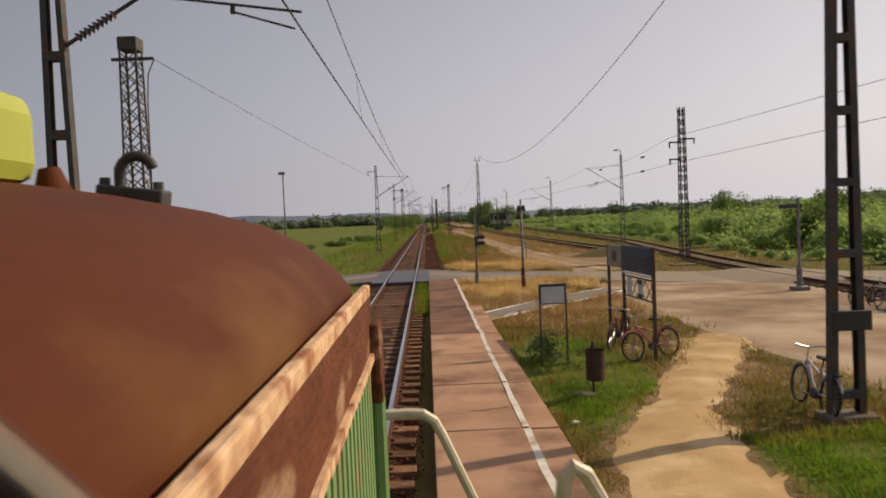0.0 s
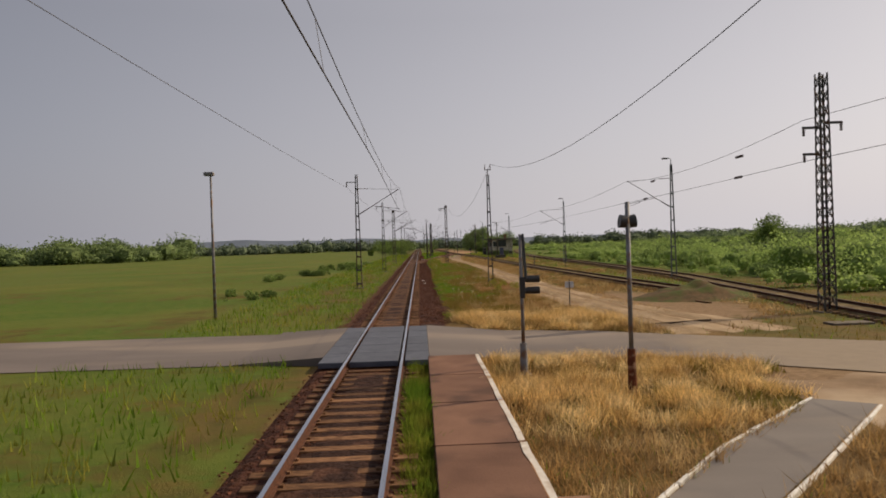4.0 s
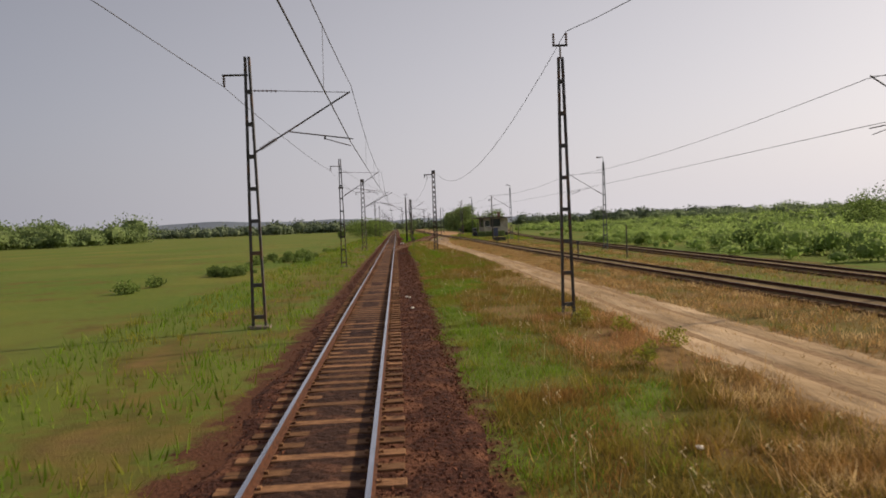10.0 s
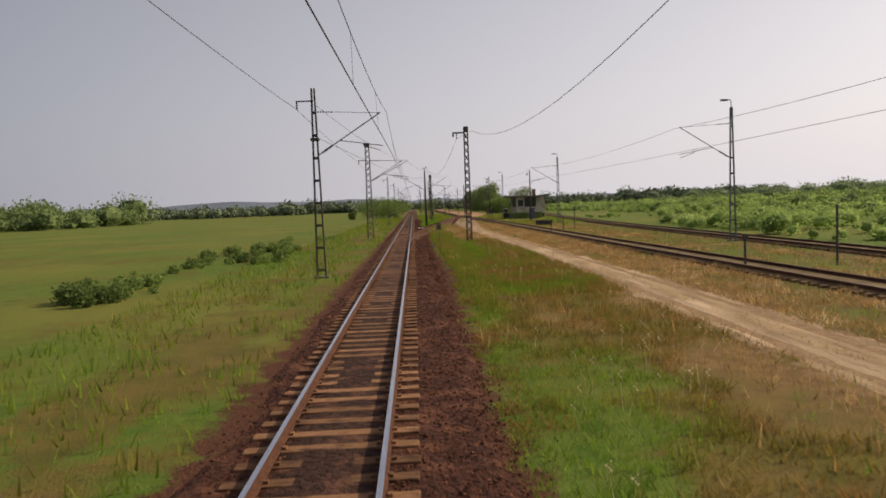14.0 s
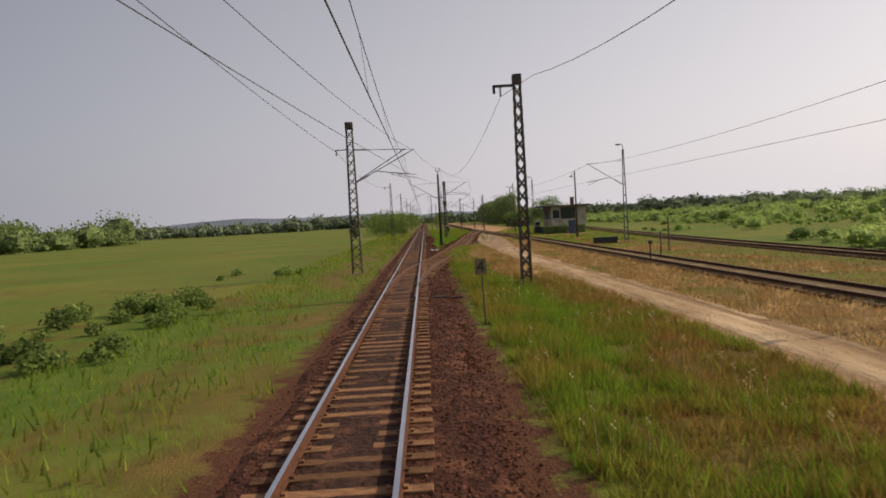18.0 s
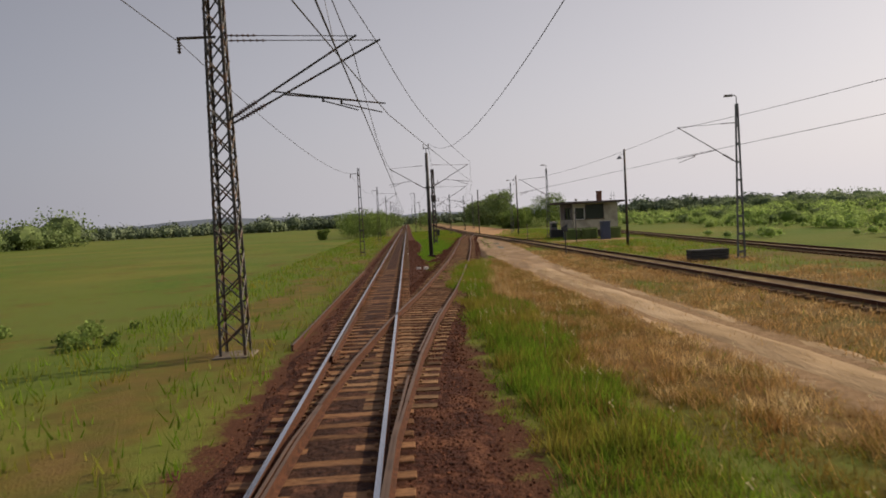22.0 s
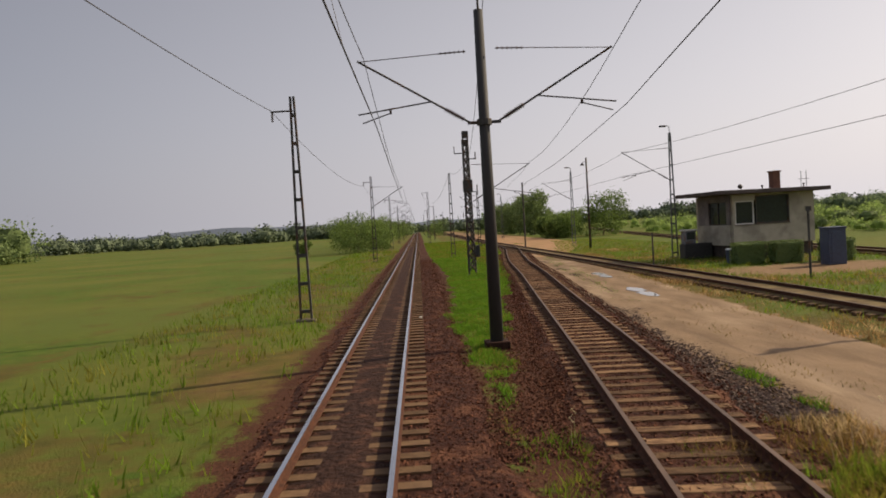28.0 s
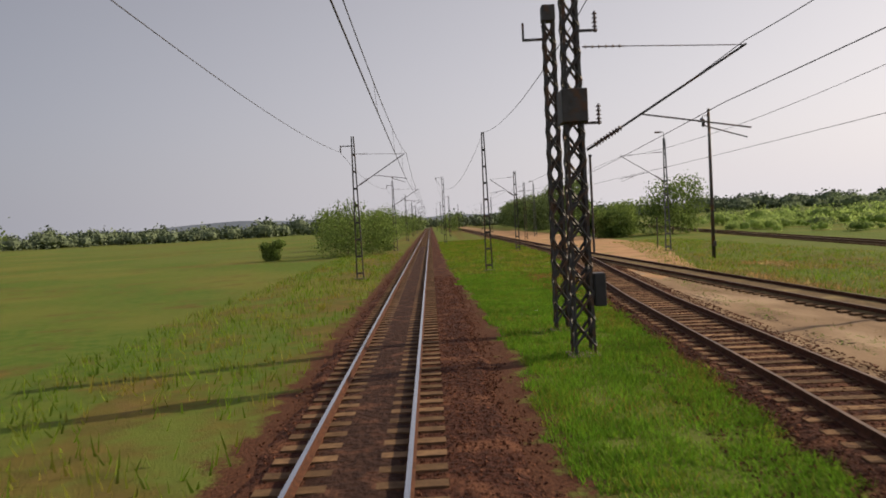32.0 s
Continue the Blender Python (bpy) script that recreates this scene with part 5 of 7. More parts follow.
for x, y, h, head in ((19.75, 168.8, 2.6, 0), (17.2, 163.0, 1.7, 0), (14.95, 158.2, 1.35, 1), (19.8, 117.5, 2.7, 0), (15.9, 118.0, 1.5, 1), (13.5, 199.0, 2.3, 2), (19.2, 219.3, 3.3, 1), (16.1, 232, 2.2, 0), (14.6, 276.4, 8.3, 1), (22.0, 283, 2.8, 0)):
    t = thing("trackside_post", x, y, GROUND_Z, label="thin dark steel post beside the yard tracks", category="post", group="trackside posts")
    bm = bmesh.new()
    tube(bm, (0, 0, 0), (0, 0, h), 0.055 if h < 5 else 0.1, seg=8)
    part("post", bm, M_STEEL, t)
    if head:
        bm = bmesh.new()
        if head == 2:
            bmesh.ops.create_cone(bm, cap_ends=True, segments=3, radius1=0.36, radius2=0.36, depth=0.03, matrix=pose(0, -0.05, h - 0.2, 90, 0, 0) @ pose(0, 0, 0, 0, 0, 90))
        else:
            box(bm, (0, -0.03, h - 0.1), (0.26, 0.06, 0.22), bevel=0.01)
        part("plate", bm, M_SIGN_DARK if head == 2 else M_STEEL, t)

# ---- crossing signals ----
s1 = thing("crossing_signal", 3.82, 45.0, GROUND_Z, label="grey crossing signal post with two dark hooded lamps", category="crossing signal", group="crossing signals")
bm = bmesh.new()
tube(bm, (0, 0, 0.55), (0, 0, 3.52), 0.045, seg=12)
part("post", bm, M_GREYPOST, s1, smooth=True)
bm = bmesh.new()
tube(bm, (0, 0, 0), (0, 0, 0.82), 0.1, 0.09, seg=12)
box(bm, (0, 0, 0.03), (0.34, 0.34, 0.1), bevel=0.02)
part("base", bm, M_GREYPOST, s1)
bm = bmesh.new()
box(bm, (0.015, 0, 2.2), (0.13, 0.16, 0.52), bevel=0.02)
for v in bm.verts:
    v.co.x *= 1.0 + 0.35 * (v.co.z - 2.2)
hd = part("signal_back", bm, M_BLACK, s1)
for z in (2.4, 2.12):
    bm = bmesh.new()
    tube(bm, (0.08, 0, z), (0.44, 0, z), 0.08, 0.09, seg=18)
    box(bm, (0.3, 0, z + 0.075), (0.3, 0.1, 0.03), bevel=0.008)
    part("lamp_hood", bm, M_BLACK, hd)
bm = bmesh.new()
box(bm, (0.09, 0.05, 2.98), (0.035, 0.3, 1.1), m=Matrix.Rotation(radians(-3), 4, "Y"), bevel=0.012)
part("cross_plate", bm, M_SIGN_DARK, s1)
s2 = thing("crossing_signal", 5.72, 42.3, GROUND_Z, label="rusty grey signal post with two round lamps back to back", category="crossing signal", group="crossing signals")
bm = bmesh.new()
tube(bm, (0, 0, 0.8), (0, 0, 4.1), 0.05, seg=12)
part("post", bm, M_GREYPOST, s2, smooth=True)
bm = bmesh.new()
tube(bm, (0, 0, 0), (0, 0, 1.0), 0.1, 0.085, seg=12)
part("base", bm, M_RUST, s2)
for s in (-1, 1):
    bm = bmesh.new()
    tube(bm, (s * 0.03, 0.02, 3.68), (s * 0.17, 0.02, 3.7), 0.13, 0.14, seg=18)
    tube(bm, (s * 0.02, 0, 3.7), (s * 0.08, 0, 3.7), 0.03)
    part("lamp_head", bm, M_BLACK, s2)
gp = thing("barrier_post", 15.85, 37.7, GROUND_Z, label="grey post on a block beside the forecourt", category="post")
bm = bmesh.new()
tube(bm, (0, 0, 0.5), (0, 0, 3.6), 0.06, seg=10)
part("post", bm, M_GREYPOST, gp)
bm = bmesh.new()
box(bm, (0, 0, 0.08), (0.6, 0.5, 0.2), bevel=0.03)
tube(bm, (0, 0, 0), (0, 0, 1.0), 0.13, 0.1, seg=10)
part("base", bm, M_GREYPOST, gp)
bm = bmesh.new()
box(bm, (-0.3, 0, 3.3), (0.9, 0.05, 0.16), bevel=0.01)
part("plate", bm, M_SIGN_DARK, gp)

# ---- station signs ----
sg = thing("small_notice_board", 4.2, 26.1, GROUND_Z, label="small pale notice board on two thin legs", category="notice board")
for s in (-0.29, 0.29):
    bm = bmesh.new()
    tube(bm, (s, 0, 0), (s, 0, 1.83), 0.022, seg=8)
    part("leg", bm, M_STEEL, sg)
bm = bmesh.new()
box(bm, (0, 0.02, 1.6), (0.6, 0.03, 0.45), bevel=0.008)
part("frame", bm, M_SIGN_DARK, sg)
bm = bmesh.new()
box(bm, (0, -0.006, 1.58), (0.52, 0.03, 0.36), bevel=0.005)
part("face", bm, M_SIGN, sg)
bd = thing("station_name_board", 6.35, 28.11, GROUND_Z, -86.2, label="station board on three tall legs with dark blue panel", category="station board")
for s in (-1.15, 0.0, 1.96):
    bm = bmesh.new()
    box(bm, (s, 0, 1.27), (0.08, 0.07, 2.54), bevel=0.008)
    part("leg", bm, M_BOARD_LEG, bd)
bm = bmesh.new()
box(bm, (0.98, -0.02, 2.21), (1.86, 0.04, 0.62), bevel=0.01)
namep = part("name_panel", bm, M_SIGN_BLUE, bd, "dark blue name panel")
bm = bmesh.new()
box(bm, (0.98, -0.046, 2.17), (1.55, 0.012, 0.27), bevel=0.003)
part("faded_band", bm, M_SIGN_DARK, namep, "dull brown band across the panel")
bm = bmesh.new()
box(bm, (0.98, -0.03, 1.865), (1.86, 0.05, 0.045), bevel=0.006)
part("white_ledge", bm, M_WHITE, namep, "white painted ledge")
bm = bmesh.new()
box(bm, (-0.575, -0.02, 2.23), (1.06, 0.04, 0.56), bevel=0.01)
sidep = part("side_panel", bm, M_SIDE_PANEL, bd, "weathered tan panel")
bm = bmesh.new()
for k in range(6):
    a_ = k * math.tau / 6 + 0.3
    box(bm, (-0.56 + 0.12 * math.cos(a_), -0.044, 2.24 + 0.12 * math.sin(a_)), (0.1, 0.012, 0.07), m=Matrix.Rotation(-a_, 4, "Y"), bevel=0.004)
tube(bm, (-0.56, -0.04, 2.24), (-0.56, -0.052, 2.24), 0.11, seg=18)
part("emblem", bm, M_SIGN_DARK, sidep)
for z in (1.78, 1.3):
    bm = bmesh.new()
    box(bm, (0.98, 0, z), (1.88, 0.035, 0.035), bevel=0.004)
    part("truss_rail", bm, M_BOARD_LEG, bd)
for k in range(4):
    x0 = 0.05 + 0.47 * k
    bm = bmesh.new()
    tube(bm, (x0, 0.01, 1.31), (x0 + 0.46, 0.01, 1.77), 0.011, seg=6)
    tube(bm, (x0, -0.01, 1.77), (x0 + 0.46, -0.01, 1.31), 0.011, seg=6)
    part("truss_cross", bm, M_BOARD_LEG, bd)
for x0, m_ in ((0.5, M_SIGN), (1.22, M_SIGN)):
    bm = bmesh.new()
    box(bm, (x0, -0.03, 1.54), (0.28, 0.02, 0.44), bevel=0.004)
    sheet = part("sheet", bm, m_, bd, "pale notice sheet")
    if x0 > 1:
        for z in (1.70, 1.37):
            bm = bmesh.new()
            box(bm, (x0, -0.044, z), (0.28, 0.008, 0.11), bevel=0.002)
            part("dark_band", bm, M_BLACK, sheet)
bn = thing("litter_bin", 4.43, 23.2, GROUND_Z, label="rusty cylindrical litter bin on a short post", category="litter bin")
bm = bmesh.new()
bmesh.ops.create_cone(bm, cap_ends=False, segments=18, radius1=0.15, radius2=0.18, depth=0.55, matrix=pose(0, 0, 0.6))
bmesh.ops.create_cone(bm, cap_ends=True, segments=18, radius1=0.145, radius2=0.145, depth=0.02, matrix=pose(0, 0, 0.34))
bmesh.ops.create_cone(bm, cap_ends=False, segments=18, radius1=0.172, radius2=0.17, depth=0.54, matrix=pose(0, 0, 0.6) @ pose(0, 0, 0, 180))
part("drum", bm, M_BIN, bn, smooth=True)
bm = bmesh.new()
tube(bm, (0, 0.18, 0), (0, 0.18, 1.0), 0.025)
part("post", bm, M_BIN, bn)
bm = bmesh.new()
box(bm, (-0.2, 0.05, 0.03), (0.35, 0.3, 0.1), bevel=0.02)
part("footing", bm, M_CONCRETE, bn)
sp = thing("road_sign", 8.7, 62.6, GROUND_Z, label="small grey sign plate seen from behind on a thin post", category="road sign")
bm = bmesh.new()
tube(bm, (0, 0, 0), (0, 0, 1.4), 0.025)
part("post", bm, M_STEEL, sp)
bm = bmesh.new()
box(bm, (0, 0.03, 1.15), (0.44, 0.02, 0.3), bevel=0.005)
part("plate", bm, M_SIGN, sp)
p4 = thing("switch_number_sign", 2.93, 137.0, GROUND_Z, label="faded olive number plate on a leaning thin post", category="number sign")
bm = bmesh.new()
tube(bm, (0.05, 0, 0), (0, 0, 2.1), 0.022)
part("post", bm, M_STEEL, p4)
bm = bmesh.new()
box(bm, (-0.02, -0.03, 1.84), (0.37, 0.02, 0.5), bevel=0.005)
pl = part("plate", bm, M_PLATE_OLIVE, p4)
fc = bpy.data.curves.new("digit", "FONT")
fc.body, fc.size, fc.extrude, fc.align_x = "4", 0.5, 0.004, "CENTER"
fc.materials.append(M_BLACK)
dg = new("digit", fc)
dg.parent = pl
dg.matrix_basis = pose(-0.02, -0.05, 1.67, 90, 0, 0)
mk = thing("fouling_marker", 2.1, 191.2, GROUND_Z, label="low white concrete marker between two tracks", category="track marker")
for s in (-1, 1):
    bm = bmesh.new()
    box(bm, (s * 0.24, 0, 0.1), (0.3, 0.22, 0.2), bevel=0.03)
    part("block", bm, M_WHITE, mk)


# ---- bicycles ----
def bicycle(x, y, rz, lean, material, label):
    t = thing("bicycle", x, y, GROUND_Z, rz, label=label, category="bicycle", group="parked bicycles")
    t.matrix_basis = pose(x, y, GROUND_Z, 0, 0, rz) @ pose(0, 0, 0, lean, 0, 0)
    for u in (-0.52, 0.52):
        bm = bmesh.new()
        ring = [(u + 0.31 * math.cos(a), 0, 0.335 + 0.31 * math.sin(a)) for a in [k * math.tau / 20 for k in range(21)]]
        bent(bm, ring, 0.022, 6)
        w = part("wheel", bm, M_TYRE, t)
        bm = bmesh.new()
        for k in range(9):
            a = k * math.pi / 9
            tube(bm, (u + 0.29 * math.cos(a), 0, 0.335 + 0.29 * math.sin(a)), (u - 0.29 * math.cos(a), 0, 0.335 - 0.29 * math.sin(a)), 0.003, seg=4)
        part("spokes", bm, M_CHROME, w)
        bm = bmesh.new()
        bent(bm, [(u + 0.36 * math.cos(a), 0, 0.335 + 0.36 * math.sin(a)) for a in [0.4 + k * 2.3 / 8 for k in range(9)]], 0.02, 6)
        part("mudguard", bm, material, w)
    bm = bmesh.new()
    seat, head, bot = (-0.18, 0, 0.82), (0.36, 0, 0.78), (-0.05, 0, 0.3)
    for a, b in ((seat, bot), (head, bot), (head, (-0.14, 0, 0.62)), (bot, (-0.52, 0, 0.335)), ((-0.16, 0, 0.72), (-0.52, 0, 0.335)), (head, (0.52, 0, 0.335))):
        tube(bm, a, b, 0.02)
    part("frame", bm, material, t)
    bm = bmesh.new()
    box(bm, (-0.2, 0, 0.9), (0.26, 0.16, 0.06), bevel=0.025)
    tube(bm, (-0.18, 0, 0.8), (-0.2, 0, 0.9), 0.014)
    part("saddle", bm, M_BLACK, t)
    bm = bmesh.new()
    bent(bm, [(0.2, -0.28, 1.0), (0.33, -0.24, 1.02), (0.36, 0, 0.98), (0.33, 0.24, 1.02), (0.2, 0.28, 1.0)], 0.013)
    tube(bm, head, (0.35, 0, 0.99), 0.014)
    part("handlebar", bm, M_CHROME, t)
    bm = bmesh.new()
    tube(bm, (-0.05, -0.06, 0.3), (-0.05, 0.06, 0.3), 0.09, seg=14)
    box(bm, (0.1, 0.09, 0.26), (0.1, 0.06, 0.02))
    box(bm, (-0.2, -0.09, 0.34), (0.1, 0.06, 0.02))
    part("crank", bm, M_STEEL, t)
    bm = bmesh.new()
    box(bm, (-0.52, 0, 0.72), (0.36, 0.13, 0.02), bevel=0.006)
    tube(bm, (-0.6, 0.05, 0.71), (-0.52, 0.05, 0.34), 0.008)
    tube(bm, (-0.6, -0.05, 0.71), (-0.52, -0.05, 0.34), 0.008)
    part("rack", bm, M_STEEL, t)


bicycle(6.46, 26.3, 205, 8, M_BIKE_RED, "faded red bicycle leaning at the station board")
bicycle(6.12, 28.0, 237, -6, M_BIKE_DARK, "dark red bicycle beside the station board")
bicycle(7.62, 21.75, 86, 7, M_BIKE, "grey bicycle leaning against the ladder mast")
for k in range(4):
    bicycle(15.1 + 0.55 * k, 32.2 - 0.15 * k, 100 + 6 * k, 4, (M_BIKE_DARK, M_BIKE, M_BLACK, M_BIKE)[k], "bicycle parked in a row on the forecourt edge")

# ---- signal house ----
hs = thing("signal_house", 22.4, 234.6, GROUND_Z, 7.0, label="small flat-roofed railway house with wide dark windows and a brick chimney", category="house")
W, D, H = 6.2, 4.6, 4.35
for nm, c, s in (("wall", (W / 2, 0, 0), None), ("wall", (W / 2, D, 0), None)):
    y = c[1]
    if y == 0:
        for bx in ((0.15, 0.3, 0.9, H), (4.35, 6.2, 0.9, H), (0.3, 4.35, 0.9, 2.3), (0.3, 1.8, 3.9, H), (1.8, 4.35, 4.22, H)):
            bm = bmesh.new()
            box(bm, ((bx[0] + bx[1]) / 2, 0.12, (bx[2] + bx[3]) / 2), (bx[1] - bx[0], 0.24, bx[3] - bx[2]))
            part("wall", bm, M_WALL, hs)
    else:
        bm = bmesh.new()
        box(bm, (W / 2, D - 0.12, (0.9 + H) / 2), (W, 0.24, H - 0.9))
        part("wall", bm, M_WALL, hs)
# Side wall pieces above the sill are a darker grey than the one below.
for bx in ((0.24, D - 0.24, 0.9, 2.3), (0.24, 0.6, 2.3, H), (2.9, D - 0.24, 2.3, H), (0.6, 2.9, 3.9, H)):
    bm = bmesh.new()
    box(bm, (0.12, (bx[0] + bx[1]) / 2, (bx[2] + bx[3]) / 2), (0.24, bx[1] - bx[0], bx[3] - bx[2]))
    part("wall", bm, M_WALL if bx[2] < 2 else M_WALL_GREY, hs, "" if bx[2] < 2 else "dark grey upper wall")
bm = bmesh.new()
box(bm, (W - 0.12, D / 2, (0.9 + H) / 2), (0.24, D - 0.5, H - 0.9))
part("wall", bm, M_WALL, hs)
bm = bmesh.new()
box(bm, (W / 2 + 0.05, D / 2, 0.45), (W - 0.3, D - 0.3, 0.96))
part("plinth", bm, M_WALL_DARK, hs)
bm = bmesh.new()
box(bm, (W / 2 - 0.35, D / 2 - 0.2, H + 0.14), (W + 1.9, D + 1.6, 0.26), m=Matrix.Rotation(radians(0.4), 4, "Y"), bevel=0.02)
part("roof", bm, M_ROOF, hs)
for x0, x1, top in ((0.32, 1.72, 3.9), (1.86, 4.33, 4.22)):
    fr = bmesh.new()
    mid = (2.3 + top) / 2
    for c, s in ((((x0 + x1) / 2, 0.1, 2.34), (x1 - x0, 0.1, 0.08)), (((x0 + x1) / 2, 0.1, top - 0.04), (x1 - x0, 0.1, 0.08)), ((x0 + 0.04, 0.1, mid), (0.08, 0.1, top - 2.46)), ((x1 - 0.04, 0.1, mid), (0.08, 0.1, top - 2.46))):
        box(fr, c, s)
    f = part("window", fr, M_WHITE if x0 < 1 else M_STEEL, hs)
    bm = bmesh.new()
    box(bm, ((x0 + x1) / 2, 0.12, mid), (x1 - x0 - 0.14, 0.02, top - 2.46))
    part("pane", bm, M_GLASS, f)
    bm = bmesh.new()
    box(bm, ((x0 + x1) / 2, -0.03, 2.27), (x1 - x0 + 0.1, 0.1, 0.05), bevel=0.01)
    part("window_sill", bm, M_CONCRETE, f)
for x, y in ((1.9, -0.75), (4.95, -0.75)):
    bm = bmesh.new()
    tube(bm, (x, y, H + 0.2), (x, y, H + 0.42), 0.035, seg=8)
    tube(bm, (x, y, H + 0.42), (x, y, H + 0.52), 0.09, 0.07, seg=10)
    part("roof_vent", bm, M_STEEL, hs)
fr = bmesh.new()
for c, s in (((0.1, 1.75, 2.34), (0.1, 2.3, 0.08)), ((0.1, 1.75, 3.86), (0.1, 2.3, 0.08)), ((0.1, 0.64, 3.1), (0.1, 0.08, 1.46)), ((0.1, 1.75, 3.1), (0.1, 0.08, 1.46)), ((0.1, 2.86, 3.1), (0.1, 0.08, 1.46))):
    box(fr, c, s)
f = part("window", fr, M_STEEL, hs)
for y0, y1 in ((0.7, 1.7), (1.8, 2.8)):
    bm = bmesh.new()
    box(bm, (0.12, (y0 + y1) / 2, 3.1), (0.02, y1 - y0, 1.46))
    part("pane", bm, M_GLASS, f)
bm = bmesh.new()
box(bm, (4.4, 1.6, H + 0.85), (0.55, 0.55, 1.35), bevel=0.02)
box(bm, (4.4, 1.6, H + 1.5), (0.66, 0.66, 0.12), bevel=0.02)
part("chimney", bm, M_BRICK, hs)
bm = bmesh.new()
for x in (5.6, 6.0):
    tube(bm, (x, 0.4, H + 0.2), (x, 0.4, H + 1.4), 0.02, seg=6)
tube(bm, (5.4, 0.4, H + 0.85), (6.2, 0.4, H + 0.85), 0.015, seg=6)
part("aerial", bm, M_STEEL_G, hs)
bm = bmesh.new()
bent(bm, [(0.5, -0.6, H + 0.25), (0.5, -0.6, H + 0.6), (0.3, -0.7, H + 0.65)], 0.02)
tube(bm, (0.3, -0.75, H + 0.5), (0.15, -0.95, H + 0.55), 0.16, 0.07, seg=12)
part("floodlight", bm, M_STEEL, hs)


def leaves(centres, radii, count, size, rng_, flat=0.6):
    """Leaf quads scattered through blobs, denser towards their skins."""
    centres, radii = np.asarray(centres, float), np.asarray(radii, float)
    w = radii[:, 0] * radii[:, 1] + radii[:, 0] * radii[:, 2]
    pick = rng_.choice(len(centres), count, p=w / w.sum())
    d = rng_.normal(size=(count, 3))
    d /= np.linalg.norm(d, axis=1, keepdims=True)
    r = rng_.uniform(0.45, 1.0, (count, 1)) ** 0.5
    p = centres[pick] + d * r * radii[pick] * (1 + 0.22 * rng_.normal(size=(count, 1)))
    a = rng_.normal(size=(count, 3))
    a /= np.linalg.norm(a, axis=1, keepdims=True)
    b = np.cross(a, rng_.normal(size=(count, 3)))
    b /= np.linalg.norm(b, axis=1, keepdims=True)
    s = size * rng_.uniform(0.6, 1.4, (count, 1))
    return np.stack([p - a * s, p - b * s * flat, p + a * s, p + b * s * flat], 1)


hd_rng = np.random.default_rng(21)
for x0, x1, y0 in ((20.35, 22.15, 229.9), (22.3, 24.0, 229.1), (24.9, 26.6, 228.2)):
    t = thing("hedge", (x0 + x1) / 2, y0, GROUND_Z, label="clipped dark green hedge block before the house", category="hedge", group="hedge blocks")
    bm = bmesh.new()
    box(bm, (0, 0, 0.62), (x1 - x0 - 0.12, 1.0, 1.2), bevel=0.1)
    part("body", bm, M_LEAF_DARK, t)
    n = 2600
    q = hd_rng.uniform(-0.5, 0.5, (n, 3))
    ax = hd_rng.integers(0, 3, n)
    q[np.arange(n), ax] = np.sign(q[np.arange(n), ax]) * 0.5
    q = q * np.array([x1 - x0, 1.05, 1.3]) + np.array([0, 0, 0.66])
    q[:, 2] = np.maximum(q[:, 2], 0.03)
    lv = leaves([(0, 0, 0)], [(0.01, 0.01, 0.01)], n, 0.05, hd_rng) + q[:, None]
    soup("foliage", lv, 4, M_LEAF_DARK, t)
bb = thing("blue_toilet_cabin", 24.2, 225.9, GROUND_Z, label="dark blue cabin standing before the hedge", category="cabin")
bm = bmesh.new()
box(bm, (0, 0, 1.0), (1.0, 0.9, 2.0), bevel=0.04)
part("body", bm, M_BLUE, bb)
bm = bmesh.new()
box(bm, (0, 0, 2.03), (1.1, 1.0, 0.1), bevel=0.03)
part("roof", bm, M_BLUE, bb)
bm = bmesh.new()
box(bm, (0, -0.46, 0.98), (0.7, 0.03, 1.7), bevel=0.01)
part("door", bm, M_BLUE, bb)
bt = thing("waste_bin", 20.6, 230.9, GROUND_Z, label="dark blue waste bin on the grass", category="waste bin")
bm = bmesh.new()
bmesh.ops.create_cone(bm, cap_ends=True, segments=16, radius1=0.24, radius2=0.27, depth=0.85, matrix=pose(0, 0, 0.43))
part("drum", bm, M_BLUE, bt)
bm = bmesh.new()
bmesh.ops.create_cone(bm, cap_ends=True, segments=16, radius1=0.29, radius2=0.24, depth=0.08, matrix=pose(0, 0, 0.9))
part("lid", bm, M_SIGN, bt)
ct = thing("small_utility_trailer", 20.9, 238.0, GROUND_Z, label="small dark utility box with a pale cab beside the lamp mast", category="utility box")
bm = bmesh.new()
box(bm, (0.2, -0.3, 0.55), (2.0, 1.1, 1.1), bevel=0.06)
part("body", bm, M_FRAME, ct)
bm = bmesh.new()
box(bm, (-0.3, -0.3, 1.55), (0.8, 0.9, 0.95), bevel=0.08)
cabin = part("cab", bm, M_GREYPOST, ct)
bm = bmesh.new()
box(bm, (-0.3, -0.76, 1.66), (0.6, 0.03, 0.5), bevel=0.01)
part("cab_window", bm, M_GLASS, cabin)
bm = bmesh.new()
box(bm, (-0.3, -0.3, 2.06), (0.95, 1.0, 0.12), bevel=0.03)
part("cab_roof", bm, M_WHITE, cabin)
ds = thing("sleeper_stack", 19.3, 186.2, GROUND_Z, label="low stack of dark old sleepers beside the yard track", category="sleeper stack")
for k in range(3):
    for j in range(3):
        bm = bmesh.new()
        box(bm, (0, (j - 1) * 0.3, 0.13 + 0.22 * k), (2.3, 0.26, 0.2), bevel=0.02)
        part("sleeper", bm, M_FRAME, ds)
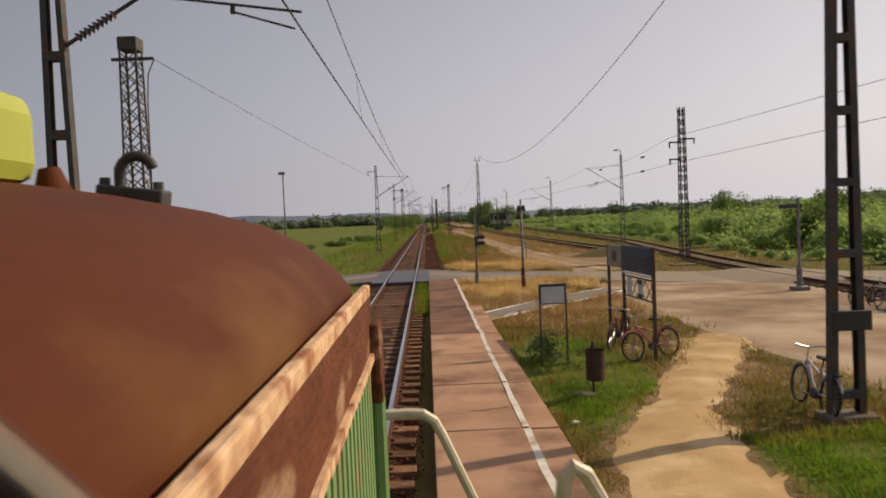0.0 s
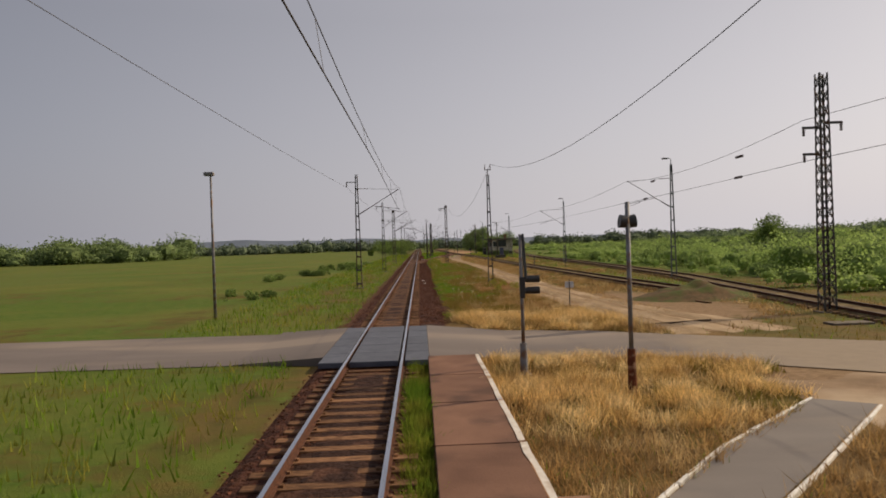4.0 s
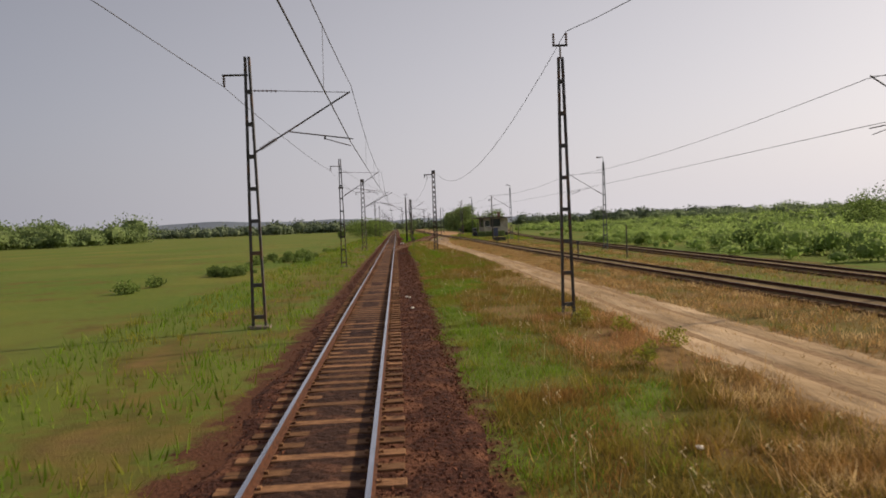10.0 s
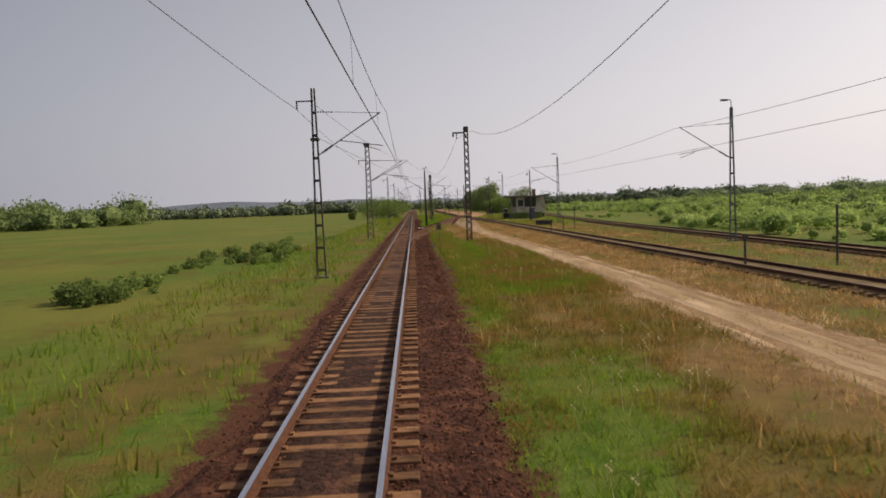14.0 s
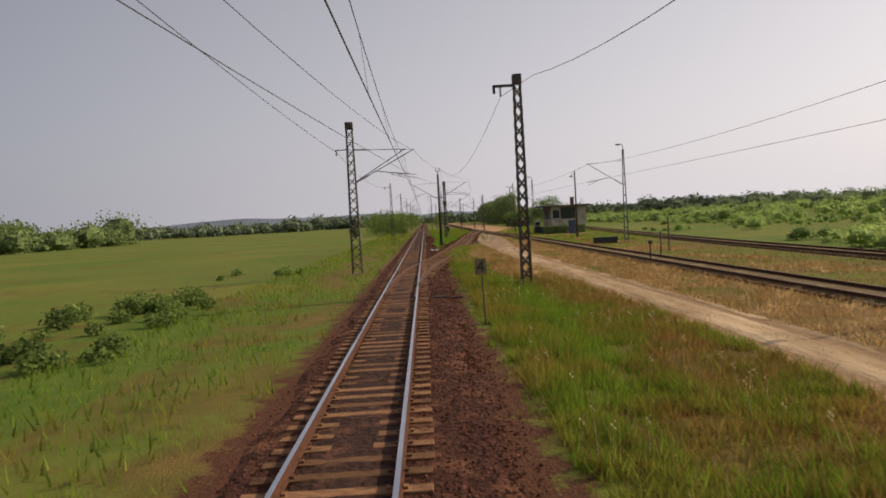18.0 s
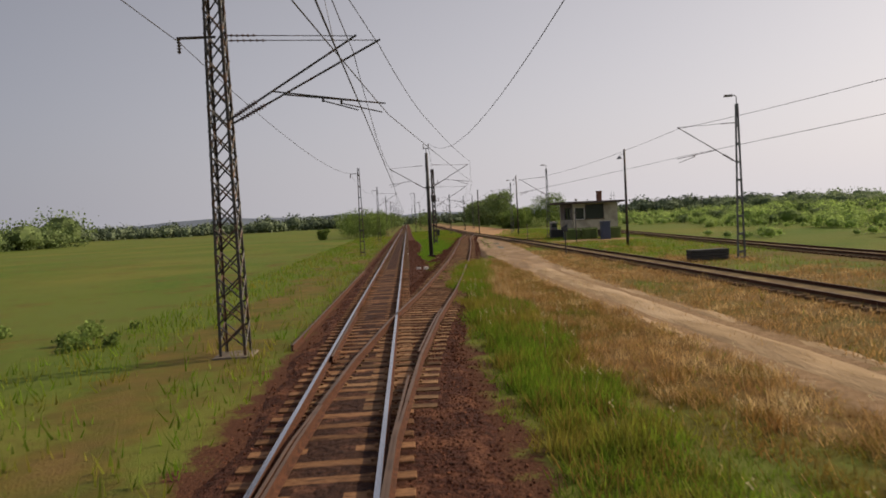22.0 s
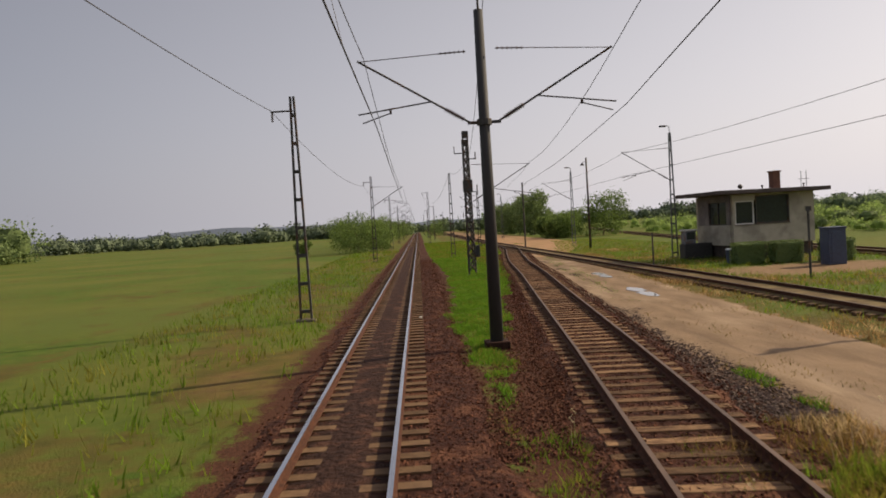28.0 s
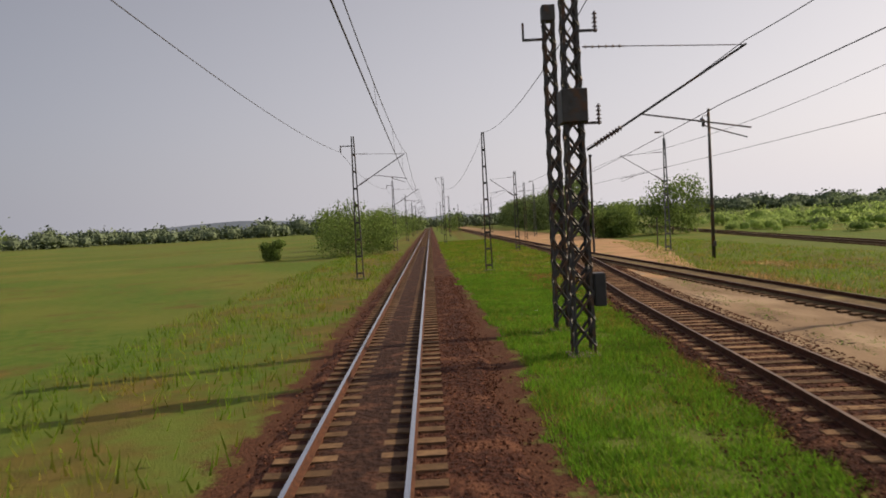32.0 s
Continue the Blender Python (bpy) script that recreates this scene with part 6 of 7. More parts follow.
for k, (x, y, rx, ry) in enumerate(((10.9, 218.7, 0.4, 1.05), (11.75, 228.7, 0.36, 1.15), (11.6, 226.7, 0.3, 0.9), (10.75, 216.7, 0.32, 1.05))):
    bm = bmesh.new()
    ring = [bm.verts.new((x + rx * math.cos(a) * (1 + 0.6 * noise.noise((math.cos(a) * 1.7, math.sin(a) * 1.7, k))), y + ry * math.sin(a) * (1 + 0.35 * noise.noise((math.cos(a) * 1.3, math.sin(a) * 1.3, k + 9))), -0.047)) for a in [i * math.tau / 30 for i in range(30)]]
    bm.faces.new(ring)
    tagged(part("puddle", bm, M_WATER), "shallow rain puddle on the gravel yard", "puddle", "puddles", kind="structure")
md = bmesh.new()
bmesh.ops.create_grid(md, x_segments=26, y_segments=18, size=0.5)
for v in md.verts:
    r = math.hypot(v.co.x, v.co.y) * 2
    v.co.z = max(0.0, 1 - r) * (0.9 + 0.5 * noise.noise((v.co.x * 7, v.co.y * 7, 3))) - 0.02
bmesh.ops.transform(md, matrix=Matrix.Diagonal((7.5, 5.5, 1.0, 1)), verts=md.verts)
tagged(part("earth_mound", md, M_MOUND, at=pose(16.3, 65.8, GROUND_Z), smooth=True), "low overgrown mound of earth beside the yard track", "earth mound")


crack = bmesh.new()
bent(crack, [(9.0 + 0.26 * k, 54.0 + 0.07 * k + 0.1 * noise.noise((k * 0.4, 1, 0)), GROUND_Z + 0.045 + 0.02 * noise.noise((k * 0.8, 5, 0))) for k in range(15)], 0.035, 6)
tagged(part("earth_ridge", crack, M_CRACK), "dark broken earth ridge along a rut beside the road", "ridge", kind="structure")
plank = bmesh.new()
box(plank, (0, 0, 0.04), (1.3, 0.22, 0.07), bevel=0.012)
tagged(part("old_plank", plank, M_SLEEPER_PALE, at=pose(15.5, 62.9, GROUND_Z, 0, 0, -80)), "pale weathered plank lying beside the mound", "plank")


# ---- trees ----
def tree(x, y, h, w, material, label, name="tree", seed=1, trunk=0.3, count=2600, size=0.16, base=0.28):
    rng_ = np.random.default_rng(seed)
    z = rise(x, y)
    t = thing(name, x, y, z, label=label, category="tree" if name == "tree" else "bush", group="trees" if name == "tree" else "bushes")
    bm = bmesh.new()
    top = h * 0.75
    bent(bm, [(0, 0, -0.05), (0.05 * w, 0.02 * w, top * 0.35), (-0.04 * w, 0.05 * w, top * 0.7), (0.02 * w, 0, top)], 0.001, 8)
    for v in bm.verts:
        f = max(0.0, v.co.z) / top
        c = Vector((0.05 * w * math.sin(f * 3), 0.03 * w * f, v.co.z))
        d = (v.co - c)
        d.z = 0
        if d.length > 0:
            v.co = c + d.normalized() * trunk * 0.5 * (1 - 0.8 * f)
    cs, rs = [], []
    n_b = 11 if h > 3 else 6
    for k in range(n_b):
        a = k * 2.4 + rng_.uniform(0, 1)
        f = base + (0.95 - base) * (k + 0.5) / n_b
        reach = w * 0.5 * (1 - abs(f - 0.55) * 1.1) * rng_.uniform(0.45, 0.85)
        p = Vector((reach * math.cos(a), reach * math.sin(a), h * f))
        tube(bm, (0, 0, h * f * 0.62), p, trunk * 0.16, trunk * 0.05, seg=5)
        cs.append(tuple(p))
        rr_ = w * rng_.uniform(0.2, 0.32)
        rs.append((rr_, rr_, rr_ * rng_.uniform(0.6, 0.9)))
    part("trunk", bm, M_BARK, t)
    lv = leaves(cs, rs, count, size, rng_)
    lv[:, :, 2] = np.maximum(lv[:, :, 2], 0.02)
    soup("crown", lv, 4, material, t)
    return t


tree(35.6, 319, 7.2, 8.8, M_LEAF_TREE, "bright green spreading tree behind the lamp pole", seed=32, count=6500, size=0.16, base=0.14)
for k, (x, y, h, w) in enumerate(((26.4, 317, 3.5, 4.6), (29.2, 324, 4.3, 5.4), (27.8, 333, 4.2, 5.2), (32.0, 331, 4.8, 5.6))):
    tree(x, y, h, w, M_LEAF_TREE, "bright green bush at the near end of a tree row", seed=33 + k, count=4200, size=0.16, base=0.1)
for k in range(14):
    y = 363 + 17.0 * k
    tree(29.8 + 0.05 * (y - 363) + 2.4 * math.sin(k * 2.1), y, 9.4 + 1.3 * math.sin(k * 1.7 + 0.4), 9.0, M_LEAF_DARK, "tall dark broadleaf tree in a row along the dirt road", seed=40 + k, count=3800, size=0.28, base=0.08)
for k, (x, y, h, w) in enumerate(((-8.5, 300, 5.6, 6.0), (-6.0, 304, 5.0, 4.8), (-10.5, 309, 6.0, 6.5), (-6.4, 322, 5.6, 5.5), (-17, 300, 2.2, 2.6), (-5.2, 312, 3.0, 3.2), (-7, 345, 5.8, 6.0), (-8, 375, 6.2, 7.0), (7.0, 452, 5.6, 8.0), (-7, 410, 6.2, 8.0), (-14, 330, 5.5, 7.0), (-16, 355, 6.0, 8.0), (-5.5, 436, 6.0, 8.0), (9.5, 470, 6.0, 8.0), (-11, 392, 6.4, 8.0))):
    tree(x, y, h, w, M_LEAF_TREE, "dense green bush at the field edge", "bush", seed=60 + k, trunk=0.14, count=2600, size=0.13, base=0.1)
tree(4.05, 26.6, 0.6, 0.8, M_LEAF_DARK, "low dark shrub behind the notice board", "bush", seed=91, trunk=0.03, count=900, size=0.035, base=0.1)
for k, (x, y) in enumerate(((7.5, 80.5), (6.9, 82.6), (8.0, 78.0), (6.6, 76.0))):
    tree(x, y, 0.5, 0.7, M_WEED, "clump of yellow-flowering weeds in dry grass", "bush", seed=95 + k, trunk=0.02, count=500, size=0.03, base=0.2)
for k, (x, y, h, w) in enumerate(((46.3, 118.2, 5.4, 3.6), (62, 150, 5.0, 6.5), (31.5, 66, 2.8, 4.0), (36, 74, 3.4, 5.0), (44, 84, 4.6, 4.0))):
    tree(x, y, h, w, M_LEAF_TREE, "young tree above the scrub", seed=80 + k, trunk=0.2, count=2600, size=0.15, base=0.15)


# ---- scrub, woods and grass ----
def round_quads(n=3):
    """A ball of quads: a cube's faces, divided and pushed out to the sphere."""
    out = []
    for axis in range(3):
        for sign in (-1.0, 1.0):
            for i in range(n):
                for j in range(n):
                    q = np.zeros((4, 3))
                    q[:, axis] = sign
                    q[:, (axis + 1) % 3] = np.array([i, i + 1, i + 1, i]) * 2 / n - 1
                    q[:, (axis + 2) % 3] = np.array([j, j, j + 1, j + 1]) * 2 / n - 1
                    out.append(q / np.linalg.norm(q, axis=1, keepdims=True))
    return np.array(out)


ROUND = round_quads()


def scrub(name, count, area, h, leaf_count, size, material, label, seed, keep=None, heart=0.68):
    rng_ = np.random.default_rng(seed)
    x0, x1, y0, y1 = area
    x, y = rng_.uniform(x0, x1, count), rng_.uniform(y0, y1, count)
    if keep is not None:
        ok = np.array([keep(a, b) for a, b in zip(x, y)])
        x, y = x[ok], y[ok]
    hh = rng_.uniform(h[0], h[1], len(x)) * np.array([0.85 + 0.75 * noise.noise((a * 0.07, b * 0.05, seed)) for a, b in zip(x, y)])
    cs = np.stack([x, y, np.array([rise(a, b) for a, b in zip(x, y)]) + hh * 0.42], 1)
    rs = np.stack([hh * rng_.uniform(0.5, 0.95, len(x)), hh * rng_.uniform(0.5, 0.95, len(x)), hh * 0.52], 1)
    lv = leaves(cs, rs, leaf_count, size, rng_, 0.7)
    core = ROUND[None] * (rs[:, None, None] * heart) * (1 + 0.12 * np.sin(ROUND[None] * 9 + cs[:, None, None]))
    tagged(soup(name, np.concatenate([lv, (core + cs[:, None, None]).reshape(-1, 4, 3)]), 4, material), label, "scrub", kind="stuff")


def off_branch(x, y):
    return x > along(BRANCH, max(42.0, min(425.0, y))) + 3.2


def thicket(x, y):
    """Bushes stand close along the first stretch of the branch and thin out into meadow beyond it."""
    if not off_branch(x, y):
        return False
    lush_ = 0.75 if y < 150 else float(np.interp(y, [150, 195], [0.75, 0.0]))
    gap = noise.noise((x * 0.06, y * 0.035, 17)) + 0.5 * noise.noise((x * 0.16, y * 0.11, 3))
    return gap > 0.25 - lush_ - (0.35 if x > 48 and y > 160 else 0.0)


scrub("near_scrub", 2300, (23, 62, 5, 330), (0.5, 2.1), 230000, 0.085, M_LEAF, "bright green scrub along the branch line", 5, thicket, heart=0.6)
scrub("tall_scrub", 60, (30, 62, 50, 130), (2.0, 3.6), 34000, 0.12, M_LEAF, "taller rounded bushes above the scrub", 25, thicket, heart=0.55)
scrub("field_weeds", 220, (-15, -7.5, 75, 170), (0.3, 0.9), 16000, 0.07, M_LEAF_TREE, "rank green weeds along the field edge", 15, lambda x, y: noise.noise((x * 0.2, y * 0.06, 1)) > 0.05, heart=0.2)
scrub("slope_scrub", 1500, (55, 150, -20, 420), (0.8, 2.9), 100000, 0.2, M_LEAF, "green scrub on the slope", 6, off_branch, heart=0.6)
scrub("slope_scrub_dark", 520, (40, 170, -20, 420), (1.2, 3.4), 50000, 0.2, M_LEAF_DARK, "darker bushes on the slope", 7, lambda x, y: off_branch(x, y) and (y < 150 or x > 52), heart=0.6)
scrub("slope_woods", 620, (150, 260, -60, 520), (3.5, 6.5), 70000, 0.42, M_LEAF_WOODS, "haze-tinted woods along the top of the slope", 8)
scrub("field_woods", 300, (-260, -120, 330, 420), (5, 10), 62000, 0.5, M_LEAF_DARK, "dark woods beyond the field", 9)
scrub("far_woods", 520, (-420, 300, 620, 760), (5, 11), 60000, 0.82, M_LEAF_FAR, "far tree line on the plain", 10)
scrub("station_trees", 60, (-30, 60, 560, 640), (5, 10), 9000, 0.7, M_LEAF_DARK, "far trees behind the next station", 13, lambda x, y: not -6 < x < 44)

g_rng = np.random.default_rng(77)


def blades(count, area, h, lean, pick, width=0.012):
    """Grass blades as slim triangles; pick(x, y) gives the chance that one grows there."""
    x0, x1, y0, y1 = area
    x, y = g_rng.uniform(x0, x1, count), g_rng.uniform(y0, y1, count)
    cell = np.floor((x - x0) / 0.18).astype(np.int64) * 4000 + np.floor((y - y0) / 0.3).astype(np.int64)
    cells, which = np.unique(cell, return_inverse=True)
    ca, cb = x0 + (cells // 4000 + 0.5) * 0.18, y0 + (cells % 4000 + 0.5) * 0.3
    tuft = np.array([noise.noise((a * 1.3, b * 1.3, 4)) for a, b in zip(ca, cb)])
    chance = np.array([pick(a, b) for a, b in zip(ca.tolist(), cb.tolist())])
    clump = tuft[which]
    ok = g_rng.random(count) < chance[which] * (0.75 + 0.9 * clump)
    x, y, clump = x[ok], y[ok], clump[ok]
    n_ = len(x)
    hh = h * g_rng.uniform(0.45, 1.25, n_) * (1 + 0.6 * clump)
    a = g_rng.uniform(0, 6.28, n_)
    w = width * g_rng.uniform(0.7, 1.5, n_)
    dx, dy = np.cos(a) * w, np.sin(a) * w
    tx, ty = x + g_rng.normal(0, lean, n_) * hh, y + g_rng.normal(0, lean, n_) * hh
    z0 = np.full(n_, GROUND_Z - 0.01)
    return np.stack([np.stack([x - dx, y - dy, z0], 1), np.stack([x + dx, y + dy, z0], 1), np.stack([tx, ty, z0 + hh], 1)], 1)


def bare(x, y):
    """True where nothing grows: tracks, roads, paths."""
    rag = 0.55 * noise.noise((x * 0.8, y * 0.55, 5)) + 0.3 * noise.noise((x * 2.5, y * 2.0, 6))
    if y > 198 and 0.1 - float(np.interp(y, *LOOP_SIDE)) + rag < x - along(LOOP, y) < 2.5 + rag:
        return True
    if -1.9 + rag < x < (float(np.interp(y, [p[1] for p in CESS], [p[0] for p in CESS])) + rag if y > 57 else 2.95 if 36.2 < y < 47.2 else 3.4):
        return True
    if 20 < y < 57.5 and float(np.interp(x, [p[0] for p in RN], [p[1] for p in RN])) - 0.15 + 0.5 * rag < y < float(np.interp(x, [p[0] for p in RF], [p[1] for p in RF])) + 0.4 * rag:
        return True
    if math.hypot((x - 13) / 4.2, (y - 63) / 9.5) < 0.9 + 0.5 * rag:
        return True
    if math.hypot((x - 22.5) / 6.0, (y - 224.5) / 4.0) < 0.85 + 0.5 * rag:
        return True
    if y > 54 and abs(x - along(DIRT, y)) < float(np.interp(y, ROAD_Y, ROAD_W)) + 0.1 + 0.5 * rag:
        return True
    if y > 158 and abs(x - along(LOOP, y)) < (0.75 if y < 176 else 1.45) and not (174 < y < 197 and x > along(LOOP, y) - 0.75 + abs(y - 186) * 0.06):
        return True
    if abs(x - along(YARD, y)) < 0.95 + 0.4 * rag and 69 < y < 300:
        return True
    if abs(x - along(BRANCH, y)) < 0.95 + 0.4 * rag:
        return True
    if y < 44 and x < 17.5 and x > (9.8 if y < 26 else 9.0) + rag:
        return True
    if y < 30 and abs(x - along(SAND, y)) < (1.1 if y < 20.5 else 0.65) + 0.5 * rag:
        return True
    if 33 < y < 42 and 33.5 + (x - 3.4) * 1.06 - 0.1 < y < 35.2 + (x - 3.3) * 1.06:
        return True
    return False


def grow(lo, hi):
    return lambda x, y: 0.0 if bare(x, y) else (1.0 if lo <= dryness(x, y) + 0.35 * noise.noise((x * 0.5, y * 0.35, 2)) < hi else 0.04)


def lush(x, y):
    """Tall grass beside the switch."""
    return float(np.interp(y, [108, 122], [0.15, 1.0])) * (0.8 + 0.5 * noise.noise((x * 1.2, y * 0.7, 3))) if 3.15 + 0.3 * noise.noise((0, y * 0.5, 8)) < x < 4.5 + 0.02 * (y - 128) + 0.9 * noise.noise((x, y * 0.3, 4)) else 0.0


def wheel_weeds(x, y):
    """Sparse dry tufts on the crown and the edges of the dirt road."""
    u = abs(x - along(DIRT, y))
    return 0.0 if y > 196 else (0.5 if u < 0.3 else (0.0 if u < 0.95 else 0.7))


def verge(x, y):
    """The lush strip that overgrows the far rail of the loop track."""
    u = x - along(LOOP, y)
    if y > 195.5:
        return 0.0
    lo = float(np.interp(y, [150, 159, 173, 178, 190, 196], [3.0, 2.7, 1.4, 0.15, 0.2, 1.0]))
    return (0.75 + 0.5 * noise.noise((x * 1.5, y * 1.1, 3))) if lo + 0.3 * noise.noise((x, y * 0.9, 2)) < u < max(lo + 0.8, 2.3) + 0.5 * noise.noise((0, y * 0.3, 8)) else 0.0


tagged(soup("green_grass", np.concatenate([blades(420000, (2.1, 9.0, 12, 262), 0.15, 0.45, grow(-1, 0.36), 0.0085), blades(230000, (1.5, 8.8, 156, 206), 0.32, 0.35, verge, 0.012), blades(100000, (2.7, 6.2, 108, 172), 0.3, 0.35, lush, 0.011), blades(70000, (2.0, 13.0, 262, 340), 0.2, 0.45, grow(-1, 0.6), 0.022), blades(40000, (14.0, 30.0, 190, 300), 0.22, 0.45, grow(-1, 0.5), 0.02), blades(60000, (2.9, 10.0, 12, 24), 0.13, 0.45, grow(-1, 0.36), 0.009), blades(9000, (0.98, 1.42, 35, 46.3), 0.28, 0.35, lambda x, y: 0.8, 0.01), blades(50000, (6, 24, 12, 262), 0.22, 0.35, grow(-1, 0.36), 0.016), blades(40000, (-9, -1.9, 12, 300), 0.3, 0.3, grow(-1, 0.4), 0.018), blades(60000, (4.4, 9.0, 112, 150), 0.24, 0.4, grow(-1, 0.5), 0.01)]), 3, M_GRASS), "lush green grass", "grass", kind="stuff")
def loop_side(x, y):
    """A green strip between the loop's gravel and the yard."""
    u = x - along(LOOP, y) - 0.35 * noise.noise((0, y * 0.35, 11))
    return float(np.interp(y, [213, 222], [0.0, 1.0])) * (0.7 + 0.9 * noise.noise((x * 0.9, y * 0.6, 12))) if 2.2 < u < 3.3 else 0.0


tagged(soup("meadow_grass", np.concatenate([blades(240000, (2.0, 8.2, 198, 262), 0.13, 0.45, grow(-1, 0.5), 0.011), blades(34000, (6.5, 13.5, 213, 262), 0.09, 0.5, loop_side, 0.012)]), 3, M_LUSH), "fresh green turf between two tracks", "grass", kind="stuff")
tagged(soup("olive_grass", np.concatenate([blades(380000, (2.1, 9.0, 12, 262), 0.18, 0.5, grow(0.26, 0.68), 0.0085), blades(60000, (2.8, 10, 44, 75), 0.22, 0.45, grow(0.3, 0.9), 0.009), blades(50000, (6, 24, 12, 262), 0.24, 0.4, grow(0.3, 0.62), 0.016), blades(45000, (1.5, 8.8, 140, 206), 0.36, 0.4, verge, 0.009), blades(30000, (7.5, 15, 198, 262), 0.1, 0.5, lambda x, y: max(0.0, noise.noise((x * 0.6, y * 0.25, 7)) * 1.6) if x > along(LOOP, y) + 2.3 else 0.0, 0.012), blades(34000, (2.7, 6.2, 108, 172), 0.34, 0.4, lush, 0.009), blades(48000, (4.6, 9.5, 112, 152), 0.25, 0.45, grow(0.22, 0.95), 0.009)]), 3, M_OLIVE), "half-dry olive grass", "grass", kind="stuff")
heads = []
for k in range(900):
    y_ = float(g_rng.uniform(60, 200))
    x_ = float(g_rng.uniform(3.2, 8.2))
    if bare(x_, y_) or noise.noise((x_ * 0.5, y_ * 0.3, 12)) < 0.05:
        continue
    h_ = float(g_rng.uniform(0.3, 0.6))
    tx, ty = x_ + float(g_rng.normal(0, 0.08)), y_ + float(g_rng.normal(0, 0.08))
    for j in range(7):
        a_ = j * 0.9
        c_ = np.array([tx + 0.02 * math.cos(a_), ty + 0.02 * math.sin(a_), GROUND_Z + h_ + 0.018 * j])
        heads.append([c_, c_ + [0.022 * math.cos(a_), 0.022 * math.sin(a_), 0.03], c_ + [-0.012 * math.sin(a_), 0.012 * math.cos(a_), 0.035]])
    heads.append([np.array([x_ - 0.005, y_, GROUND_Z]), np.array([x_ + 0.005, y_, GROUND_Z]), np.array([tx, ty, GROUND_Z + h_ + 0.05])])
tagged(soup("seed_heads", np.array(heads), 3, M_SEED), "pale dry seed heads above the grass", "grass", kind="stuff")


def clumps(x, y):
    """Dense golden tussocks along both sides of the crossing road."""
    if bare(x, y):
        return 0.0
    return max(0.0, min(1.0, 0.55 + 1.6 * noise.noise((x * 0.7, y * 0.5, 14))))


tagged(soup("golden_straw", np.concatenate([blades(46000, (2.9, 9.6, 39.5, 47.6), 0.3, 0.55, clumps, 0.009), blades(36000, (2.8, 9.5, 53.0, 60.0), 0.38, 0.55, clumps, 0.009)]), 3, M_STRAW_GOLD), "golden dry tussock grass beside the crossing", "grass", kind="stuff")
tagged(soup("rusty_straw", blades(15000, (5.4, 8.6, 76, 85), 0.2, 0.6, clumps, 0.007), 3, M_STRAW_RUST), "rust-coloured dry grass in front of a mast", "grass", kind="stuff")
tagged(soup("straw_grass", np.concatenate([blades(40000, (2.6, 10, 12, 33), 0.12, 0.5, grow(0.6, 3), 0.008), blades(85000, (2.6, 10, 33, 75), 0.27, 0.5, grow(0.66, 3), 0.009), blades(6000, (2.6, 9.5, 33, 200), 0.5, 0.35, grow(0.35, 3), 0.007), blades(60000, (7.6, 12.6, 58, 200), 0.13, 0.5, wheel_weeds, 0.009), blades(90000, (3.8, 9.5, 150, 200), 0.2, 0.5, grow(0.5, 3), 0.009), blades(6000, (3.6, 7, 165, 200), 0.6, 0.3, lambda x, y: 0.5 if 2.0 < x - along(LOOP, y) < 3.4 else 0.0, 0.008), blades(230000, (9.5, 22, 56, 262), 0.2, 0.5, grow(0.5, 3), 0.013)]), 3, M_STRAW), "parched straw-coloured grass", "grass", kind="stuff")

# ---- distance ----
hl = bmesh.new()
prev = None
for k in range(61):
    x = -1500 + 50 * k
    h = 26 + 16 * noise.noise((x * 0.0021, 3, 0)) + 10 * noise.noise((x * 0.006, 5, 0)) + (14 if x < -100 else 0)
    a, b = hl.verts.new((x, 2900, -2)), hl.verts.new((x, 2960, max(4, h)))
    if prev:
        hl.faces.new((prev[0], a, b, prev[1]))
    prev = (a, b)
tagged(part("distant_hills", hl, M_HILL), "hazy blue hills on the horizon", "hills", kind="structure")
sr = part("spare_rail", rail_mesh([(-1.98, 163), (-1.74, 191)], 0, 163, 191), M_RAIL_SIDE, at=pose(0, 0, -0.1))
sr.data.materials.append(M_RAIL_DULL)
tagged(sr, "rusty spare rail lying beside the main line", "rail")
for k, (x, y, z) in enumerate(((1.66, 92.6, -0.02), (1.52, 93.0, -0.02), (4.84, 243.2, -0.08), (1.17, 213.2, -0.01), (1.69, 88.5, -0.02), (3.72, 21.6, -0.08), (4.6, 66.5, -0.05), (5.3, 70.2, -0.05))):
    bm = bmesh.new()
    bmesh.ops.create_icosphere(bm, subdivisions=2, radius=0.06)
    for v in bm.verts:
        v.co *= 1 + 0.5 * noise.noise(v.co * 30 + Vector((k, 0, 0)))
        v.co.z *= 0.5
    tagged(part("litter", bm, M_WHITE, at=pose(x, y, z + 0.02, 0, 0, 40 * k)), "crumpled white paper litter on the ground", "litter", "litter by the track")
rc = thing("railcar", 34.0, 640, 0.0, label="distant red and white railcar standing on a station track", category="railcar")
for z, h, m_, nm in ((1.3, 1.1, M_RAILCAR, "lower_body"), (2.5, 1.3, M_WHITE, "upper_body"), (3.3, 0.3, M_STEEL_G, "roof")):
    bm = bmesh.new()
    box(bm, (0, 8, z), (2.8, 16, h), bevel=0.1)
    part(nm, bm, m_, rc)
bm = bmesh.new()
box(bm, (0, -0.02, 2.5), (2.2, 0.08, 0.8), bevel=0.03)
part("windscreen", bm, M_GLASS, rc)
bm = bmesh.new()
box(bm, (0, 8, 0.4), (2.4, 15, 0.7), bevel=0.05)
part("underframe", bm, M_FRAME, rc)

# ---- the locomotive, standing where the ride begins ----
loco = thing("shunting_locomotive", 0, 0, 0.17, label="rust-brown and green centre-cab shunting locomotive with cream handrails", category="locomotive")
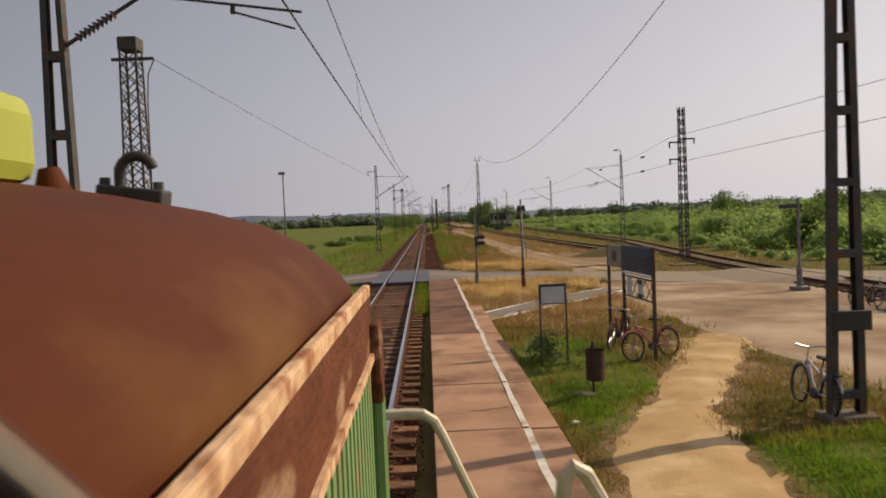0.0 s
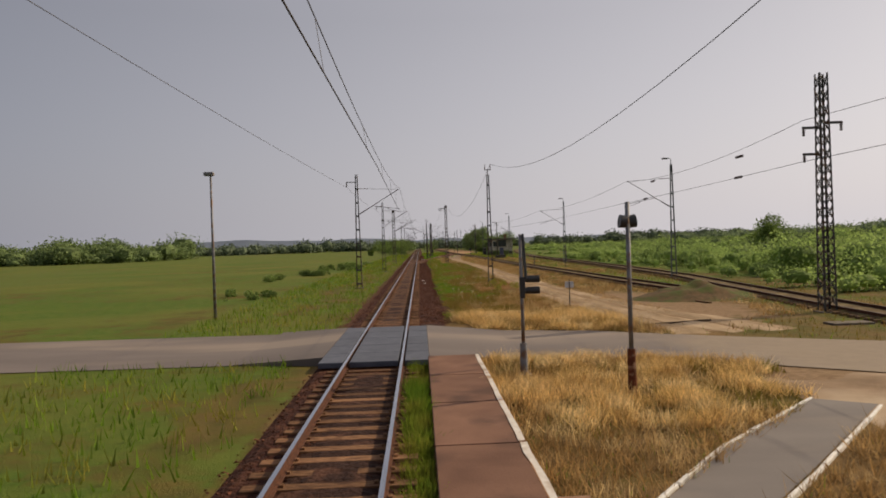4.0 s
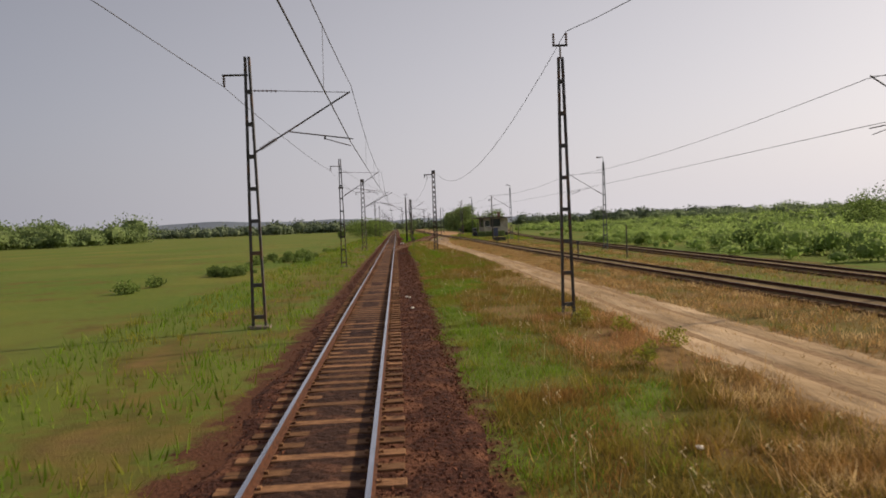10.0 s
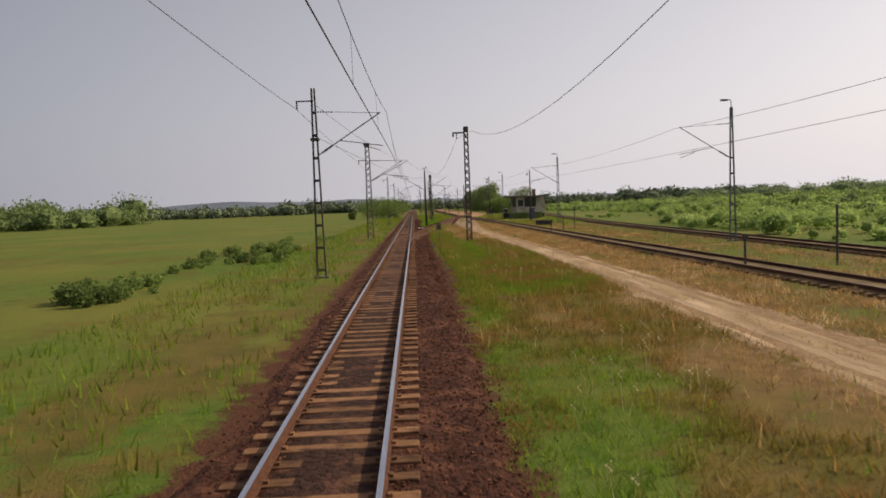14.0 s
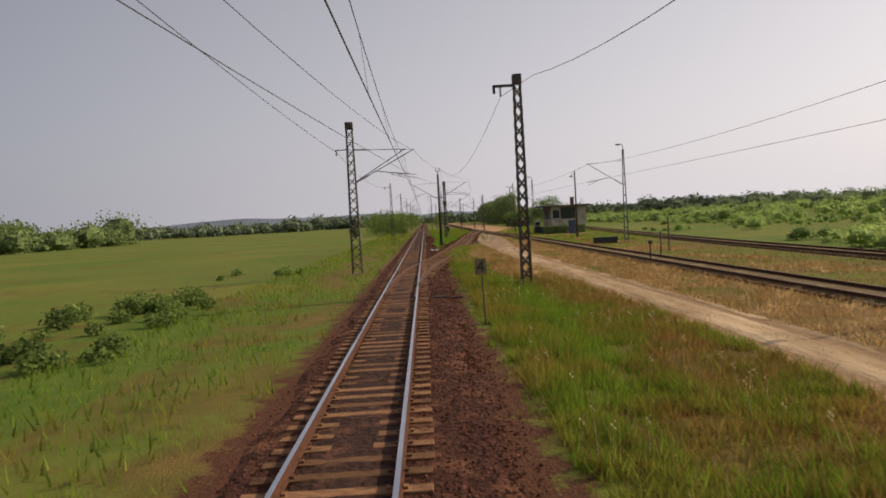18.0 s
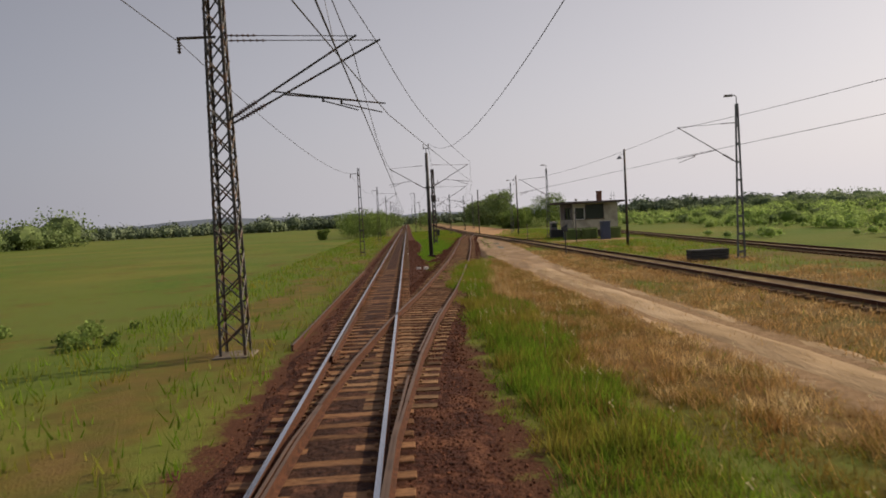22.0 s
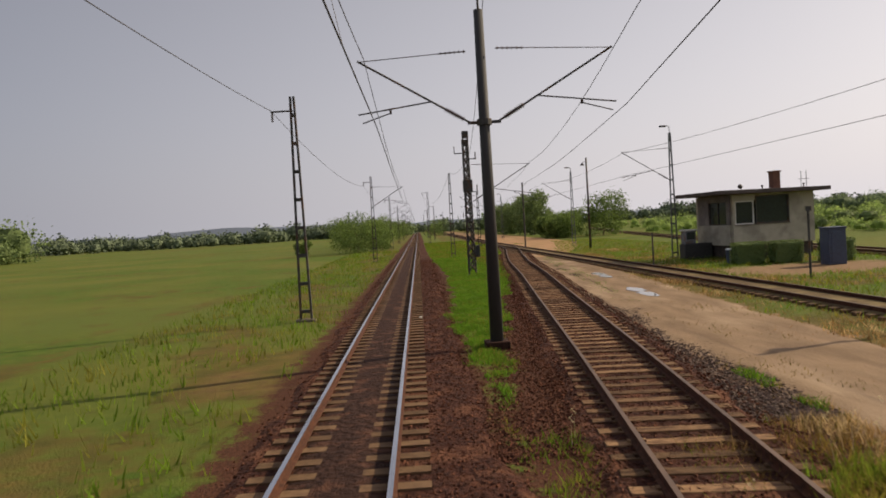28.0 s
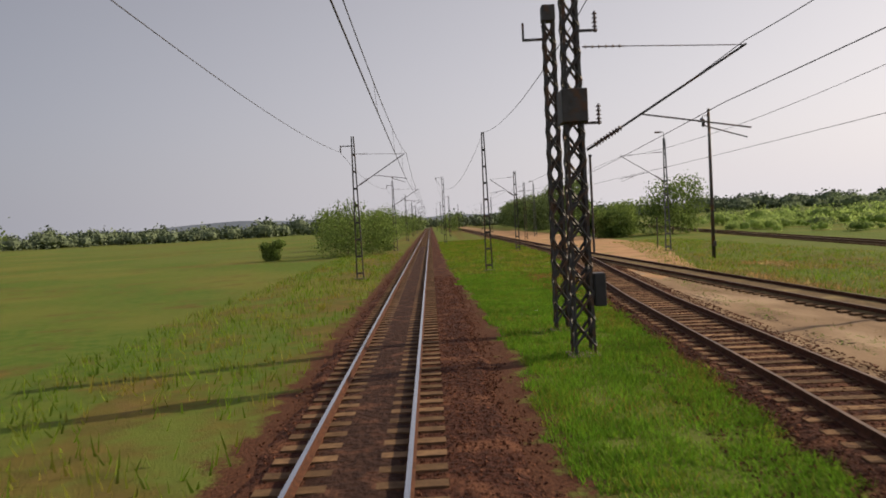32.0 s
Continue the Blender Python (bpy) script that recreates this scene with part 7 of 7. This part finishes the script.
CX, CY, CZ = 1.477, 10.4, 3.09     # the driver's window, above the rails
HE = 1.20                            # half width of the bonnet
# bonnet: a shell with a broad crown and a rounded nose
bm = bmesh.new()
half = [(1.25, 1.45), (1.25, 2.66), (1.22, 2.90), (1.17, 2.97), (1.09, 3.04), (0.98, 3.10), (0.80, 3.155), (0.6, 3.2), (0.4, 3.235), (0.2, 3.26)]
prof = [(-x, z) for x, z in half] + [(0, 3.27)] + half[::-1]
rings = []
for y, droop in ((10.24, 0), (11.2, 0), (12.0, 0), (12.45, 0.003), (12.65, 0.012), (12.78, 0.04), (12.84, 0.09), (12.86, 0.16)):
    rings.append([bm.verts.new((x * (1 - 0.12 * droop), y, z - droop * max(0.0, (z - 2.6) / 0.58))) for x, z in prof])
for a, b in zip(rings, rings[1:]):
    for k in range(len(prof) - 1):
        f = bm.faces.new((a[k], b[k], b[k + 1], a[k + 1]))
        f.material_index = 1 if k in (0, len(prof) - 2) else 0
nf = bm.faces.new(rings[-1])
nf.material_index = 1
bmesh.ops.recalc_face_normals(bm, faces=bm.faces)
hood = part("bonnet", bm, M_RUST_HOOD, loco, "rust-brown sheet bonnet with a rounded nose")
hood.data.materials.append(M_LOCO_GREEN)
for p in hood.data.polygons:
    p.use_smooth = p.material_index == 0
bm = bmesh.new()
box(bm, (1.262, 11.55, 2.76), (0.03, 2.5, 0.22), bevel=0.01)
part("gutter_strip", bm, M_RUST, hood, "flaking rusty drip strip")
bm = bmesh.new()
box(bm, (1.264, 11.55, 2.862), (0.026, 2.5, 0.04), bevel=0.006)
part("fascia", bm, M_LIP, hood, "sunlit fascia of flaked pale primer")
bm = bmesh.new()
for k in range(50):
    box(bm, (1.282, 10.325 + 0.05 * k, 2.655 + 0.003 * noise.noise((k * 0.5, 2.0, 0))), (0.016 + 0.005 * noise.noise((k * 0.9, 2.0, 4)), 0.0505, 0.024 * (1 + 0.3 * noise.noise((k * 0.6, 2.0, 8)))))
part("strip_edge", bm, M_LIP, hood, "pale sunlit edge of flaked primer")
bm = bmesh.new()
box(bm, (1.275, 12.78, 2.66), (0.07, 0.16, 0.2), bevel=0.015)
box(bm, (1.285, 12.8, 2.54), (0.05, 0.07, 0.12), bevel=0.015)
part("corner_lug", bm, M_RUST, hood)
for k in range(30):
    bm = bmesh.new()
    box(bm, (1.262, 10.34 + 0.08 * k, 2.05), (0.03, 0.045, 1.12), bevel=0.004)
    part("louvre_slat", bm, M_LOCO_GREEN, hood)
bm = bmesh.new()
bent(bm, [(1.285, 12.8, 1.6), (1.285, 12.8, 2.5)], 0.028)
part("corner_pipe", bm, M_LOCO_GREEN, hood)
bm = bmesh.new()
bent(bm, [(0.55, 12.6, 3.2), (0.55, 12.6, 3.262)] + [(0.602 - 0.052 * math.cos(a), 12.6, 3.27 + 0.052 * math.sin(a)) for a in [k * 0.26 for k in range(1, 12)]], 0.0165, 12)
hk = part("lifting_hook", bm, M_STEEL, loco, "bent lifting hook bolted to the bonnet")
bm = bmesh.new()
box(bm, (0.59, 12.6, 3.197), (0.2, 0.09, 0.06), m=Matrix.Rotation(radians(8), 4, "Y"), bevel=0.008)
part("hook_plate", bm, M_STEEL, hk)
for s_ in (-1, 1):
    bm = bmesh.new()
    tube(bm, (0.585 + s_ * 0.08, 12.6, 3.215 - s_ * 0.01), (0.585 + s_ * 0.08, 12.6, 3.25 - s_ * 0.01), 0.016, seg=6)
    part("bolt", bm, M_STEEL, hk)
bm = bmesh.new()
box(bm, (-0.03, 12.4, 3.375), (0.72, 0.4, 0.28), bevel=0.07)
part("lamp_housing", bm, M_LOCO_YELLOW, loco, "pale yellow rounded lamp housing")
bm = bmesh.new()
tube(bm, (0.375, 12.55, 3.2), (0.365, 12.55, 3.29), 0.06, 0.03, seg=20)
part("vent_cap", bm, M_RUST_HOOD, loco)
bm = bmesh.new()
box(bm, (0, 10.2, 1.15), (2.96, 6.8, 0.35), bevel=0.03)
part("underframe", bm, M_FRAME, loco)
bm = bmesh.new()
box(bm, (0, 10.2, 1.36), (3.72, 6.7, 0.06), bevel=0.01)
part("walkway", bm, M_STEEL, loco)
wm = None
for x in (-0.75, 0.75):
    for y in (8.3, 12.1):
        bm = bmesh.new()
        tube(bm, (x - 0.07, y, 0.5), (x + 0.07, y, 0.5), 0.5, seg=32)
        w = part("wheel", bm, M_FRAME, loco)
        bm = bmesh.new()
        tube(bm, (x - math.copysign(0.09, x), y, 0.5), (x - math.copysign(0.06, x), y, 0.5), 0.52, seg=32)
        part("flange", bm, M_RAIL_TOP, w)
for x in (-0.88, 0.88):
    bm = bmesh.new()
    tube(bm, (x, 13.5, 1.05), (x, 13.95, 1.05), 0.09)
    tube(bm, (x, 13.95, 1.05), (x, 14.0, 1.05), 0.22, seg=18)
    part("buffer", bm, M_FRAME, loco)
# cab: front sheet with the open driver's window, sides, back and roof
bm = bmesh.new()
for x0, x1, z0, z1 in ((-1.62, 0.95, 1.38, 3.9), (0.95, 1.62, 1.38, 2.6), (0.95, 1.62, 3.62, 3.9)):
    box(bm, ((x0 + x1) / 2, 10.2, (z0 + z1) / 2), (x1 - x0, 0.06, z1 - z0))
cab = part("cab_front", bm, M_LOCO_GREEN, loco, "green cab front with an open corner window")
for x in (-1.6, 1.6):
    bm = bmesh.new()
    box(bm, (x, 9.2, 2.02), (0.04, 1.9, 1.28))
    box(bm, (x, 9.2, 3.75), (0.04, 1.9, 0.3))
    part("cab_side", bm, M_LOCO_GREEN, loco)
bm = bmesh.new()
box(bm, (0, 8.25, 2.64), (3.2, 0.05, 2.52))
part("cab_back", bm, M_LOCO_GREEN, loco)
bm = bmesh.new()
box(bm, (0, 9.2, 3.97), (3.36, 2.2, 0.14), bevel=0.05)
part("cab_roof", bm, M_RUST_HOOD, loco)
bm = bmesh.new()
for p in ((1.17, 10.72, 3.115), (1.37, 10.72, 2.922), (1.37, 10.72, 2.6), (1.17, 10.72, 2.6)):
    bm.verts.new(p)
bm.faces.new(bm.verts)
r_ = bmesh.ops.extrude_face_region(bm, geom=bm.faces[:])
bmesh.ops.translate(bm, vec=(0, -0.02, 0), verts=[v for v in r_["geom"] if isinstance(v, bmesh.types.BMVert)])
bmesh.ops.recalc_face_normals(bm, faces=bm.faces)
sash = part("window_sash", bm, M_BLACK, cab, "black sash of the opened window")
bm = bmesh.new()
tube(bm, (1.17, 10.705, 3.118), (1.37, 10.705, 2.925), 0.0025)
part("sash_trim", bm, M_HANDRAIL, sash, "bright worn window edging")
bm = bmesh.new()
bent(bm, [(1.2, 13.25, 2.31), (1.36, 13.25, 2.315), (1.43, 13.25, 2.31), (1.475, 13.25, 2.28), (1.51, 13.25, 2.21), (1.63, 13.25, 1.93), (1.65, 13.25, 1.38)], 0.021, 10)
part("handrail", bm, M_HANDRAIL, loco, "bent cream handrail")
bm = bmesh.new()
bent(bm, [(1.745, 11.9, 1.38), (1.745, 11.9, 2.48), (1.75, 11.9, 2.53), (1.77, 11.9, 2.55), (1.795, 11.9, 2.535), (1.83, 11.9, 2.47), (1.84, 11.9, 1.38)], 0.018, 10)
part("handrail", bm, M_HANDRAIL, loco, "bent cream handrail")
